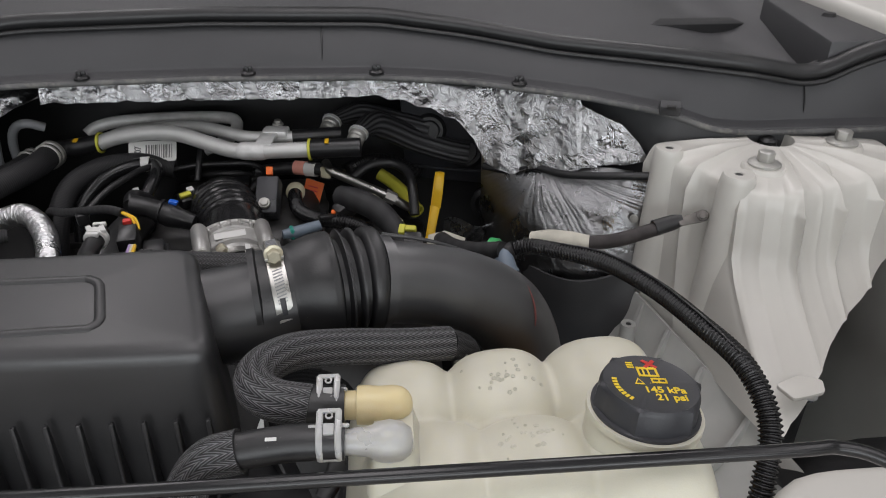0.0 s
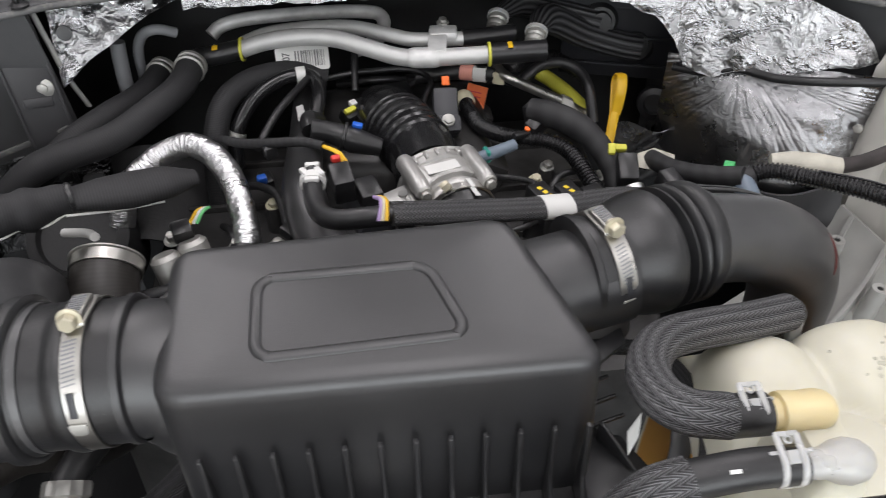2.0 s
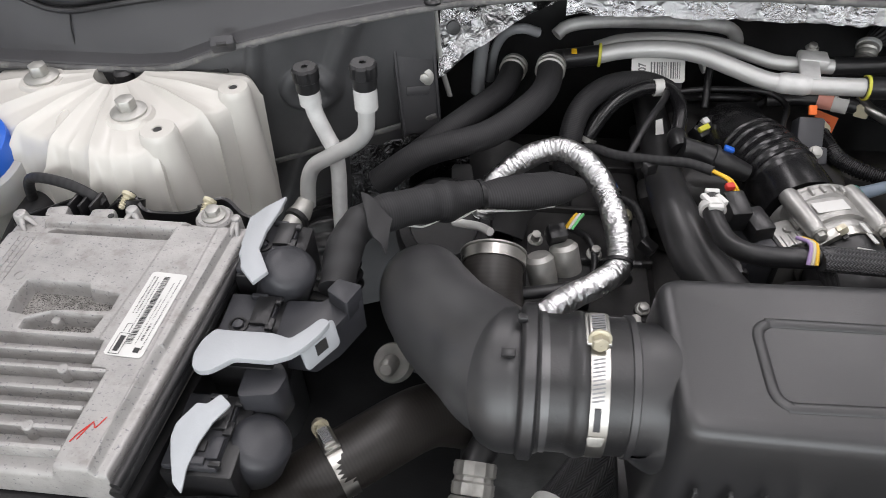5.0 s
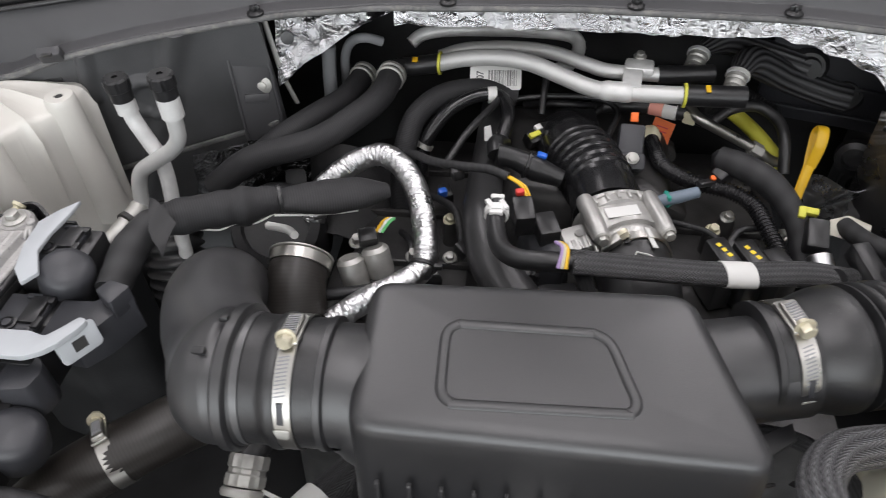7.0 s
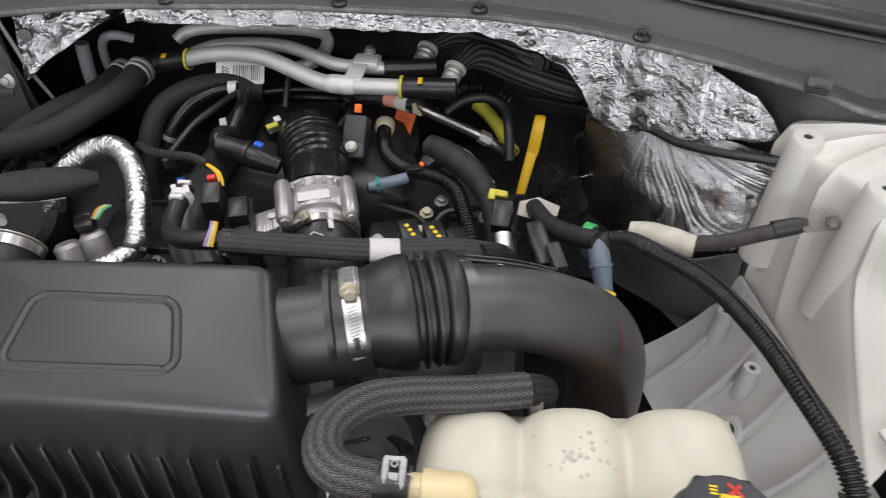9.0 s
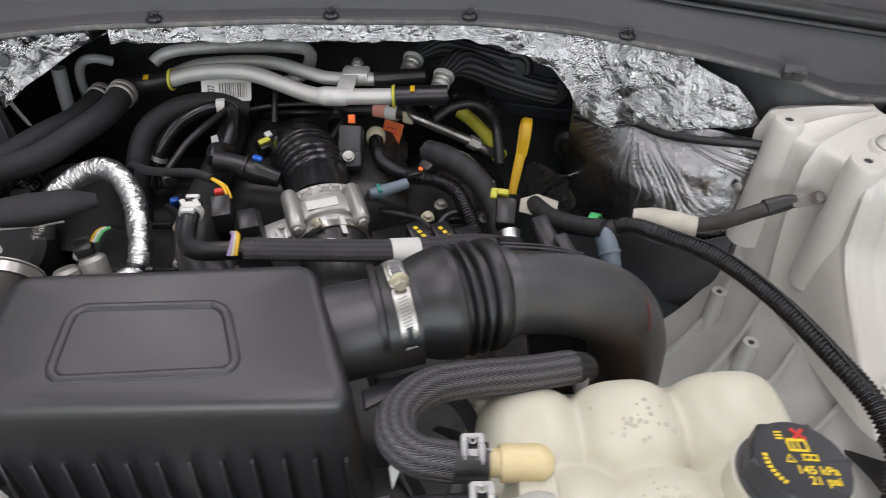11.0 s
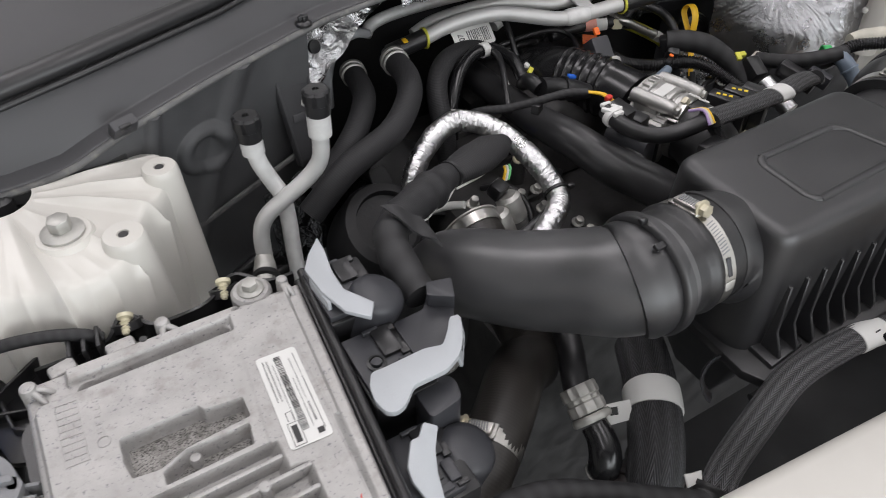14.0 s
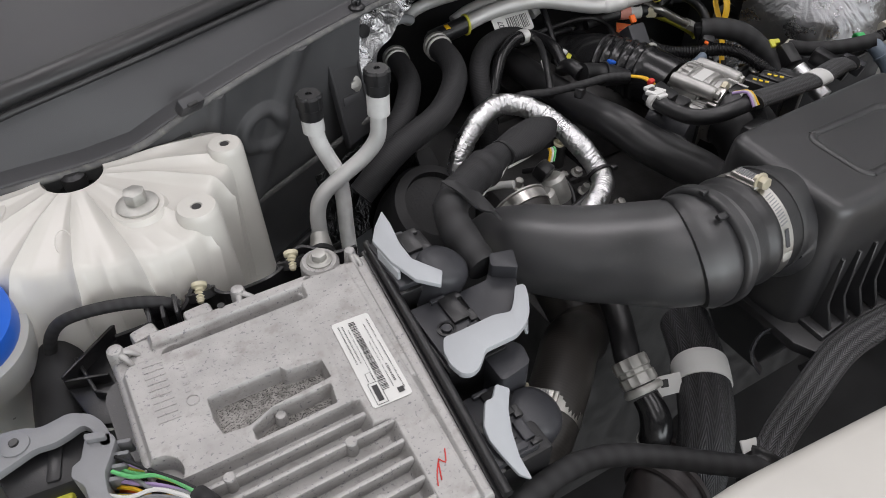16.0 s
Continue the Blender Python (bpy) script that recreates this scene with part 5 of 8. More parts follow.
tube("pipe", [(-0.150, 1.245, 1.098), (-0.120, 1.248, 1.107), (-0.070, 1.246, 1.112), (-0.025, 1.236, 1.114), (0.015, 1.216, 1.112), (0.040, 1.207, 1.110), (0.094, 1.203, 1.110)], 0.0078, ALU, t, "", seg=20)
tube("sleeve", [(0.090, 1.2035, 1.110), (0.120, 1.206, 1.110), (0.148, 1.210, 1.110)], 0.0095, CONN, t, "black quick coupling", seg=18)
block("bracket", (0.030, 0.022, 0.010), pose(0.070, 1.207, 1.116, 0, 0, -5), ALU_DULL, t, "", 0.003)
block("bracket_web", (0.020, 0.044, 0.004), pose(0.062, 1.190, 1.1165, 6, 0, -8), ALU_DULL, t, "", 0.0015)
t = thing("heater_pipe", (-0.02, 1.19, 1.08), "thick bright aluminium heater pipe with crimped bracket", "heater pipe", "aluminium heater pipes")
tube("pipe", [(-0.152, 1.221, 1.102), (-0.120, 1.218, 1.112), (-0.080, 1.212, 1.118), (-0.045, 1.203, 1.118), (-0.012, 1.190, 1.112), (0.020, 1.178, 1.106), (0.050, 1.172, 1.106), (0.117, 1.168, 1.108)], 0.0092, ALU, t, "", seg=22)
tube("crimp", [(0.030, 1.1752, 1.1060), (0.036, 1.174, 1.106), (0.056, 1.172, 1.106), (0.062, 1.1715, 1.106)], [0.0094, 0.0108, 0.0108, 0.0094], ALU_DULL, t, "crimped bracket", seg=22, step=0.002)
tube("sleeve", [(0.112, 1.168, 1.108), (0.140, 1.167, 1.109), (0.174, 1.166, 1.110)], 0.0112, CONN, t, "black quick coupling", seg=20)
tube("sleeve", [(-0.146, 1.221, 1.104), (-0.165, 1.222, 1.100), (-0.195, 1.222, 1.095)], 0.0108, CONN, t, "black quick coupling", seg=20)
for bx, by, bz in ((0.114, 1.168, 1.108), (-0.147, 1.221, 1.1035)):
    ring("clip_ring", 0.0112, 0.0016, 0.0035, aim((bx, by, bz), (1, -0.05, 0.02)), LEMON, t, "yellow-green locking ring")
block("paint_spot", (0.005, 0.010, 0.0012), pose(0.135, 1.163, 1.1200, 10), YELLOW, t, "", 0.0004)
block("paint_spot", (0.006, 0.008, 0.0012), pose(-0.175, 1.218, 1.1085, 10), YELLOW, t, "", 0.0004)
for ex, ey_, ez in ((0.133, 1.236, 1.113), (0.168, 1.196, 1.112)):
    t = thing("pipe_fitting", (ex, ey_, ez - 0.02), "ribbed zinc hose fitting with a cream ring", "pipe fitting", "heater fittings")
    m = aim((ex - 0.004, ey_ - 0.014, ez - 0.006), (0.30, 0.80, 0.38))
    lathe("barrel", [(0.001, 0), (0.0105, 0), (0.0105, 0.004), (0.0092, 0.005), (0.0105, 0.007), (0.0105, 0.011), (0.0092, 0.012), (0.0108, 0.014), (0.0108, 0.019), (0.001, 0.019)], m, ZINC, t, "", 28)
    ring("end_ring", 0.0102, 0.0022, 0.005, m @ Matrix.Translation((0, 0, 0.021)), NIPPLE_W, t, "cream plastic ring")

# striped heater hoses going into the firewall
for k, (pts, rr) in enumerate((([(0.171, 1.204, 1.115), (0.192, 1.236, 1.112), (0.240, 1.256, 1.082), (0.285, 1.256, 1.066), (0.312, 1.252, 1.061)], 0.0165), ([(0.138, 1.246, 1.116), (0.170, 1.274, 1.114), (0.220, 1.274, 1.100), (0.262, 1.262, 1.092)], 0.0150))):
    t = thing("heater_hose", pts[0], "black ribbed heater hose running into the firewall", "hose", "heater hoses")
    tube("hose", pts, [rr * 0.55] + [rr] * (len(pts) - 1), RIBBED, t, "", seg=26)

# fat hoses behind on the passenger side
t = thing("heater_hose", (-0.25, 1.15, 1.00), "thick matt black hose with a crimped steel collar", "hose", "collared hoses")
tube("hose", [(-0.199, 1.2047, 1.098), (-0.2045, 1.1587, 1.0978), (-0.2239, 1.1195, 1.0962), (-0.2616, 1.0879, 1.0854), (-0.323, 1.066, 1.075), (-0.37, 1.06, 1.04)], 0.0140, CLOTH, t, "", seg=26)
ring("collar", 0.0140, 0.0022, 0.006, aim((-0.1992, 1.202, 1.098), (0.12, 0.99, 0)), ZINC, t, "crimped steel collar")
ring("collar", 0.0140, 0.0022, 0.004, aim((-0.2003, 1.193, 1.098), (0.12, 0.99, 0)), ZINC, t, "crimped steel collar")
tube("coupling", [(-0.199, 1.204, 1.098), (-0.196, 1.216, 1.097), (-0.188, 1.222, 1.096)], 0.0110, CONN, t, "", seg=20)
t = thing("heater_hose", (-0.30, 1.20, 1.00), "thick matt black hose with a crimped steel collar", "hose", "collared hoses")
tube("hose", [(-0.2386, 1.2356, 1.0782), (-0.2501, 1.1793, 1.0799), (-0.2742, 1.135, 1.083), (-0.305, 1.102, 1.075), (-0.35, 1.09, 1.04)], 0.0132, CLOTH, t, "", seg=26)
ring("collar", 0.0132, 0.0022, 0.006, aim((-0.239, 1.233, 1.0782), (0.2, 0.97, 0.0)), ZINC, t, "crimped steel collar")
ring("collar", 0.0132, 0.0022, 0.004, aim((-0.2408, 1.224, 1.0785), (0.2, 0.97, 0.0)), ZINC, t, "crimped steel collar")
t = thing("small_pipe", (-0.26, 1.25, 1.06), "thin curled grey metal pipe behind the hoses", "pipe")
tube("pipe", [(-0.215, 1.235, 1.120), (-0.232, 1.228, 1.128), (-0.250, 1.232, 1.120), (-0.262, 1.240, 1.095), (-0.268, 1.25, 1.05)], 0.0055, MID_GREY, t, "", seg=14)
tube("pipe", [(-0.275, 1.225, 1.118), (-0.278, 1.222, 1.085), (-0.280, 1.220, 1.050)], 0.0080, MID_GREY, t, "", seg=14)

# vent loops in front of the heater pipes
t = thing("vent_hose", (-0.16, 1.15, 1.00), "matt black ribbed vent hose curving down", "hose", "vent hoses")
tube("hose", [(-0.060, 1.208, 1.072), (-0.100, 1.204, 1.082), (-0.140, 1.186, 1.084), (-0.168, 1.155, 1.072), (-0.178, 1.12, 1.035), (-0.180, 1.10, 0.98)], 0.0125, CLOTH, t, "", seg=22)
t = thing("vent_hose", (-0.14, 1.13, 1.02), "gloss black breather hose with a white band", "hose", "vent hoses")
tube("hose", [(-0.070, 1.120, 1.075), (-0.066, 1.150, 1.086), (-0.074, 1.180, 1.088), (-0.098, 1.184, 1.088), (-0.128, 1.168, 1.080), (-0.148, 1.150, 1.062), (-0.157, 1.140, 1.044), (-0.160, 1.132, 1.015)], 0.0076, GLOSSBLACK, t, "", seg=20)
ring("band", 0.0079, 0.0012, 0.010, aim((-0.085, 1.184, 1.0885), (1, 0.15, 0)), LABEL, t, "white tape band")
ring("collar", 0.0078, 0.0012, 0.006, aim((-0.1555, 1.141, 1.047), (0.35, 0.4, 0.8)), ZINC, t, "thin crimp ring")
slab("patch", [(-0.004, -0.006), (0.005, -0.006), (0.004, 0.010), (-0.003, 0.009)], 0, 0.0006, pose(-0.086, 1.135, 1.070, 55, 0, 15), LABEL, t, "", 0)
lab = thing("barcode_label", (-0.078, 1.205, 1.07), "white barcode label hanging from the heater pipe", "label")
lm = pose(-0.0835, 1.211, 1.0945, 46, 0, 3) @ Matrix.Diagonal((1.36, 1.10, 1, 1))
slab("label_paper", rounded([(-0.021, -0.013), (0.021, -0.013), (0.021, 0.012), (-0.021, 0.012)], 0.003, 3), 0, 0.0006, lm, LABEL, lab, "", 0)
random.seed(5)
bx = -0.006
while bx < 0.018:
    w = random.choice((0.0005, 0.0008, 0.0012))
    slab("bar", [(bx, -0.009), (bx + w, -0.009), (bx + w, 0.007), (bx, 0.007)], 0.0006, 0.0009, lm, PALE_INK, lab, "", 0)
    bx += w + random.choice((0.0008, 0.0012))
writing("print", "K07", 0.0082, lm @ pose(-0.0125, -0.001, 0.0008, 0, 0, 90), PALE_INK, lab, "black letters paled to look overexposed")

# ---------------------------------------------------------------- engine core
eng = thing("engine_block", (0.0, 1.05, 0.62), "dark oily engine block filling the bay", "engine")
loft("block", [(-0.26, 0.86), (0.26, 0.86), (0.26, 1.30), (-0.26, 1.30)], [(0.62, 0.02), (0.90, 0.0), (0.945, -0.01)], ENGINE, eng, r=0.03)
for s, x in ((-1, -0.155), (1, 0.145)):
    loft("valve_cover", [(x - 0.075, 0.90), (x + 0.075, 0.90), (x + 0.075, 1.22), (x - 0.075, 1.22)], [(0.93, 0.0), (0.972, -0.006), (0.988, -0.016)], ENGINE, eng, r=0.03)
    for k in range(4):
        y = 0.94 + 0.075 * k
        block("cover_rib", (0.13, 0.006, 0.010), pose(x, y, 0.990), ENGINE, eng, "", 0.002)
for k, (cx, cy) in enumerate(((0.141, 0.997), (0.166, 0.996), (0.190, 0.988))):
    c = thing("ignition_coil", (cx, cy, 0.985), "black ignition coil with yellow print marks", "ignition coil", "ignition coils")
    block("coil_body", (0.020, 0.036, 0.064), pose(cx, cy, 1.023, 0, 0, 20), CONN, c, "", 0.003)
    if k < 2:
        for q in range(3):
            block("yellow_mark", (0.004, 0.0045, 0.0006), pose(cx - 0.004 + 0.004 * q, cy + 0.006 - 0.006 * q, 1.0553, 0, 0, 35), YPRINT, c, "", 0)
    hexbolt("coil_bolt", (cx - 0.002, cy + 0.024, 1.030), (0, -0.2, 1), 0.0046, ZINC, "small steel coil bolt", 1.3, 0.8, group="coil bolts")

man = thing("intake_manifold", (0.02, 1.14, 0.95), "black plastic intake manifold with ribbed runner rings", "intake manifold")
loft("plenum", [(-0.080, 1.075), (0.115, 1.075), (0.125, 1.26), (-0.085, 1.26)], [(0.95, 0.0), (1.020, -0.004), (1.035, -0.014), (1.040, -0.03)], ENGINE, man, r=0.03)
NECK = [(0.040, 1.042, 1.050), (0.034, 1.075, 1.052), (0.022, 1.110, 1.050), (0.008, 1.150, 1.040), (0.0, 1.185, 1.025)]
tube("runner", NECK, [0.0360, 0.0340, 0.036, 0.040, 0.040], GLOSSBLACK, man, "ribbed round inlet", seg=40, step=0.0015, prof=lambda s, total: 0.0018 if (s % 0.0105) < 0.0026 and 0.036 < s < 0.095 else 0.0)
block("step", (0.045, 0.030, 0.03), pose(0.010, 1.195, 1.045, 0, 0, 8), CONN, man, "", 0.004)
block("port", (0.025, 0.022, 0.026), pose(-0.022, 1.170, 1.048, 0, 0, 25), CONN, man, "", 0.004)
for k in range(3):
    block("runner_box", (0.05, 0.034, 0.05), pose(0.095, 1.10 + 0.05 * k, 1.005, 0, 25, 0), ENGINE, man, "", 0.006)
    block("runner_box", (0.05, 0.034, 0.05), pose(-0.070, 1.10 + 0.05 * k, 1.005, 0, -25, 0), ENGINE, man, "", 0.006)
hexbolt("manifold_bolt", (0.010, 1.181, 1.058), (0, -0.2, 1), 0.0052, ZINC, "small zinc manifold bolt", 1.5, 0.9)

thr = thing("throttle", (0.056, 1.00, 1.00), "cast aluminium throttle with black motor and pale label", "throttle")
THR = aim((0.056, 0.984, 1.047), (-0.28, 0.95, 0.0), (0.95, 0.28, 0.0))


def on_throttle(x, up, deep, rx=0, ry=0, rz=0):
    """A pose on the throttle: across, above its bore and back along it."""
    return THR @ Matrix.Translation((x, -up, deep)) @ pose(0, 0, 0, rx - 90, ry, rz)


lathe("bore", [(0.029, 0.0), (0.0365, 0.0), (0.0372, 0.002), (0.0372, 0.007), (0.0350, 0.009), (0.0345, 0.016), (0.0362, 0.018), (0.0362, 0.038), (0.0395, 0.040), (0.0395, 0.050), (0.030, 0.050)], THR, CAST, thr, "machined round bore", 56)
arch = [(-0.034, 0.018)] + [(0.034 * math.cos(a), 0.020 + 0.0165 * math.sin(a)) for a in np.linspace(math.pi, 0, 15)] + [(0.034, 0.018)]
slab("body_top", [(x, -y) for x, y in arch], 0.012, 0.044, THR, CAST, thr, "arched cast top", 0.002)
for bx, bu in ((-0.031, 0.036), (0.031, 0.030)):
    lathe("boss", [(0.001, -0.002), (0.0068, -0.002), (0.0078, 0.0), (0.0084, 0.012), (0.0084, 0.046), (0.0072, 0.050), (0.001, 0.050)], THR @ Matrix.Translation((bx, -bu, 0.0)), CAST, thr, "bolt boss", 24)
    lathe("boss", [(0.001, 0.0), (0.0074, 0.0), (0.0074, 0.046), (0.001, 0.046)], THR @ Matrix.Translation((bx * 0.9, 0.030, 0.002)), CAST, thr, "bolt boss", 20)
    block("boss_web", (0.014, 0.030, 0.026), on_throttle(bx * 0.93, bu - 0.016, 0.030), CAST, thr, "", 0.003)
    hexbolt("throttle_bolt", THR @ Vector((bx, -bu, -0.002)), THR.to_3x3() @ Vector((0, 0, -1)), 0.0050, ZINC, "zinc flange bolt in the throttle body", 1.45, 0.9, group="throttle bolts")
for k, kx in enumerate(np.linspace(-0.021, 0.021, 5)):
    up_ = 0.0375 - 12.0 * kx * kx * 0.8
    block("top_rib", (0.0030, 0.010, 0.010), on_throttle(kx, up_ - 0.0005, 0.046), CAST, thr, "", 0.001)
tube("rear_lip", [THR @ Vector((x, -(0.0385 - 9.0 * x * x), 0.051)) for x in np.linspace(-0.034, 0.034, 9)], 0.0026, CAST, thr, "scalloped rear lip", seg=10)
ring("front_step", 0.0366, 0.0022, 0.004, THR @ Matrix.Translation((0, 0, 0.014)), CAST, thr)
lm = on_throttle(-0.002, 0.0368, 0.027, 0, 0, 0)
slab("label_paper", [(-0.0155, -0.0065), (0.0155, -0.0065), (0.0155, 0.0065), (-0.0155, 0.0065)], 0, 0.0005, lm, LABEL, thr, "white paper label", 0)
for k in range(5):
    slab("print_bar", [(-0.003 + 0.0032 * k, 0.0012), (-0.0006 + 0.0032 * k, 0.0012), (-0.0006 + 0.0032 * k, 0.0024), (-0.003 + 0.0032 * k, 0.0024)], 0.0005, 0.0008, lm, MID_GREY, thr, "", 0)
slab("print_block", [(-0.0120, -0.0022), (-0.0072, -0.0022), (-0.0072, 0.0028), (-0.0120, 0.0028)], 0.0005, 0.0008, lm, INK, thr, "", 0)
slab("gear_plate", rounded([(-0.064, -0.020), (-0.036, -0.026), (-0.030, 0.030), (-0.060, 0.030), (-0.067, 0.010)], 0.005, 3), 0.000, 0.030, THR, CAST, thr, "ribbed cast gear plate", 0.002)
for k in range(4):
    block("plate_rib", (0.0040, 0.014, 0.0040), on_throttle(-0.058 + 0.0065 * k, 0.020 + 0.0016 * k, 0.006), CAST, thr, "", 0.001)
lathe("plate_stud", [(0.0005, 0), (0.0042, 0), (0.0042, 0.004), (0.0030, 0.005), (0.0005, 0.005)], on_throttle(-0.044, 0.026, 0.018), CAST, thr, "", 16)
slab("motor_housing", rounded([(-0.092, -0.016), (-0.078, -0.028), (-0.062, -0.028), (-0.060, 0.026), (-0.086, 0.026), (-0.096, 0.010)], 0.006, 4), -0.006, 0.044, THR, CONN_GREY, thr, "faceted black motor cover", 0.003)
slab("motor_lip", rounded([(-0.066, -0.029), (-0.061, -0.029), (-0.059, 0.027), (-0.064, 0.027)], 0.002, 2), -0.008, 0.046, THR, CONN, thr, "", 0.001)
lathe("motor_end", [(0.001, -0.016), (0.010, -0.016), (0.0125, -0.010), (0.0125, 0.012), (0.001, 0.012)], on_throttle(-0.098, 0.0, 0.006, 90, 0, 0), CONN, thr, "ribbed round plug", 28, lobes=lambda a, h: 0.0006 * math.cos(14 * a))
block("motor_plug", (0.020, 0.030, 0.018), on_throttle(-0.074, 0.032, 0.022), CONN, thr, "", 0.003)
it = thing("intake_tube", (0.06, 0.92, 0.95), "black intake tube below the throttle body with white chalk marks", "intake tube")
tube("hose", [THR @ Vector((0, 0, 0.002)), THR @ Vector((0, 0.001, -0.016)), (0.066, 0.946, 1.036), (0.064, 0.918, 1.012), (0.060, 0.89, 0.98), (0.058, 0.87, 0.94)], [0.0352, 0.0356, 0.036, 0.0365, 0.036, 0.036], RUBBER, it, "", seg=40, step=0.003)
ring("clamp_band", 0.0362, 0.0014, 0.0095, THR @ Matrix.Translation((0, 0, -0.005)), STEEL, it, "bright clamp band")
q = THR @ Matrix.Rotation(-0.62, 4, "Z") @ Matrix.Translation((0, -0.0392, -0.005))
block("clamp_housing", (0.020, 0.006, 0.010), q, STEEL, it, "", 0.0015)
lathe("clamp_screw", [(0.0005, 0), (0.0052, 0), (0.0052, 0.006), (0.0040, 0.008), (0.0005, 0.008)], q @ Matrix.Translation((0.009, 0, 0)) @ Matrix.Rotation(math.pi / 2, 4, "Y"), PALE_ZINC, it, "pale hex screw", 6)
block("clamp_ear", (0.004, 0.010, 0.011), q @ Matrix.Translation((-0.014, 0, 0)), STEEL, it, "", 0.001)
for a, deep in ((-0.30, -0.006), (0.32, -0.004), (0.30, -0.016)):
    block("chalk_mark", (0.0050, 0.0010, 0.013), THR @ Matrix.Rotation(a, 4, "Z") @ Matrix.Translation((0, -0.0378 + 0.001 * (deep < -0.01), deep)), LABEL if a > 0 else RUBBER, it, "", 0.0002)
pm = THR @ Matrix.Rotation(-0.18, 4, "Z") @ Matrix.Translation((0, -0.0366, -0.034)) @ Matrix.Rotation(math.radians(76), 4, "X")
tube("print_triangle", [pm @ Vector(v) for v in ((-0.012, -0.010, 0), (0.0, 0.012, 0), (0.012, -0.010, 0), (-0.012, -0.010, 0))], 0.0010, LABEL, it, "white printed triangle", seg=6, step=0.03)

# charge pipe down the middle
t = thing("charge_pipe", (-0.07, 0.95, 0.95), "thick glossy black charge pipe running to the front", "charge pipe")
tube("pipe", [(-0.0832, 1.230, 1.042), (-0.0832, 1.1973, 1.0437), (-0.0834, 1.1288, 1.047), (-0.0837, 1.0644, 1.0526), (-0.0798, 1.007, 1.0592), (-0.0651, 0.9586, 1.0512), (-0.0323, 0.9166, 1.0343), (-0.005, 0.885, 1.010)], [0.0170, 0.0170, 0.0175, 0.0185, 0.0200, 0.0215, 0.0225, 0.023], PIPE_BLACK, t, "", seg=32)
ring("collar", 0.0148, 0.003, 0.018, aim((-0.0836, 1.090, 1.050), (0, 1, -0.08)), CONN, t)

# breather hose with white clip
t = thing("breather_hose", (-0.05, 0.93, 1.08), "black breather hose with a white spring clip", "hose")
tube("hose", [(-0.066, 0.984, 1.106), (-0.066, 0.960, 1.104), (-0.060, 0.930, 1.106), (-0.045, 0.912, 1.112), (-0.020, 0.905, 1.118), (0.006, 0.9065, 1.1185)], 0.0082, RUBBER, t, "", seg=22)
t = thing("spring_clip", (-0.066, 0.975, 1.10), "white spring clip on the breather hose", "hose clip")
for dx, dy in ((-0.006, 0.0), (0.006, 0.0), (0.0, 0.010), (0.0, -0.010)):
    block("clip_arm", (0.005, 0.012, 0.0045), pose(-0.066 + dx, 0.975 + dy, 1.1125, 0, 0, 30 if dy == 0 else 90), WHITE_PLASTIC, t, "", 0.0012)
ring("clip_loop", 0.0084, 0.0024, 0.008, aim((-0.066, 0.972, 1.105), (0, 1, 0.1)), WHITE_PLASTIC, t)
t = thing("harness_connector", (-0.045, 0.985, 1.085), "black connector with red latch and coloured wires", "connector")
block("shell", (0.018, 0.026, 0.026), pose(-0.043, 0.985, 1.092, 10, 0, 12), CONN, t, "", 0.002)
block("red_latch", (0.008, 0.006, 0.006), pose(-0.047, 1.001, 1.106, 10, 0, 12), RED, t, "red plastic latch", 0.0015)
for k in range(2):
    tube("yellow_wire", [(-0.040 + 0.003 * k, 1.000, 1.098), (-0.046 + 0.003 * k, 1.012, 1.104), (-0.062 + 0.002 * k, 1.024, 1.106)], 0.0014, YELLOW, t, "yellow wire", seg=8)
t = thing("wire_loom", (-0.10, 1.03, 1.08), "thin dark taped wire loom crossing the charge pipe", "wire loom")
tube("loom", [(-0.058, 1.022, 1.1055), (-0.078, 1.034, 1.104), (-0.105, 1.044, 1.098), (-0.135, 1.062, 1.088), (-0.160, 1.085, 1.078), (-0.18, 1.11, 1.05)], 0.0045, TAPE, t, "", seg=12)
tube("branch", [(-0.125, 1.070, 1.075), (-0.105, 1.110, 1.090), (-0.085, 1.150, 1.093), (-0.078, 1.172, 1.090)], 0.0038, RUBBER, t, "", seg=10)
block("loom_clip", (0.012, 0.010, 0.012), pose(-0.108, 1.043, 1.090, 0, 0, 30), CONN, t, "", 0.002)

# quick connector with blue tab
nudge(0.003, 0.001, -0.008)
t = thing("quick_connector", (-0.05, 1.08, 1.06), "black quick connector with a blue release tab", "quick connector")
tube("connector_body", [(-0.076, 1.082, 1.092), (-0.058, 1.082, 1.088), (-0.036, 1.078, 1.080), (-0.010, 1.074, 1.072)], [0.0115, 0.0105, 0.0130, 0.0085], CONN, t, "", seg=24)
ring("seal_ring", 0.0125, 0.0018, 0.004, aim((-0.045, 1.080, 1.0835), (1, -0.15, -0.3)), CONN, t)
block("release_tab", (0.010, 0.007, 0.004), pose(-0.031, 1.083, 1.0935, 0, 15, -8), BLUE, t, "blue release tab", 0.0014)
tube("riser", [(-0.076, 1.084, 1.090), (-0.078, 1.100, 1.092), (-0.072, 1.120, 1.078)], 0.0092, CONN, t, "", seg=20)

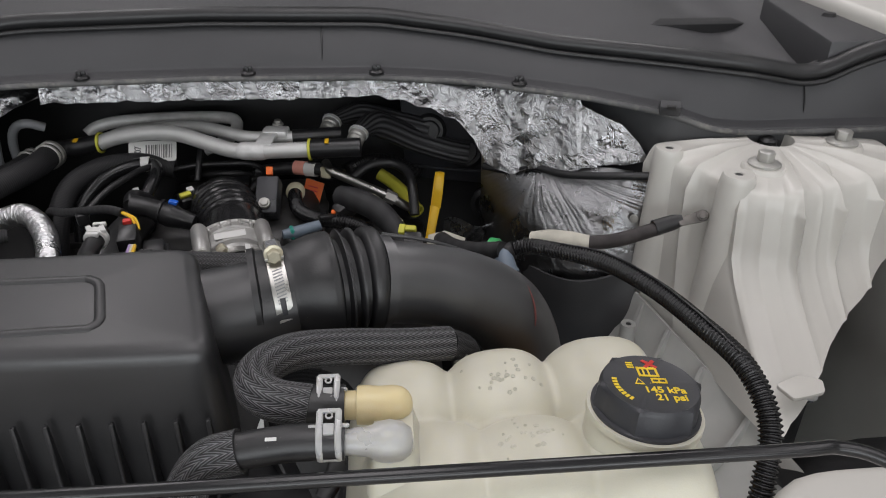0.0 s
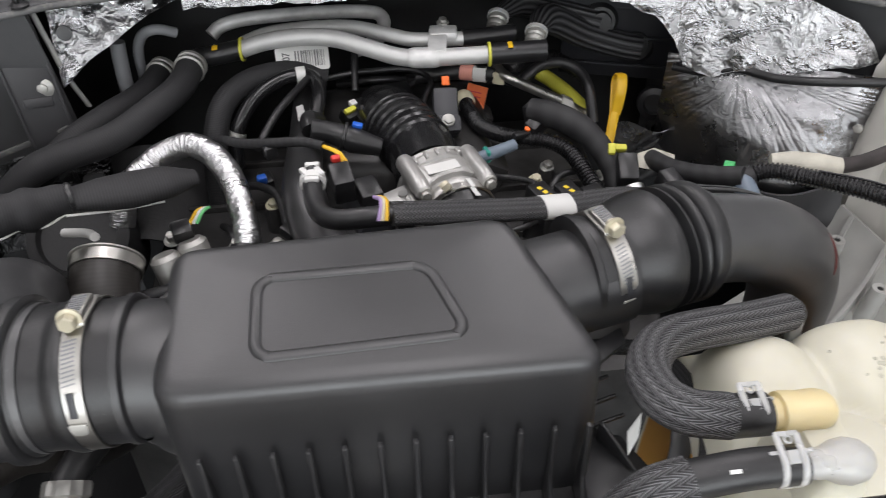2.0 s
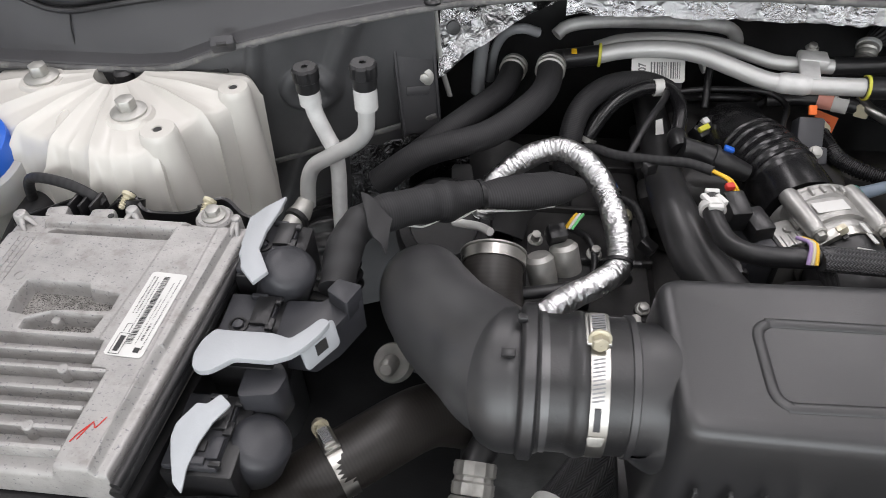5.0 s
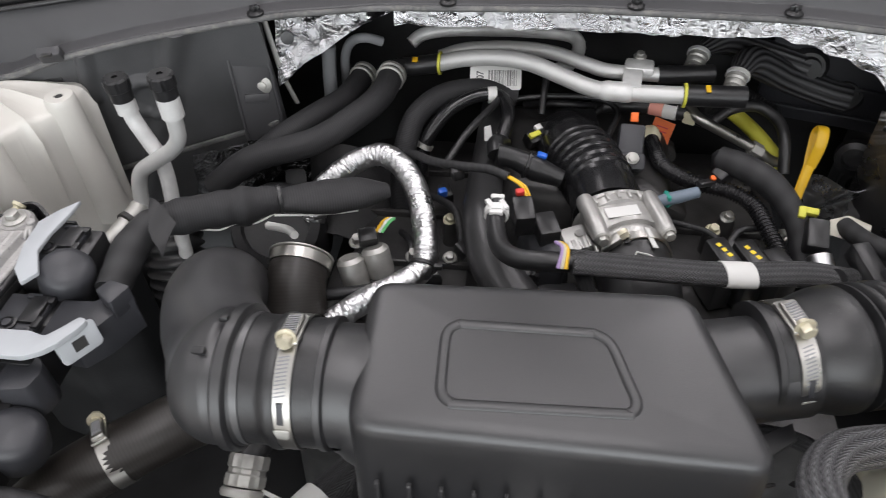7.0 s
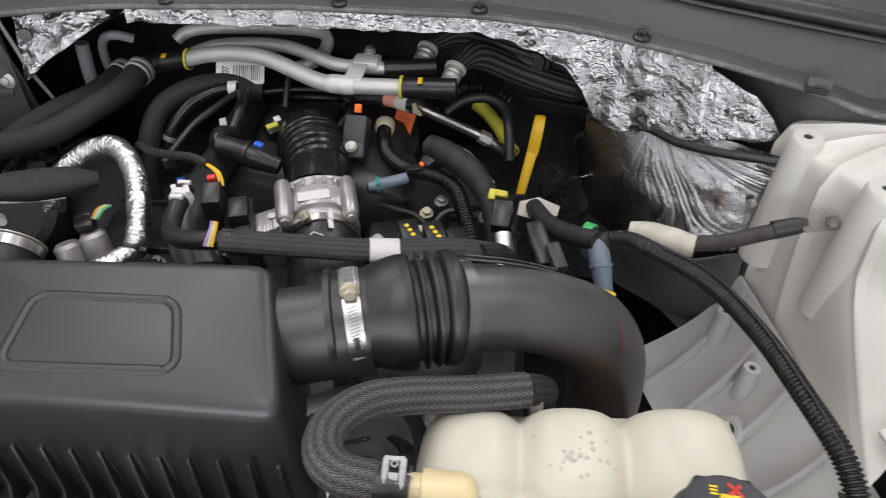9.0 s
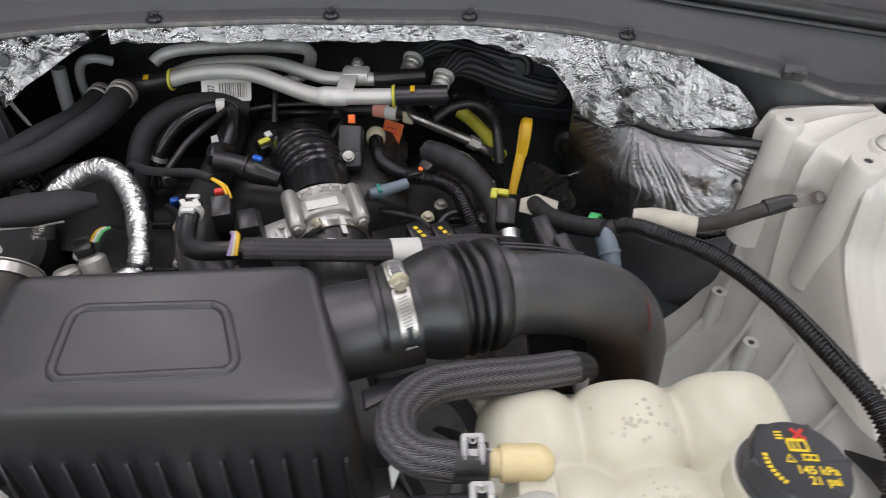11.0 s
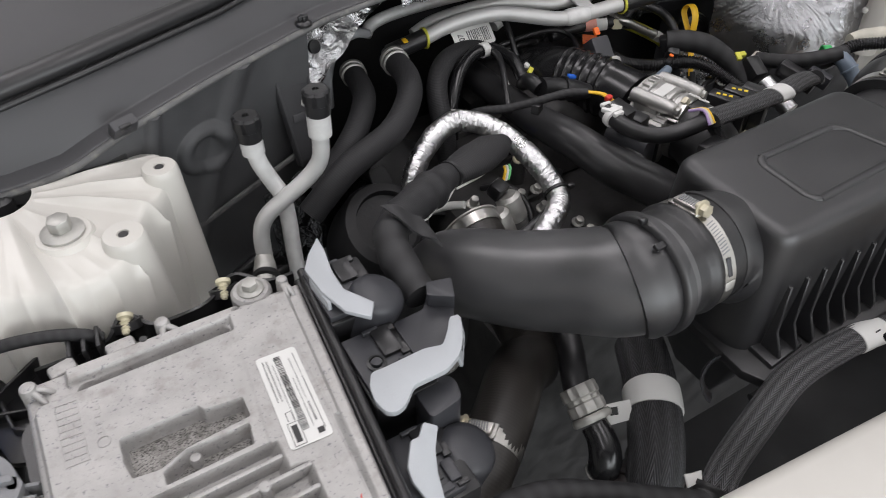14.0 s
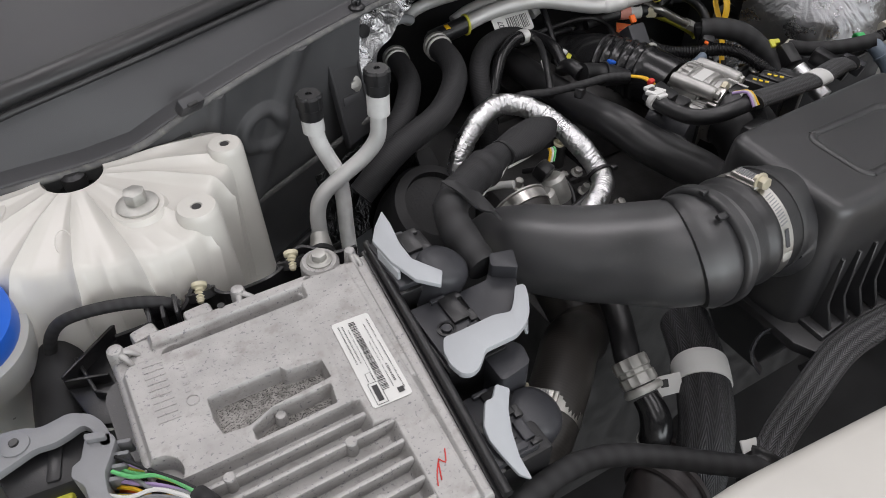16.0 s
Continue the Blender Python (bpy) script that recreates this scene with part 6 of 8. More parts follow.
# sensors on the manifold
nudge()
t = thing("map_sensor", (0.062, 1.12, 1.03), "grey and black sensor bolted upright on the manifold", "sensor")
block("sensor_body", (0.026, 0.050, 0.024), pose(0.064, 1.136, 1.060, 44, 0, -4), CONN_GREY, t, "", 0.003)
block("sensor_base", (0.027, 0.018, 0.012), pose(0.064, 1.114, 1.060, 40), CONN_GREY, t, "", 0.003)
hexbolt("sensor_bolt", (0.064, 1.110, 1.0675), (0, -0.6, 0.8), 0.0052, ZINC, "small bright steel sensor bolt", 1.3, 0.6)
block("orange_lock", (0.008, 0.010, 0.004), pose(0.066, 1.154, 1.088, 44), ORANGE, t, "orange lock", 0.001)
t = thing("sensor_plug", (-0.036, 1.155, 1.045), "black sensor plug with yellow-green lock and white cap", "connector")
block("plug_body", (0.022, 0.016, 0.016), pose(-0.036, 1.158, 1.052, 25, 0, 40), CONN, t, "", 0.003)
block("lock", (0.014, 0.006, 0.005), pose(-0.036, 1.152, 1.0615, 25, 0, 40), LEMON, t, "yellow-green lock", 0.001)
block("plug_cap", (0.008, 0.007, 0.005), pose(-0.033, 1.164, 1.0625, 25, 0, 40), WHITE_PLASTIC, t, "white cap", 0.001)
t = thing("vacuum_connector", (0.10, 1.07, 1.04), "teal and blue-grey vacuum connector", "connector")
tube("connector_body", [(0.088, 1.066, 1.050), (0.100, 1.070, 1.050), (0.118, 1.076, 1.052), (0.128, 1.080, 1.053)], [0.005, 0.0068, 0.0062, 0.0058], BLUEGREY, t, "", seg=20)
block("teal_clip", (0.006, 0.014, 0.014), pose(0.098, 1.070, 1.050, 0, 0, 15), TEAL, t, "teal locking clip", 0.003)

# pink-labelled hose and silver line
t = thing("labelled_hose", (0.12, 1.19, 1.05), "black hose with pink and white tape label", "hose")
tube("hose", [(0.040, 1.212, 1.062), (0.080, 1.206, 1.068), (0.118, 1.192, 1.072), (0.150, 1.18, 1.068)], 0.0078, RUBBER, t, "", seg=18)
for px, mt in ((0.096, PINK), (0.110, LABEL)):
    ring("tape_band", 0.0082, 0.0006, 0.015, aim((px, 1.2005 - (px - 0.096) * 0.4, 1.0705), (1, -0.4, 0.06)), mt, t, "printed tape band")
block("clip", (0.014, 0.012, 0.014), pose(0.130, 1.185, 1.071, 0, 0, -25), CREAM, t, "pale clip", 0.002)
t = thing("metal_line", (0.18, 1.17, 1.02), "bright bent metal line with crimped fittings", "metal line")
tube("line", [(0.128, 1.196, 1.078), (0.134, 1.180, 1.076), (0.146, 1.176, 1.070), (0.180, 1.180, 1.050), (0.208, 1.180, 1.035), (0.226, 1.181, 1.022), (0.240, 1.186, 1.015)], 0.0056, STEEL, t, "", seg=16)
tube("nut", [(0.200, 1.180, 1.0395), (0.212, 1.180, 1.0325)], 0.0080, ZINC, t, "", seg=6)
t = thing("yellow_sleeve", (0.22, 1.22, 1.01), "lemon yellow sleeve over a bent line", "sleeve")
tube("sleeve", [(0.192, 1.256, 1.034), (0.206, 1.246, 1.028), (0.222, 1.224, 1.022), (0.234, 1.200, 1.016), (0.238, 1.190, 1.012)], 0.0085, LEMON, t, "", seg=18)
ring("end_lip", 0.0085, 0.0018, 0.004, aim((0.2385, 1.188, 1.012), (0.3, -0.9, -0.25)), LEMON, t)
t = thing("bypass_hose", (0.20, 1.26, 1.02), "black corrugated bypass hose", "hose")
tube("hose", [(0.150, 1.235, 1.050), (0.180, 1.262, 1.052), (0.215, 1.270, 1.044), (0.245, 1.255, 1.03)], 0.0080, RUBBER, t, "", seg=16, step=0.0008, prof=lambda s, total: 0.0009 * math.sin(s * 1700))
t = thing("orange_tag", (0.104, 1.20, 1.03), "bright orange printed tag on a connector", "tag")
lm = pose(0.1075, 1.207, 1.036, 58, 8, -10)
slab("tag_sheet", [(-0.013, -0.013), (0.011, -0.015), (0.013, 0.011), (-0.011, 0.014)], 0, 0.0008, lm, ORANGE, t, "", 0)
for k in range(3):
    slab("print_bar", [(-0.007, -0.006 + 0.005 * k), (0.006, -0.007 + 0.005 * k), (0.006, -0.0055 + 0.005 * k), (-0.007, -0.0045 + 0.005 * k)], 0.0007, 0.0010, lm, RED, t, "", 0)

# corrugated branch with its yellow collar
t = thing("corrugated_loom", (0.16, 1.08, 1.00), "black corrugated wire loom with a yellow collar", "wire loom", "corrugated looms")
tube("loom", [(0.090, 1.176, 1.050), (0.092, 1.155, 1.050), (0.100, 1.128, 1.047), (0.125, 1.100, 1.050), (0.160, 1.085, 1.052), (0.180, 1.068, 1.050), (0.190, 1.042, 1.044), (0.200, 1.012, 1.034), (0.208, 0.985, 1.02)], 0.0076, GLOSSBLACK, t, "", seg=22, step=0.0005, prof=lambda s, total: 0.0010 * math.sin(s * 1750) if s > 0.035 else 0.0010, angle=85)
lathe("collar", [(0.004, 0), (0.0115, 0), (0.0115, 0.010), (0.0085, 0.016), (0.004, 0.016)], aim((0.0895, 1.182, 1.048), (0.05, -0.9, 0.15)), CREAM, t, "dull yellow collar", 20)

# taped branch with the dipstick's neighbours
t = thing("taped_branch", (0.20, 1.06, 1.00), "matt black taped wire branch ending in a connector", "wire loom")
tube("branch", [(0.150, 1.112, 1.072), (0.168, 1.098, 1.074), (0.190, 1.082, 1.070), (0.208, 1.066, 1.058), (0.220, 1.045, 1.042), (0.224, 1.02, 1.02)], [0.0125, 0.0135, 0.0135, 0.0125, 0.011, 0.010], TAPE, t, "", seg=22)
block("collar", (0.020, 0.016, 0.020), pose(0.154, 1.112, 1.068, 0, -15, -40), CONN, t, "", 0.003)
tube("cream_strap", [(0.186, 1.095, 1.082), (0.198, 1.086, 1.078), (0.208, 1.076, 1.070), (0.220, 1.068, 1.060)], 0.0022, CREAM, t, "cream strap", seg=8, flat=0.5)
t = thing("sensor_connector", (0.228, 1.04, 1.02), "black sensor connector with a yellow lock", "connector")
block("shell", (0.020, 0.030, 0.022), pose(0.230, 1.030, 1.048, 25, 0, -8), CONN, t, "", 0.003)
block("yellow_lock", (0.018, 0.007, 0.008), pose(0.226, 1.054, 1.058, 25, 0, -12), LEMON, t, "yellow lock", 0.0015)
block("yellow_lock", (0.007, 0.012, 0.006), pose(0.219, 1.050, 1.060, 25, 0, -12), LEMON, t, "yellow lock", 0.0015)
tube("pigtail", [(0.232, 1.012, 1.040), (0.234, 0.990, 1.030), (0.236, 0.965, 1.02)], 0.0110, FOIL_WRAP, t, "foil-wrapped pigtail", seg=18)
t = thing("paper_tag", (0.268, 1.05, 1.03), "folded white paper tag tied to the wiring", "tag")
slab("tag_sheet", [(-0.024, -0.006), (-0.006, -0.012), (0.018, -0.008), (0.022, 0.002), (0.000, 0.012), (-0.020, 0.008)], 0, 0.0007, pose(0.268, 1.050, 1.044, 35, 6, 12), FOAM, t, "", 0)
slab("print_block", [(-0.010, -0.003), (0.004, -0.004), (0.004, 0.003), (-0.010, 0.004)], 0.0007, 0.0010, pose(0.268, 1.050, 1.044, 35, 6, 12), MID_GREY, t, "", 0)
t = thing("dipstick", (0.256, 1.15, 0.95), "yellow plastic oil dipstick with a loop handle", "dipstick")
tube("stem", [(0.250, 1.138, 0.980), (0.256, 1.152, 1.004), (0.262, 1.166, 1.028)], [0.0050, 0.0056, 0.0062], YELLOW, t, "flat strap stem", seg=14, flat=0.40, up=(0.1, -0.7, 0.7))
lo = [(0.2625, 1.165, 1.026), (0.2645, 1.1665, 1.038), (0.2662, 1.1690, 1.050), (0.2678, 1.1750, 1.0605), (0.2690, 1.1835, 1.0650), (0.2695, 1.1915, 1.0610), (0.2682, 1.1935, 1.0520), (0.2660, 1.1850, 1.0420), (0.2632, 1.1730, 1.0310), (0.2622, 1.1670, 1.0260)]
tube("handle_loop", lo, 0.0060, YELLOW, t, "folded strap loop", seg=14, step=0.002, flat=0.26, up=(0, -0.7, 0.7))
t = thing("dipstick_tube", (0.25, 1.135, 0.93), "short dark dipstick guide tube", "tube")
tube("tube_wall", [(0.253, 1.142, 0.984), (0.246, 1.125, 0.955), (0.24, 1.11, 0.93)], 0.0062, DARK, t, "", seg=14)
t = thing("exhaust_shield", (0.30, 1.16, 0.95), "rusty wrinkled metal exhaust shield deep in the bay", "heat shield")
sheet("plate", lambda u, v: (0.275 + 0.075 * u, 1.185 - 0.03 * u + 0.008 * math.sin(u * 9 + v * 7), 1.00 - 0.07 * v), 20, 20, FOIL_DARK, t, thick=0.001)

# main flat harness across the engine
t = thing("flat_harness", (0.10, 0.92, 1.07), "flat black mesh-sleeved wiring harness with a white band", "wiring harness")
tube("harness", [(-0.004, 0.904, 1.1205), (0.056, 0.9126, 1.1098), (0.123, 0.9228, 1.099), (0.1875, 0.9379, 1.0907), (0.225, 0.945, 1.080)], 0.0125, MESH_SLEEVE, t, "fine mesh sleeve", seg=24, flat=0.55)
tube("band", [(0.117, 0.9218, 1.0998), (0.142, 0.9262, 1.0963)], 0.0132, LABEL, t, "white cloth tape band", seg=24, flat=0.6)
for px in (0.122, 0.138):
    lathe("band_dot", [(0.0002, 0), (0.0010, 0), (0.0010, 0.0004), (0.0002, 0.0004)], aim((px, 0.9195 + (px - 0.122) * 0.15, 1.1055 - (px - 0.122) * 0.18), (0, -0.5, 0.85)), INK, t, "", 8)
tube("tail", [(0.212, 0.937, 1.087), (0.228, 0.948, 1.078), (0.238, 0.965, 1.055)], [0.009, 0.009, 0.008], BRAID_DARK, t, "", seg=18)
tube("drop", [(0.004, 0.907, 1.112), (0.012, 0.896, 1.095), (0.020, 0.885, 1.06)], 0.0065, BRAID_DARK, t, "", seg=14)
for k, mt in enumerate((LILAC, CREAM, YELLOW)):
    tube("bare_wire", [(-0.016 + 0.002 * k, 0.921, 1.124), (-0.011 + 0.002 * k, 0.908, 1.130), (-0.014 + 0.003 * k, 0.894, 1.122)], 0.0016, mt, t, "bare coloured wire", seg=8)
block("plug", (0.030, 0.020, 0.018), pose(-0.012, 0.884, 1.098, 0, 0, 10), CONN, t, "", 0.003)

# connectors behind the right duct
t = thing("harness_plugs", (0.28, 0.97, 1.03), "black taped wiring with a pair of plugs", "connector")
tube("loom", [(0.262, 1.052, 1.044), (0.275, 1.020, 1.052), (0.295, 0.995, 1.062), (0.318, 0.975, 1.073)], 0.0095, TAPE, t, "", seg=18)
block("plug", (0.018, 0.050, 0.020), pose(0.268, 0.992, 1.046, 12, 0, 18), CONN, t, "", 0.003)
block("plug", (0.014, 0.030, 0.018), pose(0.282, 0.972, 1.050, 12, 0, 18), CONN_GREY, t, "", 0.003)
t = thing("purge_valve", (0.312, 0.95, 1.04), "slate connector with green and yellow clips", "connector")
tube("valve_body", [(0.317, 0.985, 1.066), (0.319, 0.974, 1.066), (0.322, 0.962, 1.058), (0.325, 0.950, 1.046), (0.327, 0.944, 1.036)], [0.0075, 0.0095, 0.0100, 0.0085, 0.0085], BLUEGREY, t, "slate elbow body", seg=22)
ring("valve_rib", 0.0098, 0.0012, 0.003, aim((0.3225, 0.960, 1.0565), (0.15, -0.7, -0.6)), BLUEGREY, t)
ring("green_clip", 0.0088, 0.0020, 0.010, aim((0.312, 0.992, 1.066), (0.8, -0.5, 0.1)), GREEN, t, "bright green clip")
block("yellow_clip", (0.016, 0.010, 0.010), pose(0.328, 0.938, 1.040, 35, 0, -20), YELLOW, t, "yellow clip", 0.002)

# corrugated loom and ground cable over to the strut tower
t = thing("corrugated_loom", (0.45, 0.88, 0.95), "long black corrugated loom curving over to the fender", "wire loom", "corrugated looms")
tube("loom", [(0.3156, 0.9800, 1.064), (0.340, 0.978, 1.075), (0.3626, 0.9577, 1.0826), (0.4001, 0.9091, 1.0961), (0.424, 0.8503, 1.1063), (0.4402, 0.7912, 1.1116), (0.4526, 0.74, 1.1117), (0.4566, 0.7034, 1.0932), (0.4463, 0.6774, 1.0624), (0.44, 0.665, 1.03)], 0.0072, GLOSSBLACK, t, "", seg=28, step=0.0005, prof=lambda s, total: 0.0010 * math.sin(s * 1800), angle=85)
tube("end_tape", [(0.3130, 0.9802, 1.0625), (0.3200, 0.9800, 1.0665), (0.3300, 0.9792, 1.0712)], 0.0088, TAPE, t, "taped loom end", seg=20)
tube("slit_lip", [(0.3700, 0.9492, 1.0935), (0.4001, 0.9120, 1.1042), (0.4220, 0.8560, 1.1145), (0.4380, 0.7950, 1.1200), (0.4500, 0.7450, 1.1202)], 0.0011, GLOSSBLACK, t, "slit edge along the loom", seg=8)
t = thing("ground_cable", (0.45, 0.99, 1.06), "dark ground cable with a crimped lug bolted on the tower", "cable")
tube("cable", [(0.395, 0.968, 1.082), (0.430, 0.975, 1.080), (0.465, 0.986, 1.082), (0.496, 0.990, 1.090)], 0.0072, BROWN, t, "", seg=18)
tube("shrink_sleeve", [(0.474, 0.988, 1.085), (0.494, 0.990, 1.090), (0.503, 0.989, 1.093)], [0.0086, 0.0080, 0.0055], RUBBER, t, "heat-shrink sleeve", seg=18)
slab("lug", rounded([(-0.020, -0.0040), (0.006, -0.0065), (0.008, 0.0065), (-0.020, 0.0040)], 0.004, 3), 0, 0.0022, pose(0.516, 0.987, 1.096, 40, -12, 8), BROWN_STEEL, t, "crimped dull steel lug", 0.0006)
hexbolt("lug_bolt", (0.521, 0.986, 1.0985), (-0.3, -0.7, 0.7), 0.0044, BROWN_STEEL, "dull steel bolt holding the cable lug", 1.4, 0.6)
tube("foam_sleeve", [(0.348, 0.988, 1.076), (0.365, 0.982, 1.078), (0.385, 0.972, 1.080), (0.402, 0.966, 1.081)], [0.0090, 0.0120, 0.0125, 0.0100], FOAM, t, "off-white foam sleeve", seg=20)

# ---------------------------------------------------------------- small hardware among the engine parts
hexbolt("bracket_bolt", (0.071, 1.221, 1.1205), (0, -0.1, 1), 0.0046, ZINC, "zinc bolt through the heater pipe bracket", 1.5, 0.8)
t = thing("vacuum_line", (0.0, 1.20, 1.06), "thin black vacuum line crossing behind the manifold", "vacuum line")
tube("line", [(-0.060, 1.204, 1.072), (-0.026, 1.206, 1.076), (0.023, 1.207, 1.076), (0.045, 1.200, 1.074), (0.053, 1.184, 1.070), (0.044, 1.158, 1.066), (0.036, 1.132, 1.058)], 0.0032, RUBBER, t, "", seg=10)
tube("stub", [(-0.026, 1.230, 1.098), (-0.028, 1.212, 1.085), (-0.030, 1.190, 1.062)], 0.0040, CONN, t, "", seg=10)
t = thing("manifold_bracket", (0.0, 1.18, 1.03), "black moulded bracket with a pale bolt on the manifold", "bracket")
slab("plate", rounded([(-0.026, 1.196), (0.012, 1.204), (0.026, 1.190), (0.022, 1.166), (-0.012, 1.160), (-0.030, 1.176)], 0.006, 3), 1.040, 1.0525, pose(0, 0, 0), CONN, t, "", 0.003)
for wx, wy, ang in ((-0.012, 1.180, 20), (0.000, 1.172, 80)):
    block("gusset", (0.030, 0.0030, 0.012), pose(wx, wy, 1.056, 0, 0, ang), CONN, t, "", 0.001)
t = thing("thin_hose", (0.20, 1.21, 1.04), "thin black hose arching beside the yellow sleeve", "hose")
tube("hose", [(0.158, 1.204, 1.052), (0.180, 1.215, 1.064), (0.208, 1.222, 1.064), (0.228, 1.208, 1.058), (0.234, 1.184, 1.048), (0.236, 1.16, 1.02)], 0.0062, RUBBER, t, "", seg=14)
t = thing("branch_clamp", (0.15, 1.10, 1.05), "black harness clamp with an orange rivet", "clamp")
block("clamp_body", (0.034, 0.016, 0.022), pose(0.158, 1.104, 1.062, 10, -20, 38), CONN, t, "", 0.004)
block("clamp_tail", (0.030, 0.008, 0.006), pose(0.140, 1.090, 1.058, 0, 10, 30), CONN, t, "", 0.002)
lathe("orange_rivet", [(0.0003, 0), (0.0032, 0), (0.0026, 0.0016), (0.0003, 0.002)], aim((0.143, 1.092, 1.0625), (0, -0.4, 1)), ORANGE, t, "", 14)
for bx, by, bz, mt, lab_ in ((0.164, 1.079, 1.026, ZINC, "bright bolt beside the ignition coils"), (0.149, 1.065, 1.020, CREAM, "yellow-zinc bolt beside the ignition coils"), (-0.118, 1.054, 1.022, CREAM, "yellow-zinc bolt deep beside the charge pipe"), (0.212, 1.058, 1.024, ZINC, "bright bolt beside the ignition coils"), (0.146, 1.036, 1.020, CREAM, "yellow-zinc bolt beside the ignition coils"), (-0.115, 1.02, 1.000, ZINC, "bright bolt below the wire loom"), (0.100, 1.03, 1.010, ZINC, "bright bolt below the throttle"), (0.118, 0.965, 1.000, ZINC, "bright bolt below the harness"), (0.175, 0.975, 1.000, CREAM, "yellow-zinc bolt below the harness"), (-0.105, 0.955, 0.995, ZINC, "bright stud beside the charge pipe")):
    hexbolt("engine_bolt", (bx, by, bz - 0.004), (0.1, -0.25, 1), 0.0050, mt, lab_, 1.5, 1.0, group="engine bolts")
    lathe("bolt_post", [(0.0005, -0.09), (0.011, -0.09), (0.0085, -0.006), (0.0075, 0), (0.0005, 0)], pose(bx, by, bz - 0.004), ENGINE, eng, "", 16)
t = thing("blue_connector", (-0.13, 1.09, 1.01), "small blue sensor cap deep beside the charge pipe", "connector")
block("cap", (0.010, 0.008, 0.010), pose(-0.130, 1.088, 1.026, 10, 0, 20), BLUE, t, "", 0.002)
block("body", (0.014, 0.020, 0.016), pose(-0.128, 1.098, 1.016, 10, 0, 20), CONN, t, "", 0.003)
for k, pts in enumerate((
    [(0.10, 1.060, 1.030), (0.118, 1.048, 1.036), (0.140, 1.046, 1.030), (0.158, 1.030, 1.024)],
    [(0.205, 1.075, 1.020), (0.190, 1.056, 1.032), (0.168, 1.050, 1.030), (0.150, 1.020, 1.016)],
    [(-0.145, 1.10, 1.010), (-0.128, 1.070, 1.030), (-0.110, 1.045, 1.036), (-0.100, 1.010, 1.020)],
    [(0.085, 0.985, 1.020), (0.105, 0.975, 1.030), (0.130, 0.985, 1.028), (0.150, 1.000, 1.024)],
    [(0.03, 1.215, 1.050), (0.060, 1.228, 1.060), (0.095, 1.232, 1.056), (0.125, 1.222, 1.050)],
    [(-0.05, 1.235, 1.045), (-0.02, 1.222, 1.056), (0.010, 1.222, 1.056), (0.035, 1.235, 1.046)],
    [(0.255, 1.12, 1.000), (0.240, 1.095, 1.018), (0.235, 1.07, 1.020), (0.245, 1.04, 1.010)],
    [(-0.17, 1.05, 1.000), (-0.155, 1.02, 1.016), (-0.150, 0.99, 1.010), (-0.16, 0.96, 0.99)],
)):
    t = thing("engine_wire", pts[0], "thin black taped wire among the engine parts", "wire", "engine wires")
    tube("wire", pts, 0.0030 + 0.0006 * (k % 3), RUBBER if k % 2 else TAPE, t, "", seg=10)
    block("wire_plug", (0.012, 0.016, 0.012), pose(*pts[-1], 15, 0, 25 * k), CONN, t, "small black plug", 0.002)

# ---------------------------------------------------------------- foil hose and harness boot
t = thing("foil_hose", (-0.16, 1.0, 1.00), "silver foil-wrapped hose in a tall loop", "hose")
tube("foil_wrap", [(-0.262, 1.045, 1.015), (-0.2516, 1.0591, 1.0482), (-0.2158, 1.0776, 1.0707), (-0.1839, 1.0772, 1.0799), (-0.1546, 1.0496, 1.0734), (-0.1374, 1.0088, 1.0574), (-0.1323, 0.9695, 1.0392), (-0.1475, 0.9442, 1.0387), (-0.1782, 0.9253, 1.0327), (-0.21, 0.905, 1.02)], 0.0120, FOIL_WRAP, t, "crinkled foil wrap", seg=36, step=0.0007)
wrap = bpy.data.objects["foil_wrap"].data
normals = [v.normal.copy() for v in wrap.vertices]
moved = []
for k, (v, n) in enumerate(zip(wrap.vertices, normals)):
    a, s = 2 * math.pi * (k % 36) / 36, (k // 36) * 0.0007
    fold = noise.noise((s * 300 + 0.6 * math.sin(a), 1.5 * math.cos(a), 1.5 * math.sin(a)))
    crease = noise.noise((s * 520, 3.2 * math.cos(a + s * 90), 3.2 * math.sin(a + s * 90)))
    moved += list(v.co + n * (0.0014 * abs(fold) + 0.0009 * abs(crease) + 0.0010 * noise.noise(v.co * 70)))
wrap.vertices.foreach_set("co", moved)
wrap.update()
wrap.set_sharp_from_angle(angle=radians(20))
ring("cable_tie", 0.0126, 0.0014, 0.004, aim((-0.1335, 0.966, 1.0385), (0.1, 0.9, 0.3)), CONN, t, "black cable tie")
block("tie_head", (0.008, 0.005, 0.005), pose(-0.118, 0.962, 1.043), CONN, t, "", 0.001)
t = thing("harness_boot", (-0.30, 0.95, 1.05), "soft matt black taped harness boot with a flap", "wiring harness")
tube("boot_tip", [(-0.262, 0.971, 1.105), (-0.240, 0.981, 1.101), (-0.2208, 0.9897, 1.0972), (-0.193, 1.003, 1.093), (-0.1706, 1.014, 1.0884)], [0.0130, 0.0185, 0.0210, 0.0190, 0.0090], CLOTH, t, "flattened boot end", seg=24, flat=0.60)
tube("boot_seam", [(-0.262, 0.957, 1.100), (-0.225, 0.973, 1.090), (-0.195, 0.989, 1.083)], 0.0012, LABEL, t, "pale seam thread", seg=6)
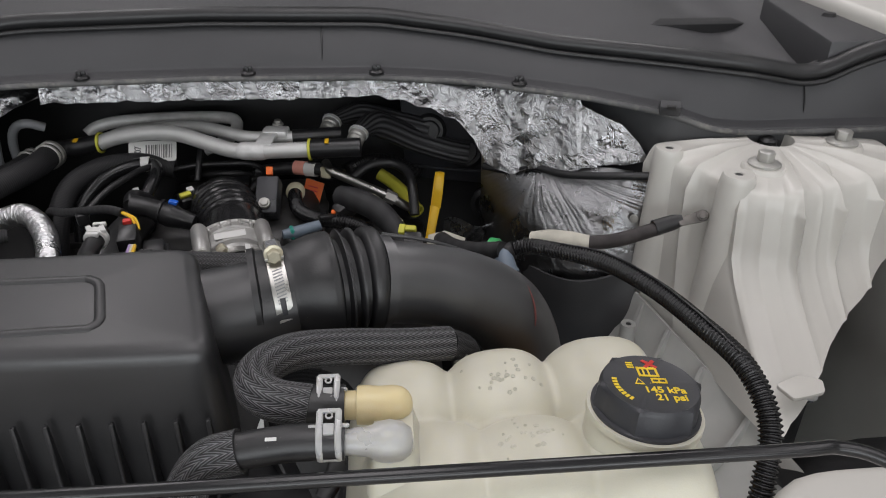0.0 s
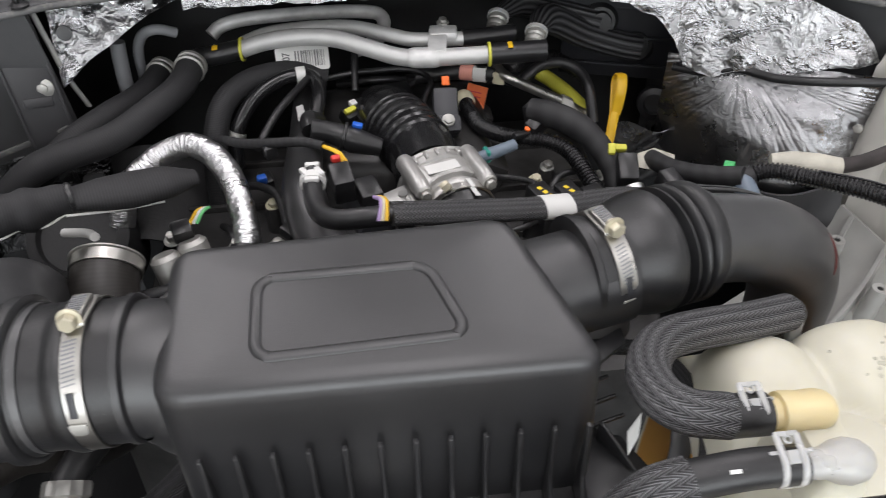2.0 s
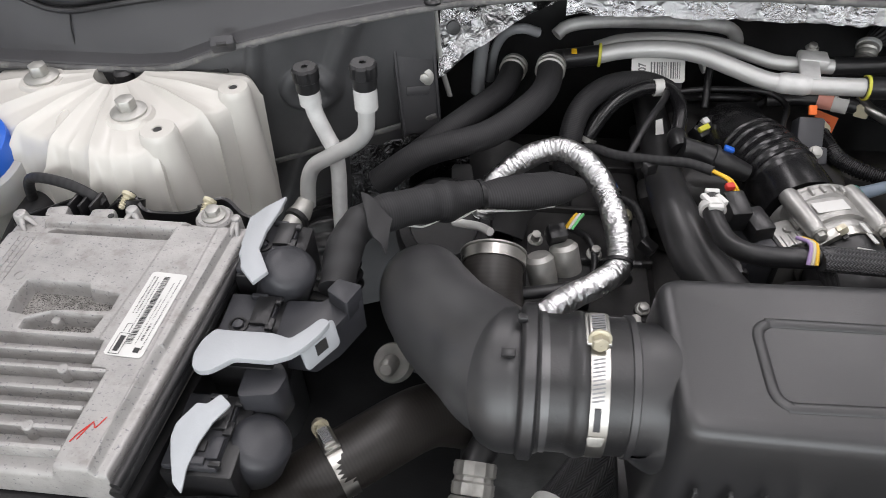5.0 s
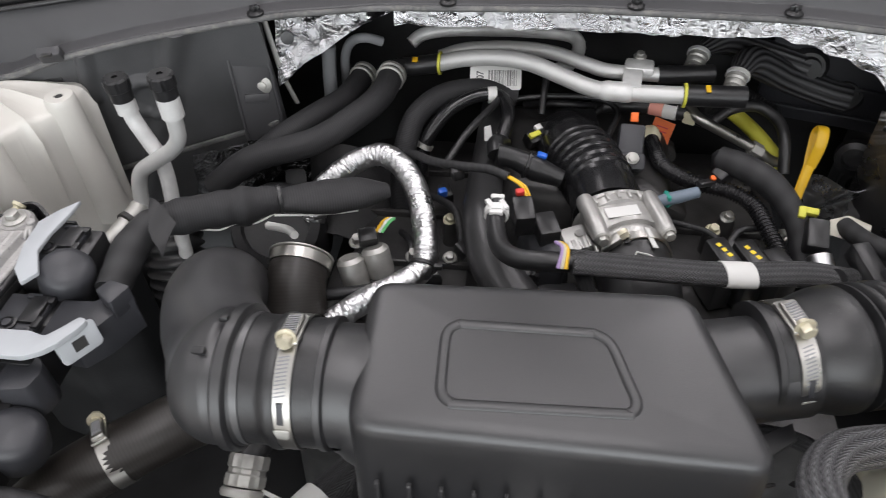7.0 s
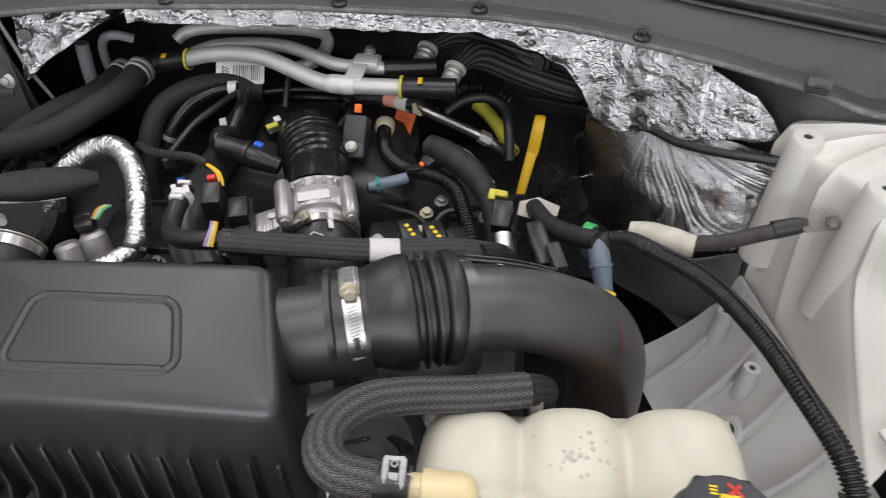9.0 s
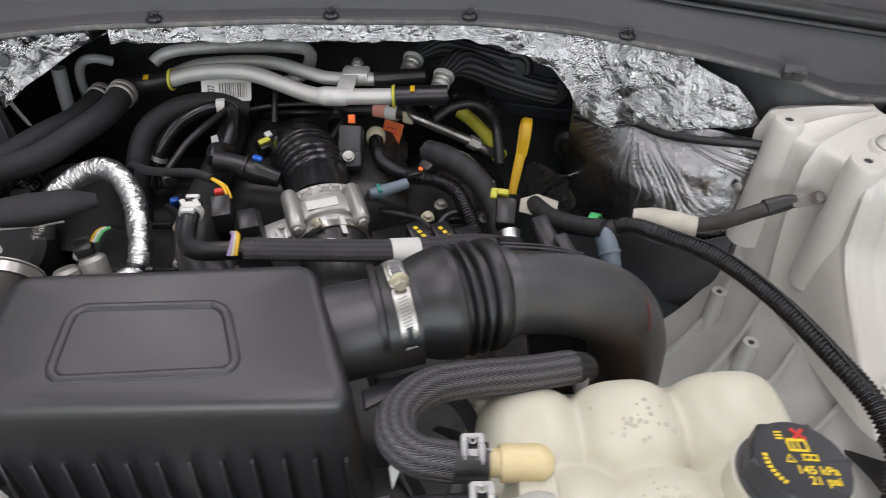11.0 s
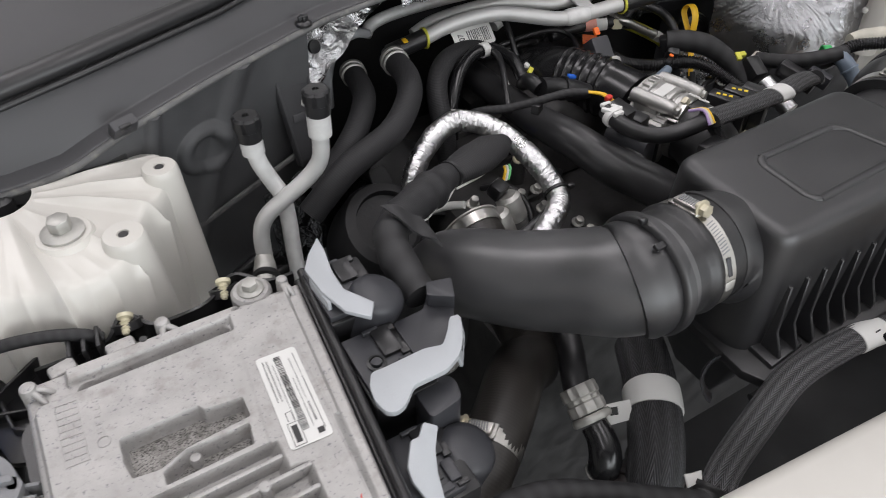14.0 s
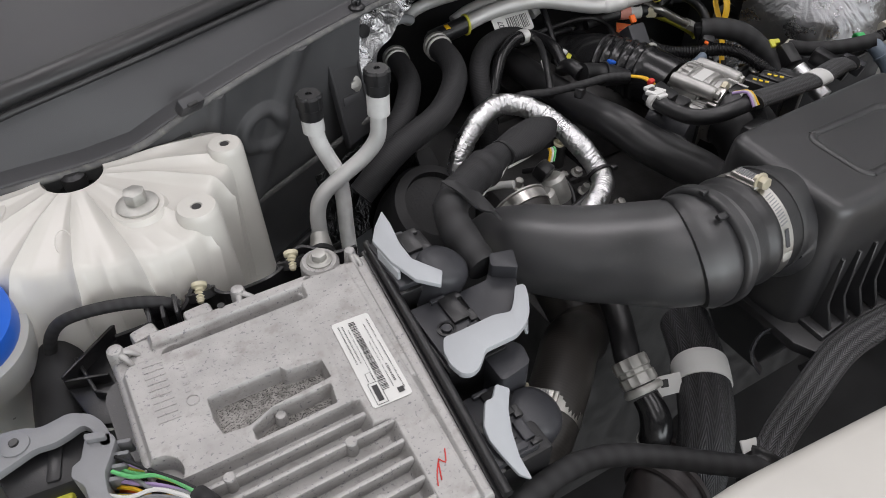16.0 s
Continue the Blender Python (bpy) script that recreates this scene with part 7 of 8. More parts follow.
tube("taped_run", [(-0.258, 0.973, 1.1055), (-0.2696, 0.9681, 1.1069), (-0.290, 0.958, 1.1075), (-0.3125, 0.9449, 1.1125), (-0.3468, 0.9219, 1.1185)], [0.0115, 0.0150, 0.0172, 0.0160, 0.0142], CLOTH, t, "ribbed sagging cloth sleeve", seg=28, step=0.002, prof=lambda s, total: 0.0030 * noise.noise((s * 62, 0.3, 0.7)))
tube("taped_arm", [(-0.3400, 0.9265, 1.1180), (-0.3510, 0.9140, 1.1195), (-0.3594, 0.8902, 1.1173), (-0.3596, 0.8486, 1.1096)], [0.0125, 0.0146, 0.0142, 0.0135], TAPE, t, "smooth taped arm", seg=26, step=0.003, prof=lambda s, total: 0.0012 * noise.noise((s * 120, 0.6, 0.1)))
tube("boot_seam", [(-0.262, 0.9600, 1.1000), (-0.278, 0.9490, 1.0965), (-0.292, 0.9415, 1.1015), (-0.305, 0.9350, 1.0990), (-0.318, 0.9285, 1.1045), (-0.330, 0.9200, 1.1070)], 0.0009, LABEL, t, "pale wavy seam thread", seg=6, step=0.002)
ring("cable_tie", 0.0122, 0.0016, 0.004, aim((-0.2600, 0.972, 1.1055), (0.9, 0.4, -0.05)), CONN, t)
sheet("flap", lambda u, v: (-0.352 + 0.026 * u + 0.010 * v * (1 - u), 0.928 - 0.018 * u - 0.034 * v, 1.1375 - 0.006 * v - 0.010 * u * u + 0.002 * math.sin(u * 6 + v * 3)), 12, 10, TAPE, t, "loose tape flap", thick=0.002)

# ---------------------------------------------------------------- turbo side hoses
t = thing("charge_hose", (-0.27, 0.83, 0.95), "thick brown-black corded rubber charge hose", "hose")
tube("hose", [(-0.246, 0.956, 1.048), (-0.246, 0.930, 1.036), (-0.240, 0.895, 1.000), (-0.236, 0.860, 0.968), (-0.254, 0.832, 0.980), (-0.2887, 0.8105, 1.010), (-0.330, 0.774, 1.018), (-0.384, 0.735, 1.006), (-0.43, 0.71, 0.97)], [0.0275, 0.0275, 0.0275, 0.026, 0.026, 0.0255, 0.0250, 0.0250, 0.0250], CORDED, t, "", seg=40, step=0.003)
ring("band_clamp", 0.0278, 0.0014, 0.011, aim((-0.246, 0.951, 1.046), (0, 1, 0.35)), STEEL, t, "wide bright band clamp")
ring("band_edge", 0.0275, 0.0026, 0.003, aim((-0.246, 0.9575, 1.0487), (0, 1, 0.35)), ZINC, t)
hose_clamp("hose_clamp", (-0.350, 0.760, 1.015), (-0.8, -0.6, -0.1), 0.0254, 0.012, (0.0, 0.1, 0.9), "steel worm clamp on the charge hose", -1)
t = thing("turbo_actuator", (-0.20, 0.97, 1.0), "pair of dull metal solenoid cans with a wired plug", "solenoid")
for ax, ay, az in ((-0.198, 0.962, 1.010), (-0.176, 0.975, 1.014)):
    lathe("can", [(0.001, 0), (0.013, 0), (0.0135, 0.003), (0.0135, 0.026), (0.010, 0.030), (0.001, 0.030)], aim((ax, ay, az), (-0.25, 0.35, 0.9)), ZINC, t, "dull metal can", 24)
block("plug", (0.018, 0.016, 0.018), pose(-0.190, 0.992, 1.046, 20, 0, 20), CONN, t, "", 0.003)
for k, mt in enumerate((YELLOW, WHITE_PLASTIC, WIRE_GREEN)):
    tube("plug_wire", [(-0.182 + 0.003 * k, 0.994, 1.052), (-0.176 + 0.003 * k, 1.000, 1.060), (-0.172 + 0.003 * k, 1.008, 1.058)], 0.0016, mt, t, "coloured wire", seg=8)
t = thing("vacuum_tubes", (-0.19, 0.95, 1.0), "dark ribbed vacuum tubes along the turbo", "tube")
tube("tube_run", [(-0.235, 0.935, 1.020), (-0.190, 0.940, 1.026), (-0.150, 0.955, 1.024), (-0.12, 0.975, 1.01)], 0.0060, RUBBER, t, "", seg=14)
tube("tube_run", [(-0.285, 0.985, 1.060), (-0.262, 0.975, 1.066), (-0.250, 0.962, 1.072)], 0.0040, LABEL, t, "short pale tube", seg=10)
for k, (bx, by, bz) in enumerate(((-0.150, 1.005, 1.010), (-0.128, 0.99, 0.995), (-0.208, 1.01, 1.02), (-0.118, 0.925, 1.005))):
    hexbolt("stud_bolt", (bx, by, bz), (0.1, -0.2, 1), 0.0048, ZINC, "bright stud bolt on the turbo side", 1.6, 1.6, group="stud bolts")
t = thing("turbo_housing", (-0.30, 1.02, 0.90), "gloss black round turbo inlet housing", "turbo inlet")
lathe("housing", [(0.001, -0.06), (0.050, -0.06), (0.050, 0.0), (0.046, 0.010), (0.036, 0.014), (0.034, 0.006), (0.001, 0.004)], aim((-0.300, 1.035, 1.010), (0.1, -0.55, 0.8)), DARK, t, "", 44)
slab("ear", rounded([(-0.012, -0.010), (0.012, -0.010), (0.010, 0.014), (-0.010, 0.014)], 0.005), 0, 0.004, pose(-0.285, 1.075, 1.040, 50, 0, 10), DARK, t, "", 0.001)
t = thing("turbo_heat_cover", (-0.23, 1.08, 0.95), "dull black curved heat cover", "heat cover")
sheet("cover", lambda u, v: (-0.315 + 0.120 * u, 1.150 - 0.10 * v, 1.005 + 0.03 * math.sin(u * 3.1) - 0.045 * v), 20, 14, DARK, t, thick=0.003)
t = thing("bellows_hose", (-0.43, 1.03, 0.90), "black convoluted rubber bellows", "bellows")
tube("bellows", [(-0.444, 1.07, 1.000), (-0.436, 1.055, 0.985), (-0.425, 1.03, 0.97), (-0.42, 1.01, 0.92)], 0.030, RUBBER, t, "", seg=28, step=0.0015, prof=lambda s, total: 0.004 * math.sin(s * 520))

t = thing("black_wrap", (-0.34, 1.09, 0.95), "crumpled shiny black wrap below the side panel", "insulation wrap")
sheet("wrap_sheet", lambda u, v: (-0.405 + 0.125 * u, 1.095 + 0.030 * u - 0.030 * v + 0.5 * folds(u * 0.12, v * 0.08, 31), 1.052 + 0.022 * u - 0.085 * v + 0.004 * noise.noise((u * 9, v * 2, 4.4))), 70, 50, BLACK_WRAP, t, "", thick=0.0012, angle=18)

# ---------------------------------------------------------------- air-conditioning lines
t = thing("ac_line", (-0.42, 1.03, 0.95), "white-grey aluminium air-conditioning line with black cap", "ac line", "ac lines")
tube("line", [(-0.418, 1.036, 1.160), (-0.416, 1.036, 1.138), (-0.409, 1.035, 1.116), (-0.402, 1.033, 1.096), (-0.401, 1.030, 1.070), (-0.403, 1.025, 1.035), (-0.405, 1.015, 0.96)], 0.0076, ALU_DULL, t, "", seg=20)
tube("ferrule", [(-0.4182, 1.036, 1.148), (-0.4186, 1.036, 1.163)], 0.0098, ALU_DULL, t, "", seg=20)
cm = aim((-0.4188, 1.036, 1.162), (0, 0, 1))
lathe("service_cap", [(0.001, 0), (0.0105, 0), (0.0105, 0.010), (0.0118, 0.011), (0.0118, 0.021), (0.0100, 0.023), (0.003, 0.023), (0.003, 0.021), (0.001, 0.021)], cm, CONN, t, "black ribbed service cap", 36, lobes=lambda a, h: -0.0012 * max(0, math.cos(6 * a)) ** 4 if h > 0.0105 else 0)
t = thing("ac_line", (-0.43, 1.02, 1.0), "white-grey aluminium air-conditioning line crossing in front", "ac line", "ac lines")
tube("line", [(-0.363, 1.018, 1.176), (-0.364, 1.018, 1.150), (-0.367, 1.018, 1.132), (-0.380, 1.020, 1.116), (-0.404, 1.023, 1.099), (-0.422, 1.025, 1.085), (-0.430, 1.024, 1.068), (-0.433, 1.018, 1.040)], 0.0076, ALU, t, "", seg=20)
tube("ferrule", [(-0.3632, 1.018, 1.158), (-0.3628, 1.018, 1.180)], 0.0102, ALU_DULL, t, "", seg=20)
lathe("service_cap", [(0.001, 0), (0.0105, 0), (0.0105, 0.010), (0.0118, 0.011), (0.0118, 0.021), (0.0100, 0.023), (0.003, 0.023), (0.003, 0.021), (0.001, 0.021)], aim((-0.3625, 1.018, 1.179), (0, 0, 1)), CONN, t, "black ribbed service cap", 36, lobes=lambda a, h: -0.0012 * max(0, math.cos(6 * a)) ** 4 if h > 0.0105 else 0)
t = thing("ac_fitting", (-0.44, 0.99, 1.03), "dull metal line fitting with a black rubber ring", "pipe fitting")
tube("fitting", [(-0.434, 1.018, 1.046), (-0.438, 1.005, 1.040), (-0.446, 0.985, 1.036), (-0.454, 0.965, 1.034)], [0.0085, 0.0110, 0.0095, 0.0080], ZINC, t, "", seg=20)
ring("rubber_ring", 0.0100, 0.003, 0.007, aim((-0.440, 0.998, 1.038), (-0.35, -0.9, 0)), RUBBER, t)

# ---------------------------------------------------------------- engine control unit
nudge(0.002, 0.003, -0.003)
ecu = thing("engine_control_unit", (-0.54, 0.78, 1.09), "stained cast aluminium engine control unit with cooling fins", "control unit")
EX0, EX1, EY0, EY1, EZ = -0.631, -0.447, 0.680, 0.896, 1.124


def inside(x, y, poly_):
    """Signed distance of grid points to a polygon, negative inside."""
    d = np.full(x.shape, 1e9)
    sg = np.ones(x.shape)
    for (ax, ay), (bx_, by_) in zip(poly_, poly_[1:] + poly_[:1]):
        ex, ey = bx_ - ax, by_ - ay
        wx, wy = x - ax, y - ay
        k = np.clip((wx * ex + wy * ey) / (ex * ex + ey * ey), 0, 1)
        d = np.minimum(d, (wx - ex * k) ** 2 + (wy - ey * k) ** 2)
        c1, c2, c3 = y >= ay, y < by_, ex * wy > ey * wx
        sg = np.where((c1 & c2 & c3) | (~c1 & ~c2 & ~c3), -sg, sg)
    return sg * np.sqrt(d)


def ease(d, wide=0.0014):
    """1 inside an outline, 0 outside, with a drafted wall between."""
    k = np.clip(0.5 - d / wide, 0, 1)
    return k * k * (3 - 2 * k)


gx, gy = np.meshgrid(np.linspace(EX0, EX1, 300), np.linspace(EY0, EY1, 390), indexing="ij")
box_d = lambda ax, ay, bx_, by_: inside(gx, gy, [(ax, ay), (bx_, ay), (bx_, by_), (ax, by_)])
top = np.full(gx.shape, EZ)
top += 0.0055 * ease(inside(gx, gy, [(-0.6245, 0.800), (-0.6245, 0.7735), (-0.500, 0.7735), (-0.496, 0.870), (-0.622, 0.8705), (-0.6250, 0.866)]) - 0.001, 0.003)
top = np.maximum(top, EZ + 0.0058 * ease(inside(gx, gy, [(-0.604, 0.8815), (-0.496, 0.8825), (-0.488, 0.892), (-0.604, 0.893)]), 0.003))
valley = ease(box_d(-0.6115, 0.60, -0.480, 0.7725), 0.0022)
top = top * (1 - valley) + (EZ - 0.0055) * valley
strip = inside(gx, gy, [(-0.4960, 0.888), (-0.5020, 0.820), (-0.5070, 0.775), (-0.5062, 0.7485), (-0.4935, 0.7462), (-0.4955, 0.700), (-0.4960, 0.50), (-0.458, 0.50), (-0.456, 0.888)])
draft = np.where(gy < 0.772, 0.0075, 0.0026)
strip_k = ease((strip + 0.25 * draft) / draft, 1.0)
top = top * (1 - strip_k) + np.maximum(top, EZ + 0.0062) * strip_k
POCKETS = ([(-0.5825, 0.8195), (-0.5370, 0.8195), (-0.5345, 0.8150), (-0.5115, 0.8121), (-0.5115, 0.7990), (-0.5505, 0.7968), (-0.5675, 0.7905), (-0.5815, 0.7925), (-0.5835, 0.8035)], [(-0.5650, 0.7850), (-0.5515, 0.7920), (-0.5140, 0.7915), (-0.5160, 0.7790), (-0.5655, 0.7785)])
for hole in POCKETS:
    k = ease(inside(gx, gy, hole) - 0.0006, 0.0026)
    top = top * (1 - k) + (EZ - 0.0075) * k
slot = np.hypot(gx - np.clip(gx, -0.5950, -0.503), gy - 0.8758 - 0.02 * (gx + 0.55)) - 0.0043
top = top * (1 - ease(slot)) + (EZ - 0.006) * ease(slot)
notch = ease(np.hypot(gx + 0.6235, gy - 0.7815) - 0.0130, 0.0018)
top = top * (1 - notch) + (EZ - 0.007) * notch
seam = np.abs(gx + 0.463 + 0.02 * (gy - 0.78)) - 0.0008
top += 0.0007 * ease(seam, 0.002) * (gy > 0.66)
edge = np.minimum.reduce([gx - EX0, EX1 - gx, gy - EY0, EY1 - gy])
top -= 0.004 * (1 - np.sqrt(np.clip(1 - (1 - np.clip(edge / 0.004, 0, 1)) ** 2, 0, 1)))
na, nb = gx.shape
taper = np.clip((gx + 0.495) / 0.048, 0, 1) * (0.0065 - 0.095 * (0.890 - gy))
ev = [(float(gx[a, b] + taper[a, b]), float(gy[a, b]), float(top[a, b])) for a in range(na) for b in range(nb)]
ef = [(a * nb + b, (a + 1) * nb + b, (a + 1) * nb + b + 1, a * nb + b + 1) for a in range(na - 1) for b in range(nb - 1)]
rim_ = [a * nb for a in range(na)] + [(na - 1) * nb + b for b in range(1, nb)] + [a * nb + nb - 1 for a in range(na - 2, -1, -1)] + [b for b in range(nb - 2, 0, -1)]
first = len(ev)
ev += [(ev[k][0], ev[k][1], EZ - 0.030) for k in rim_]
ef += [(rim_[k], first + k, first + (k + 1) % len(rim_), rim_[(k + 1) % len(rim_)]) for k in range(len(rim_))]
ef.append(tuple(range(first + len(rim_) - 1, first - 1, -1)))
solid("housing", ev, ef, ECU_CAST, ecu, "stained cast housing with pockets", angle=50)
for hole in POCKETS:
    slab("pocket_floor", hole, EZ - 0.0085, EZ - 0.0071, pose(0, 0, 0), GRIT, ecu, "gritty pocket floor", 0)
for k, (y, x0, x1) in enumerate(((0.7610, -0.611, -0.503), (0.7478, -0.606, -0.490), (0.7325, -0.602, -0.491), (0.7195, -0.602, -0.492), (0.7055, -0.602, -0.492), (0.6920, -0.602, -0.492))):
    hw = 0.5 * (x1 - x0)
    slab("fin", [(-hw, -0.008), (hw, -0.008), (hw, 0.0060), (-hw, 0.0056)], -0.0015, 0.0015, Matrix(((1, 0, 0, (x0 + x1) / 2), (0.01, 0, -1, y), (0, 1, 0, EZ), (0, 0, 0, 1))), ECU_CAST, ecu, "", 0.0007)
for px, py in ((-0.589, 0.7614), (-0.519, 0.7476), (-0.520, 0.7054), (-0.560, 0.692)):
    lathe("pin_mark", [(0.0005, -0.010), (0.0042, -0.010), (0.0038, 0.0056), (0.0032, 0.0064), (0.0005, 0.0065)], pose(px, py, EZ), ECU_CAST, ecu, "", 18)
lathe("pocket_post", [(0.0005, -0.010), (0.0040, -0.010), (0.0036, -0.0005), (0.0030, 0.0004), (0.0005, 0.0006)], pose(-0.5480, 0.7900, EZ), ECU_CAST, ecu, "", 18)
for px, py in ((-0.473, 0.883), (-0.592, 0.824), (-0.4885, 0.694)):
    ring("cast_ring", 0.0036, 0.0005, 0.0006, pose(px, py, EZ + 0.0059), ECU_CAST, ecu, "", 24)
lathe("flange_hole", [(0.0003, 0), (0.0026, 0), (0.0026, 0.0004), (0.0003, 0.0004)], pose(-0.5525, 0.8925, EZ + 0.0060), INK, ecu, "", 16)
for px, py, pr, wx, wy in ((-0.538, 0.900, 0.0052, 0.012, -0.014), (-0.626, 0.887, 0.0056, 0.013, -0.004), (-0.451, 0.897, 0.0044, 0.004, -0.012)):
    lathe("post", [(0.0005, -0.022), (pr * 1.25, -0.022), (pr, 0.006), (pr * 0.85, 0.0085), (pr * 0.5, 0.0095), (0.0005, 0.0095)], pose(px, py, EZ), ECU_CAST, ecu, "", 20)
    for kx, ky in ((wx, wy), (-wx * 0.3 if px > -0.6 else wx * 0.6, wy * 1.2 if px > -0.6 else -0.013)):
        tube("web", [(px, py, EZ + 0.005), (px + kx * 0.6, py + ky * 0.6, EZ + 0.004), (px + kx, py + ky, EZ - 0.001)], [0.0026, 0.0022, 0.0018], ECU_CAST, ecu, "", seg=10)
block("side_lug", (0.018, 0.012, 0.012), pose(-0.606, 0.902, EZ - 0.006, 0, 0, 12), ECU_CAST, ecu, "", 0.003)
block("side_lug", (0.020, 0.014, 0.010), pose(-0.568, 0.902, EZ - 0.006, 0, 0, 4), ECU_CAST, ecu, "", 0.003)
lathe("mount_ear", [(0.0005, -0.018), (0.0155, -0.018), (0.0150, -0.001), (0.013, 0.0015), (0.0005, 0.0015)], pose(-0.473, 0.905, EZ), ECU_CAST, ecu, "", 28)
hexbolt("ecu_bolt", (-0.473, 0.905, EZ + 0.0015), (0, 0, 1), 0.0062, ZINC, "zinc flange bolt on the control unit", 1.6, 0.8)
lm = pose(-0.4820, 0.7973, EZ + 0.0066, 0, 0, 86.8) @ Matrix.Diagonal((0.92, 0.93, 1, 1))
slab("type_label", rounded([(-0.041, -0.0145), (0.041, -0.0145), (0.041, 0.0145), (-0.041, 0.0145)], 0.003, 3), 0, 0.0005, lm, LABEL, ecu, "white printed type label", 0)
random.seed(9)
bars = bmesh.new()


def print_bar(x0, y0, x1, y1):
    f = [bars.verts.new(lm @ Vector((x, y, 0.0008))) for x, y in ((x0, y0), (x1, y0), (x1, y1), (x0, y1))]
    bars.faces.new(f)


bx = -0.030
while bx < 0.036:
    w = random.choice((0.0003, 0.0005, 0.0008))
    print_bar(bx, -0.0020, bx + w, 0.0028)
    bx += w + random.choice((0.0004, 0.0006, 0.0009))
for y0, hh, x0, x1 in ((0.0105, 0.0014, -0.002, 0.036), (0.0078, 0.0014, -0.002, 0.036), (0.0048, 0.0009, -0.020, 0.030), (-0.0048, 0.0009, -0.030, 0.014), (-0.0078, 0.0022, -0.026, -0.010), (-0.0074, 0.0010, -0.006, 0.032), (-0.0112, 0.0012, -0.034, 0.012), (-0.0112, 0.0010, 0.016, 0.034)):
    x = x0
    while x < x1:
        w = random.uniform(0.0008, 0.0013)
        print_bar(x, y0 - hh * 0.36, x + w * 0.8, y0 + hh * 0.36)
        x += w + random.choice((0.0004, 0.0004, 0.0012))
for a, b, c, d in ((-0.040, 0.0030, -0.021, 0.0034), (-0.040, 0.0106, -0.021, 0.0110), (-0.040, 0.0030, -0.0396, 0.0110), (-0.0214, 0.0030, -0.021, 0.0110), (-0.0375, 0.0050, -0.0235, 0.0090), (-0.0195, 0.0090, -0.012, 0.0094), (-0.0195, 0.0050, -0.012, 0.0054), (-0.0123, 0.0050, -0.012, 0.0094), (-0.037, -0.0105, -0.0325, -0.0060)):
    print_bar(a, b, c, d)
part("label_print", bars, INK, ecu, "rows of black print and a bar code")
for k in range(4):
    block("cast_grid", (0.0005, 0.049, 0.0006), pose(-0.6145 + 0.0043 * k, 0.8405, EZ + 0.0057, 0, 0, -1), ECU_CAST, ecu, "", 0)
for k in range(10):
    block("cast_grid", (0.0132, 0.0005, 0.0006), pose(-0.608, 0.8165 + 0.0053 * k, EZ + 0.0057, 0, 0, -4), ECU_CAST, ecu, "", 0)
for k in range(5):
    block("cast_letter", (0.0036, 0.0030, 0.0006), pose(-0.5925 + 0.0004 * k, 0.833 + 0.0062 * k, EZ + 0.0056, 0, 0, -5), ECU_CAST, ecu, "", 0.0002)
for scrawl in (((-0.4735, 0.7150), (-0.4775, 0.7070), (-0.4800, 0.7110), (-0.4830, 0.7040), (-0.4850, 0.6985)), ((-0.4800, 0.7110), (-0.4855, 0.7030), (-0.4885, 0.6965))):
    tube("red_scrawl", [(x, y, EZ + 0.0066) for x, y in scrawl], 0.0004, RED, ecu, "red marker scrawl", seg=6, step=0.002)

tray = thing("ecu_bracket", (-0.53, 0.82, 1.00), "black plastic bracket tray under the control unit", "bracket")
loft("tray", [(-0.640, 0.672), (-0.456, 0.672), (-0.431, 0.918), (-0.600, 0.922), (-0.645, 0.890)], [(1.02, -0.02), (1.080, 0.0), (1.0915, 0.0)], CONN, tray, r=0.01)
tube("rail", [(-0.4540, 0.676, 1.121), (-0.4440, 0.78, 1.123), (-0.4330, 0.905, 1.124)], 0.0036, CONN, tray, "", seg=8)
tube("rail", [(-0.4570, 0.676, 1.110), (-0.4470, 0.78, 1.112), (-0.4360, 0.905, 1.113)], 0.0050, CONN, tray, "", seg=8)
sheet("back_wall", lambda u, v: (-0.625 + 0.190 * u, 0.922 + 0.012 * math.exp(-(((u - 0.34) / 0.05) ** 2)) + 0.012 * math.exp(-(((u - 0.78) / 0.07) ** 2)), 1.088 + (0.020 + 0.010 * math.exp(-(((u - 0.34) / 0.06) ** 2)) + 0.010 * math.exp(-(((u - 0.75) / 0.10) ** 2))) * v), 70, 4, CONN, tray, "wavy back edge", thick=0.003)
for px, py in ((-0.560, 0.931), (-0.488, 0.929)):
    ring("stud_socket", 0.0085, 0.003, 0.008, pose(px, py + 0.001, 1.109, -35), CONN, tray, "", 28)
    lathe("spring_stud", [(0.0003, -0.004), (0.0058, -0.004), (0.0056, -0.001), (0.0036, 0.0)] + [(0.0046 - 0.0002 * k if k % 2 else 0.0032 - 0.0001 * k, 0.0012 + 0.0011 * k) for k in range(9)] + [(0.0022, 0.0114), (0.0003, 0.0122)], aim((px, py - 0.001, 1.117), (-0.20, -0.72, -0.30)), CREAM, tray, "cream ribbed stud", 20)
for k in range(3):
    block("corner_post", (0.0030, 0.020, 0.016), pose(-0.599 + 0.0095 * k, 0.918, 1.116, 0, 0, -6), CONN, tray, "", 0.001)
block("corner_post", (0.024, 0.006, 0.014), pose(-0.589, 0.926, 1.114, 0, 0, -6), CONN, tray, "", 0.001)
slab("side_web", rounded([(-0.606, 0.957), (-0.622, 0.955), (-0.668, 0.919), (-0.656, 0.876), (-0.634, 0.866), (-0.628, 0.915)], 0.003, 2), 1.076, 1.082, pose(0, 0, 0), CONN, tray, "ribbed side web", 0.001)
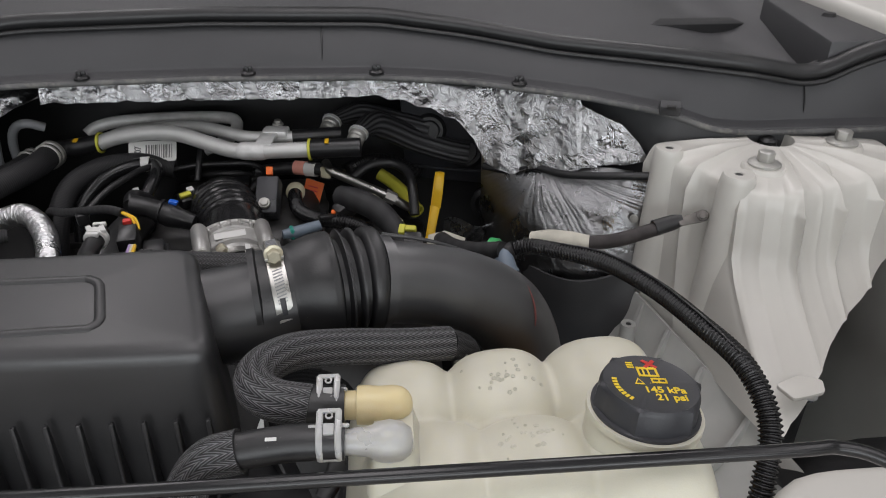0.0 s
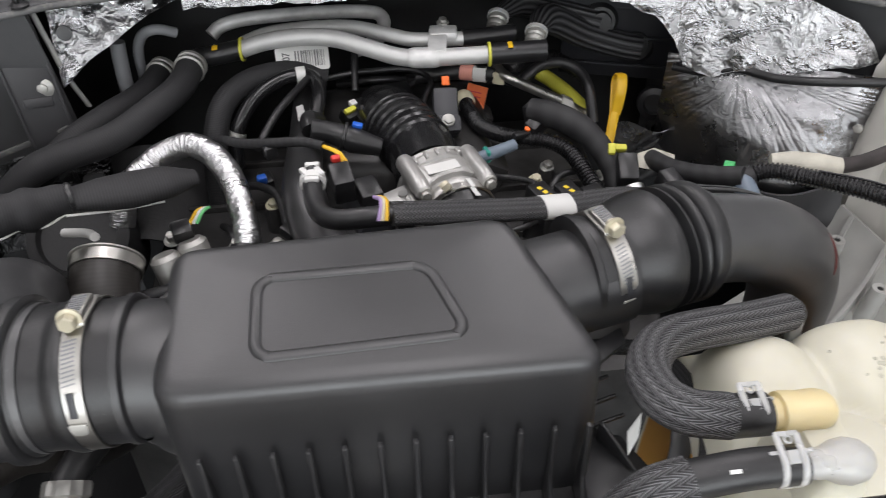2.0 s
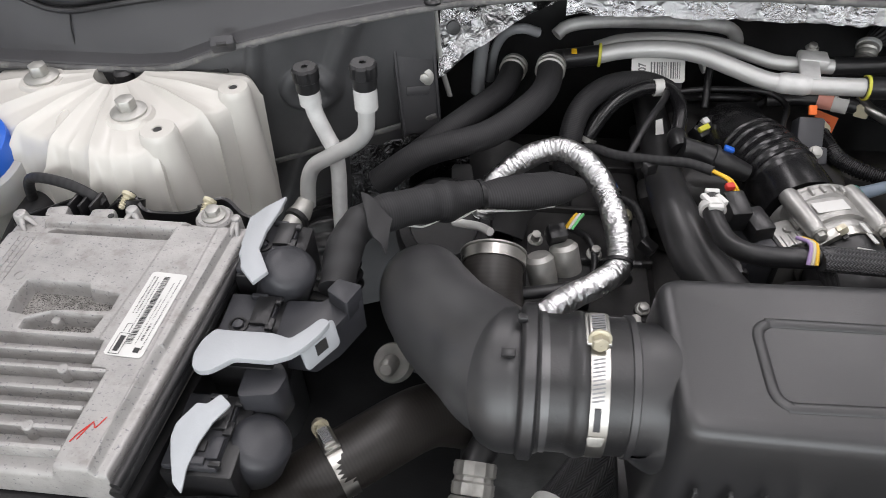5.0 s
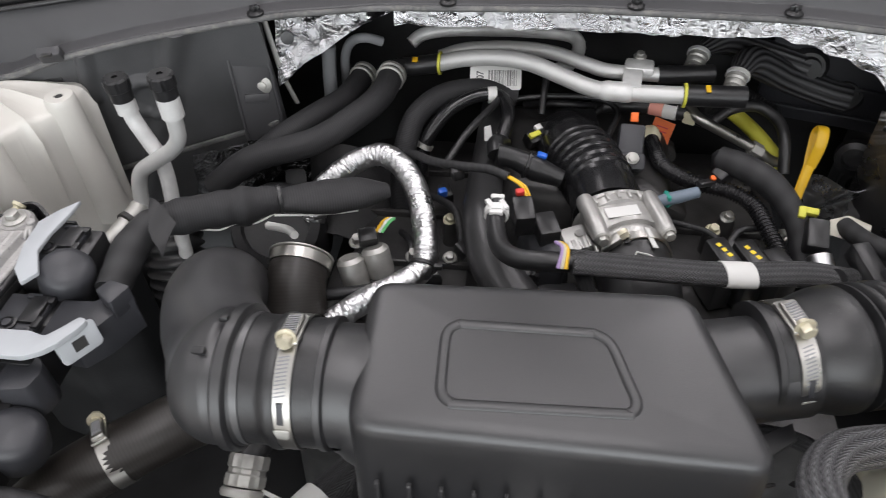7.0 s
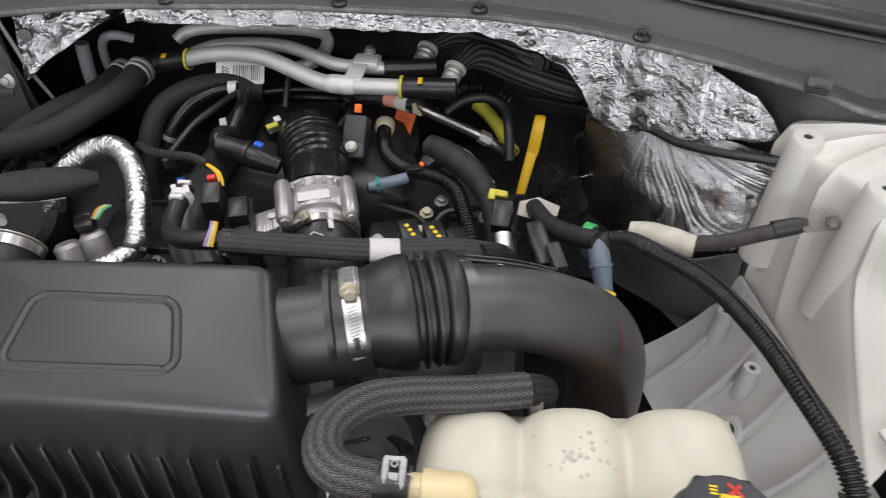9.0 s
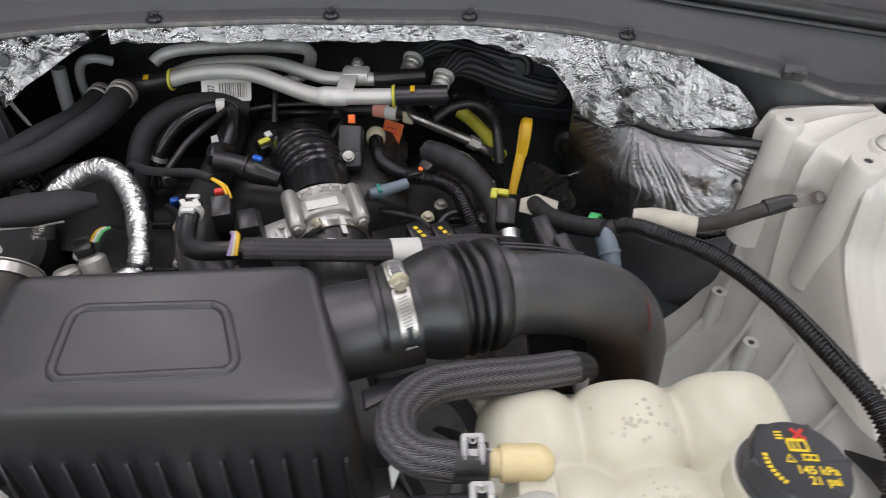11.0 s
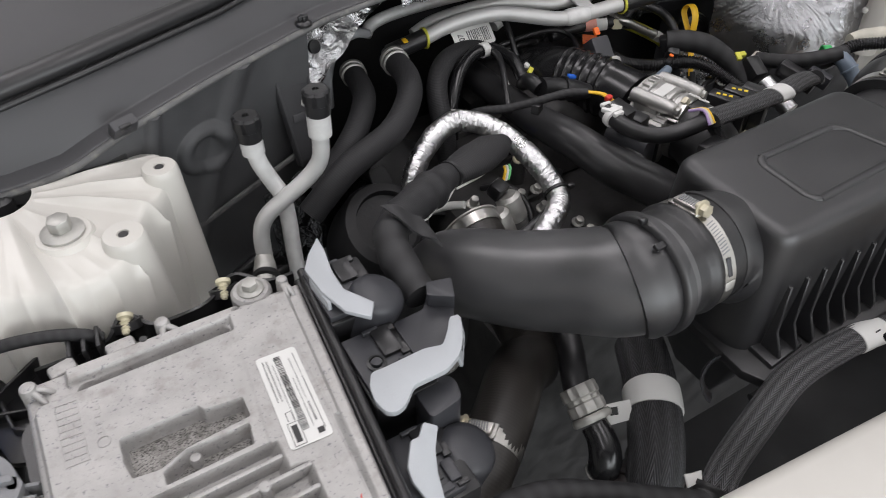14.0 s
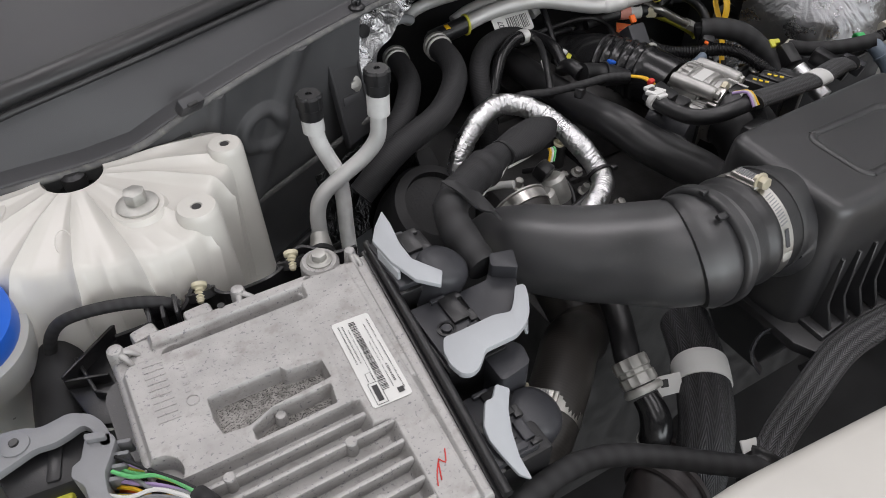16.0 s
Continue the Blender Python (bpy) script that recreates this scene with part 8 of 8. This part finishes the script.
for ax, ay, bx_, by_, tall in ((-0.6200, 0.9535, -0.6670, 0.9170, 0.014), (-0.6560, 0.9360, -0.6490, 0.8980, 0.009), (-0.6490, 0.8980, -0.6340, 0.8860, 0.009), (-0.6670, 0.9170, -0.6380, 0.9080, 0.010)):
    ln, an = math.hypot(bx_ - ax, by_ - ay), math.degrees(math.atan2(by_ - ay, bx_ - ax))
    block("gusset", (ln, 0.0026, tall), pose((ax + bx_) / 2, (ay + by_) / 2, 1.081 + tall / 2, 0, 0, an), CONN, tray, "", 0.0008)

# three connectors with grey lever locks
nudge()
def lever_plug(cx, cy, w, zt, label):
    t = thing("ecu_connector", (cx, cy, 1.07), label, "connector", "control unit connectors")
    block("plug_body", (0.048, w, 0.044), pose(cx, cy, zt - 0.030), CONN, t, "", 0.003)
    block("plug_face", (0.036, w * 0.90, 0.006), pose(cx - 0.004, cy, zt - 0.006), CONN_GREY, t, "", 0.0015)
    block("face_step", (0.014, w * 0.40, 0.004), pose(cx + 0.006, cy + w * 0.20, zt - 0.002), CONN, t, "", 0.001)
    block("face_step", (0.008, w * 0.26, 0.004), pose(cx + 0.010, cy - w * 0.22, zt - 0.002), CONN_GREY, t, "", 0.001)
    block("latch_gap", (0.005, w * 0.13, 0.0020), pose(cx + 0.001, cy - w * 0.20, zt - 0.0020), INK, t, "", 0.0004)
    for k_, (ox, oy, sx_, sy_) in enumerate(((0.012, 0.36, 0.010, 0.10), (0.000, 0.40, 0.012, 0.06), (0.014, 0.02, 0.006, 0.16), (-0.002, -0.38, 0.016, 0.08), (0.013, -0.40, 0.008, 0.06))):
        block("face_step", (sx_, w * sy_, 0.003 + 0.001 * (k_ % 2)), pose(cx + ox, cy + w * oy, zt - 0.002), CONN_GREY if k_ % 2 else CONN, t, "", 0.0006)
    ring("pivot_ring", 0.0052, 0.0018, 0.0020, pose(cx - 0.008, cy - w * 0.02, zt - 0.0020), CONN, t, "", 24)
    lathe("pivot", [(0.0005, 0), (0.0038, 0), (0.0036, 0.003), (0.0005, 0.0034)], pose(cx - 0.008, cy - w * 0.02, zt - 0.003), CONN_GREY, t, "", 18)
    return t


def dome(t, x, y, z, r):
    lathe("wire_dome", [(0.0005, -0.020), (r, -0.020), (r, 0.006), (r * 0.97, 0.010), (r * 0.86, 0.014), (r * 0.6, 0.0165), (0.0005, 0.0178)], aim((x, y, z), (0.35, -0.08, 0.93)), CONN_GREY, t, "rounded wire cover", 40, angle=60)


t = lever_plug(-0.411, 0.874, 0.058, 1.130, "black connector with a raised pale grey lever")
slab("lever", [(-0.411, 0.920), (-0.412, 0.903), (-0.416, 0.880), (-0.416, 0.860), (-0.403, 0.838), (-0.411, 0.826), (-0.424, 0.840), (-0.431, 0.865), (-0.433, 0.892), (-0.424, 0.906)], 1.134, 1.1380, pose(0, 0, 0), GREY_PLASTIC, t, "pale grey lever lock", 0.0010)
block("lever_cheek", (0.003, 0.030, 0.018), pose(-0.4305, 0.870, 1.126, 0, 0, 4), GREY_PLASTIC, t, "", 0.001)
dome(t, -0.397, 0.854, 1.116, 0.0210)
t = lever_plug(-0.411, 0.806, 0.064, 1.118, "black connector with a broad pale grey lever")
slab("wire_duct", rounded([(-0.392, 0.834), (-0.366, 0.835), (-0.356, 0.847), (-0.337, 0.842), (-0.352, 0.812), (-0.366, 0.796), (-0.392, 0.798)], 0.002, 2), 1.078, 1.112, pose(0, 0, 0), CONN_GREY, t, "slate wire duct", 0.002)
slab("wire_duct", rounded([(-0.362, 0.836), (-0.356, 0.848), (-0.337, 0.843), (-0.345, 0.824)], 0.002, 2), 1.105, 1.124, pose(0, 0, 0), CONN_GREY, t, "raised duct end", 0.0015)
slab("plug_wing", rounded([(-0.406, 0.784), (-0.384, 0.783), (-0.376, 0.772), (-0.380, 0.756), (-0.406, 0.752)], 0.005, 4), 1.072, 1.108, pose(0, 0, 0), CONN_GREY, t, "", 0.003)
lev = [(-0.4289, 0.7923), (-0.4181, 0.7918), (-0.3886, 0.7924), (-0.3759, 0.7887), (-0.3670, 0.7980), (-0.3590, 0.8085), (-0.3520, 0.8060), (-0.3560, 0.7960), (-0.3640, 0.7830), (-0.3720, 0.7750), (-0.3839, 0.7695), (-0.4091, 0.7695), (-0.4160, 0.7630), (-0.4215, 0.7585), (-0.4280, 0.7570), (-0.4338, 0.7600), (-0.4364, 0.7707), (-0.4345, 0.7826)]
slab("lever", rounded(lev, 0.003, 3), 1.1212, 1.1262, pose(0, 0, 0), GREY_PLASTIC, t, "broad pale grey lever lock", 0.0012)
fm = aim((-0.3585, 0.7960, 1.1130), (0.80, -0.55, 0.25), (0.5, 0.8, 0))
slab("lever_end", rounded([(-0.017, -0.012), (0.014, -0.012), (0.016, 0.011), (-0.016, 0.010)], 0.004, 3), -0.0012, 0.0012, fm, GREY_PLASTIC, t, "", 0.0008)
slab("lever_slot", [(-0.006, -0.006), (0.004, -0.006), (0.005, 0.003), (-0.005, 0.003)], 0.0008, 0.0016, fm, INK, t, "", 0)
t = lever_plug(-0.421, 0.733, 0.060, 1.099, "black connector with a stepped pale grey lever")
slab("lever", rounded([(-0.0006, -0.0001), (0.0044, 0.0089), (0.0176, 0.002), (0.032, -0.0016), (0.0485, -0.0028), (0.0636, -0.0), (0.0588, -0.0076), (0.0456, -0.0143), (0.0334, -0.0195), (0.0241, -0.0196), (0.0087, -0.0121), (0.008, -0.0061)], 0.0015, 2), -0.0030, 0.0, aim((-0.4136, 0.749, 1.1136), (0.206, -0.362, 0.909), (-0.162, -0.929, -0.333)), GREY_PLASTIC, t, "pale grey lever lock", 0.0010)
dome(t, -0.3926, 0.7357, 1.0727, 0.0215)

# ---------------------------------------------------------------- washer neck, grey plug and bare wires
t = thing("washer_filler", (-0.690, 0.955, 0.95), "white washer filler neck with a bright blue cap", "washer filler")
lathe("neck", [(0.001, -0.14), (0.026, -0.14), (0.028, -0.040), (0.0440, -0.024), (0.0465, 0.0), (0.0460, 0.010), (0.040, 0.015), (0.001, 0.016)], aim((-0.719, 0.968, 1.108), (0.05, -0.25, 1)), NIPPLE_W, t, "white filler neck", 48)
lathe("cap", [(0.001, 0.014), (0.0415, 0.012), (0.0425, 0.018), (0.0415, 0.033), (0.036, 0.039), (0.001, 0.040)], aim((-0.719, 0.968, 1.108), (0.05, -0.25, 1)), BLUE, t, "bright blue cap", 40)
slab("cap_grip", rounded([(-0.026, -0.006), (0.026, -0.006), (0.026, 0.006), (-0.026, 0.006)], 0.005, 3), 0.037, 0.044, aim((-0.719, 0.968, 1.108), (0.05, -0.25, 1), (1, 0.6, 0)), BLUE, t, "", 0.002)
t = thing("taped_cable", (-0.63, 0.93, 1.05), "black taped cable behind the control unit", "cable")
tube("cable", [(-0.671, 0.958, 1.078), (-0.664, 0.954, 1.100), (-0.652, 0.948, 1.116), (-0.632, 0.941, 1.123), (-0.608, 0.935, 1.123), (-0.589, 0.928, 1.121), (-0.576, 0.926, 1.112)], 0.0046, TAPE, t, "", seg=14)
tube("stub", [(-0.690, 0.885, 1.00), (-0.682, 0.905, 1.03), (-0.674, 0.928, 1.050), (-0.670, 0.950, 1.062), (-0.672, 0.975, 1.066), (-0.690, 1.0, 1.04)], [0.020, 0.021, 0.022, 0.021, 0.018, 0.016], TAPE, t, "thick taped stub", seg=24)
for k in range(5):
    block("teal_mark", (0.006 - 0.0008 * k, 0.0016, 0.0008), pose(-0.668 + 0.003 * (k % 2), 0.926 + 0.008 * k, 1.0690 + 0.002 * k, 20, 25, 15 * k), TEAL, t, "", 0.0002)
t = thing("module_plug", (-0.665, 0.855, 1.04), "large black plug with a grey lever and grey wire guard", "connector")
slab("shell", rounded([(-0.715, 0.876), (-0.670, 0.866), (-0.652, 0.856), (-0.664, 0.826), (-0.705, 0.830)], 0.006, 3), 1.050, 1.101, pose(0, 0, 0), CONN, t, "", 0.004)
slab("shell_rib", rounded([(-0.676, 0.868), (-0.668, 0.868), (-0.676, 0.830), (-0.684, 0.832)], 0.002, 3), 1.060, 1.1030, pose(0, 0, 0), CONN, t, "", 0.002)
slab("lever", rounded([(-0.7104, 0.8435), (-0.6844, 0.8523), (-0.6734, 0.8504), (-0.6648, 0.8523), (-0.6560, 0.8556), (-0.6515, 0.8500), (-0.6482, 0.8334), (-0.6430, 0.8322), (-0.6419, 0.8413), (-0.6445, 0.8523), (-0.6497, 0.8616), (-0.662, 0.8693), (-0.6708, 0.8676), (-0.6792, 0.8667), (-0.6885, 0.8717), (-0.698, 0.8739), (-0.7090, 0.8748)], 0.004, 4), 1.1060, 1.1120, pose(0, 0, 0), MID_GREY, t, "mid-grey arched lever", 0.0016)
lathe("pivot", [(0.0005, 0), (0.0085, 0), (0.0085, 0.003), (0.006, 0.004), (0.0005, 0.004)], pose(-0.694, 0.8605, 1.1105), MID_GREY, t, "", 24)
lathe("pivot_screw", [(0.0005, 0), (0.003, 0), (0.0028, 0.002), (0.0005, 0.002)], pose(-0.694, 0.8605, 1.1140), CONN, t, "", 16)
slab("wire_guard", rounded([(-0.6558, 0.8461), (-0.6416, 0.8411), (-0.6395, 0.8348), (-0.6436, 0.8263), (-0.6502, 0.8148), (-0.6513, 0.8009), (-0.6461, 0.7878), (-0.6615, 0.7968), (-0.6621, 0.8112), (-0.6683, 0.8211), (-0.6664, 0.8286), (-0.6613, 0.83)], 0.002, 2), 1.072, 1.1120, pose(0, 0, 0), MID_GREY, t, "mid-grey wire guard", 0.0015)
for k in range(4):
    block("guard_tooth", (0.009, 0.0030, 0.012), pose(-0.6365 - 0.003 * k, 0.834 - 0.008 * k, 1.102, 0, 0, -18), MID_GREY, t, "", 0.0008)
slab("guard_step", rounded([(-0.6560, 0.8450), (-0.6440, 0.8410), (-0.6440, 0.8360), (-0.6560, 0.8395)], 0.0015, 2), 1.111, 1.116, pose(0, 0, 0), MID_GREY, t, "", 0.001)
block("green_clip", (0.034, 0.012, 0.008), pose(-0.690, 0.830, 1.086, 0, 0, -14), LEMON, t, "pale green clip", 0.002)
random.seed(11)
WCOL = [LILAC, TAPE, LEMON, TAPE, WIRE_GREEN, LILAC, WHITE_PLASTIC, MID_GREY, WIRE_GREEN, LILAC, ORANGE, YELLOW]
for k in range(22):
    q = (k + 0.5) / 22
    up = random.uniform(-0.012, 0.010)
    mid = random.uniform(-0.003, 0.003)
    tube("wire", [(-0.643 - 0.010 * q, 0.829 - 0.034 * q, 1.098 + up), (-0.633 - 0.009 * q, 0.812 - 0.028 * q, 1.108 + up * 0.7), (-0.622 - 0.008 * q + mid, 0.793 - 0.018 * q + mid, 1.118 + up * 0.5), (-0.611 - 0.006 * q + mid, 0.776 - 0.012 * q, 1.125 + up * 0.4), (-0.603 - 0.003 * q, 0.760 - 0.006 * q, 1.129 + up * 0.3), (-0.598, 0.742, 1.132 + up * 0.2)], 0.00135, WCOL[k % 12], t, "thin coloured wire", seg=6, step=0.005)
tube("wire_sock", [(-0.605, 0.762, 1.1285), (-0.600, 0.746, 1.132), (-0.594, 0.720, 1.1355), (-0.59, 0.69, 1.1355)], [0.0055, 0.0072, 0.008, 0.008], TAPE, t, "black taped wire bundle", seg=18)

# ---------------------------------------------------------------- front corner hoses
t = thing("hose_coupling", (-0.248, 0.76, 0.93), "knurled zinc hose coupling with a gloss black elbow", "hose coupling")
m = aim((-0.2482, 0.7790, 1.0008), (-0.05, -0.90, -0.46))
lathe("collar", [(0.001, 0), (0.0150, 0), (0.0160, 0.002), (0.0160, 0.010), (0.0145, 0.0115), (0.0145, 0.0145), (0.0160, 0.016), (0.0160, 0.023), (0.0150, 0.025), (0.001, 0.025)], m, ZINC, t, "knurled zinc collar", 48, lobes=lambda a, h: 0.0006 * math.cos(12 * a))
lathe("collar_ring", [(0.012, 0.026), (0.0165, 0.026), (0.0178, 0.028), (0.0178, 0.031), (0.0165, 0.033), (0.012, 0.033)], m, ZINC, t, "smooth rolled end ring", 40)
tube("elbow", [(-0.2480, 0.7500, 0.9800), (-0.2485, 0.7400, 0.9755), (-0.2500, 0.7320, 0.9700), (-0.2520, 0.7262, 0.9615), (-0.2540, 0.7235, 0.9500)], [0.0120, 0.0126, 0.0138, 0.0142, 0.0138], GLOSSBLACK, t, "gloss black elbow", seg=28, step=0.002)
ring("elbow_ring", 0.0142, 0.0009, 0.0014, aim((-0.2541, 0.7234, 0.9492), (-0.08, -0.12, -1)), ZINC, t, "thin pale end ring")
tube("spigot", [(-0.2540, 0.7235, 0.9500), (-0.2560, 0.7210, 0.930), (-0.2560, 0.7210, 0.900)], 0.0100, DARK, t, "dark spigot", seg=20)
t = thing("printed_hose", (-0.235, 0.82, 1.0), "black hose with white printed letters", "hose")
tube("hose", [(-0.212, 0.862, 1.012), (-0.220, 0.838, 1.010), (-0.229, 0.815, 1.008), (-0.240, 0.795, 1.006), (-0.248, 0.779, 1.001), (-0.249, 0.770, 0.996)], 0.0120, RUBBER, t, "", seg=20)
writing("print", "EOC", 0.0090, pose(-0.2262, 0.814, 1.0116, 0, -14, 100), LABEL, t, "white printed letters")
t = thing("braided_hose", (-0.18, 0.74, 0.90), "black braided hose with a wrapped white label", "hose", "braided hoses")
tube("hose", [(-0.150, 0.800, 0.972), (-0.1674, 0.7715, 0.9760), (-0.1804, 0.7534, 0.9785), (-0.1889, 0.7417, 0.9790), (-0.2030, 0.7221, 0.9760), (-0.2150, 0.7059, 0.9690), (-0.2250, 0.6940, 0.9560), (-0.2330, 0.685, 0.930), (-0.2360, 0.682, 0.900)], 0.0238, BRAID_DARK, t, "", seg=36)
tube("label_wrap", [(-0.1818, 0.7515, 0.9786), (-0.1885, 0.7422, 0.9790), (-0.1950, 0.7332, 0.9780)], 0.0254, LABEL, t, "wrapped white label", seg=40)
lt = aim((-0.2255, 0.7470, 0.9855), (-0.35, -0.60, 0.70), (0.85, -0.35, 0.10))
slab("label_tab", rounded([(-0.011, -0.010), (0.012, -0.008), (0.012, 0.009), (-0.011, 0.008)], 0.001, 2), 0, 0.0008, lt, LABEL, t, "printed tab of the label", 0)
slab("print_block", [(-0.007, -0.002), (0.0, -0.002), (0.0, 0.005), (-0.007, 0.005)], 0.0009, 0.0013, lt, INK, t, "", 0)
for k in range(2):
    slab("print_bar", [(-0.0003, -0.008), (0.0003, -0.008), (0.0003, 0.008), (-0.0003, 0.008)], 0.0257, 0.0260, aim((-0.1890, 0.7417, 0.9790), (-0.80 + 0.1 * k, -0.30, 0.52), (0.50, -0.80, 0)), INK, t, "", 0)
t = thing("radiator_hose", (-0.23, 0.69, 0.85), "dark rubber radiator hose joint", "hose")
tube("hose", [(-0.300, 0.672, 0.900), (-0.265, 0.690, 0.925), (-0.225, 0.700, 0.925), (-0.19, 0.715, 0.90), (-0.16, 0.74, 0.86)], [0.026, 0.032, 0.028, 0.028, 0.026], BROWN, t, "", seg=32)
for cx_, cy_, cr in ((-0.272, 0.687, 0.0335), (-0.256, 0.692, 0.0340), (-0.238, 0.698, 0.0310)):
    ring("collar", cr, 0.003, 0.006, aim((cx_, cy_, 0.925), (0.95, 0.25, 0)), BROWN, t, "dusty moulded collar")
t = thing("taped_cable", (-0.30, 0.70, 1.0), "thick black taped cable arching along the front", "cable")
tube("cable", [(-0.466, 0.676, 1.0840), (-0.4418, 0.6860, 1.0740), (-0.4079, 0.6945, 1.0650), (-0.3695, 0.6985, 1.0534), (-0.3387, 0.6935, 1.0431), (-0.306, 0.6794, 1.0329), (-0.2696, 0.6604, 1.0208), (-0.2391, 0.6440, 1.0118), (-0.2231, 0.632, 1.0053)], [0.0080, 0.0082, 0.0084, 0.0084, 0.0084, 0.0086, 0.0088, 0.0088, 0.0080], TAPE, t, "", seg=22, prof=lambda s, total: 0.0007 * noise.noise((s * 60, 0.2, 0.9)))
t = thing("flat_braid", (-0.14, 0.67, 1.0), "flat black and grey braided hose along the radiator", "hose", "braided hoses")
tube("hose", [(-0.2180, 0.648, 1.004), (-0.2024, 0.6556, 1.0130), (-0.170, 0.664, 1.036), (-0.120, 0.676, 1.046), (-0.060, 0.678, 1.044), (0.0, 0.675, 1.035), (0.05, 0.668, 1.02), (0.088, 0.657, 1.00)], 0.0130, BRAID, t, "", seg=26, flat=0.7)
tube("label_wrap", [(-0.042, 0.6775, 1.0418), (-0.020, 0.6766, 1.0390), (-0.006, 0.6755, 1.0362)], 0.0137, LABEL, t, "white printed label band", seg=26, flat=0.72)
block("print_bar", (0.006, 0.0012, 0.0006), pose(-0.022, 0.671, 1.0486, 25), INK, t, "", 0)
t = thing("white_clip", (-0.245, 0.665, 1.02), "small torn white paper clip", "clip")
slab("clip_plate", [(-0.008, -0.004), (0.006, -0.005), (0.009, 0.002), (0.000, 0.004), (-0.006, 0.006)], 0, 0.002, pose(-0.235, 0.6606, 1.0178, 40), LABEL, t, "", 0.0005)
t = thing("hose_stub", (-0.24, 0.63, 1.0), "black barbed hose stub at the radiator", "hose stub")
tube("stub", [(-0.225, 0.650, 1.012), (-0.245, 0.640, 1.002), (-0.270, 0.632, 0.988)], [0.012, 0.011, 0.009], CONN, t, "", seg=20, step=0.0015, prof=lambda s, total: 0.0012 * (1 if (s % 0.009) < 0.004 else 0))
nudge(0.0208, 0.025, -0.029)
t = thing("rubber_buffer", (-0.335, 0.87, 0.95), "round dull metal buffer on a stud", "buffer")
lathe("disc", [(0.001, -0.012), (0.0165, -0.012), (0.0178, -0.006), (0.0180, 0.0), (0.0165, 0.003), (0.001, 0.0035)], aim((-0.349, 0.846, 1.022), (-0.2, -0.55, 0.8)), ZINC, t, "", 30)
lathe("stud", [(0.001, 0), (0.0075, 0), (0.0075, 0.014), (0.005, 0.018), (0.001, 0.018)], aim((-0.349, 0.843, 1.027), (-0.1, -0.75, 0.45)), ZINC, t, "", 20)
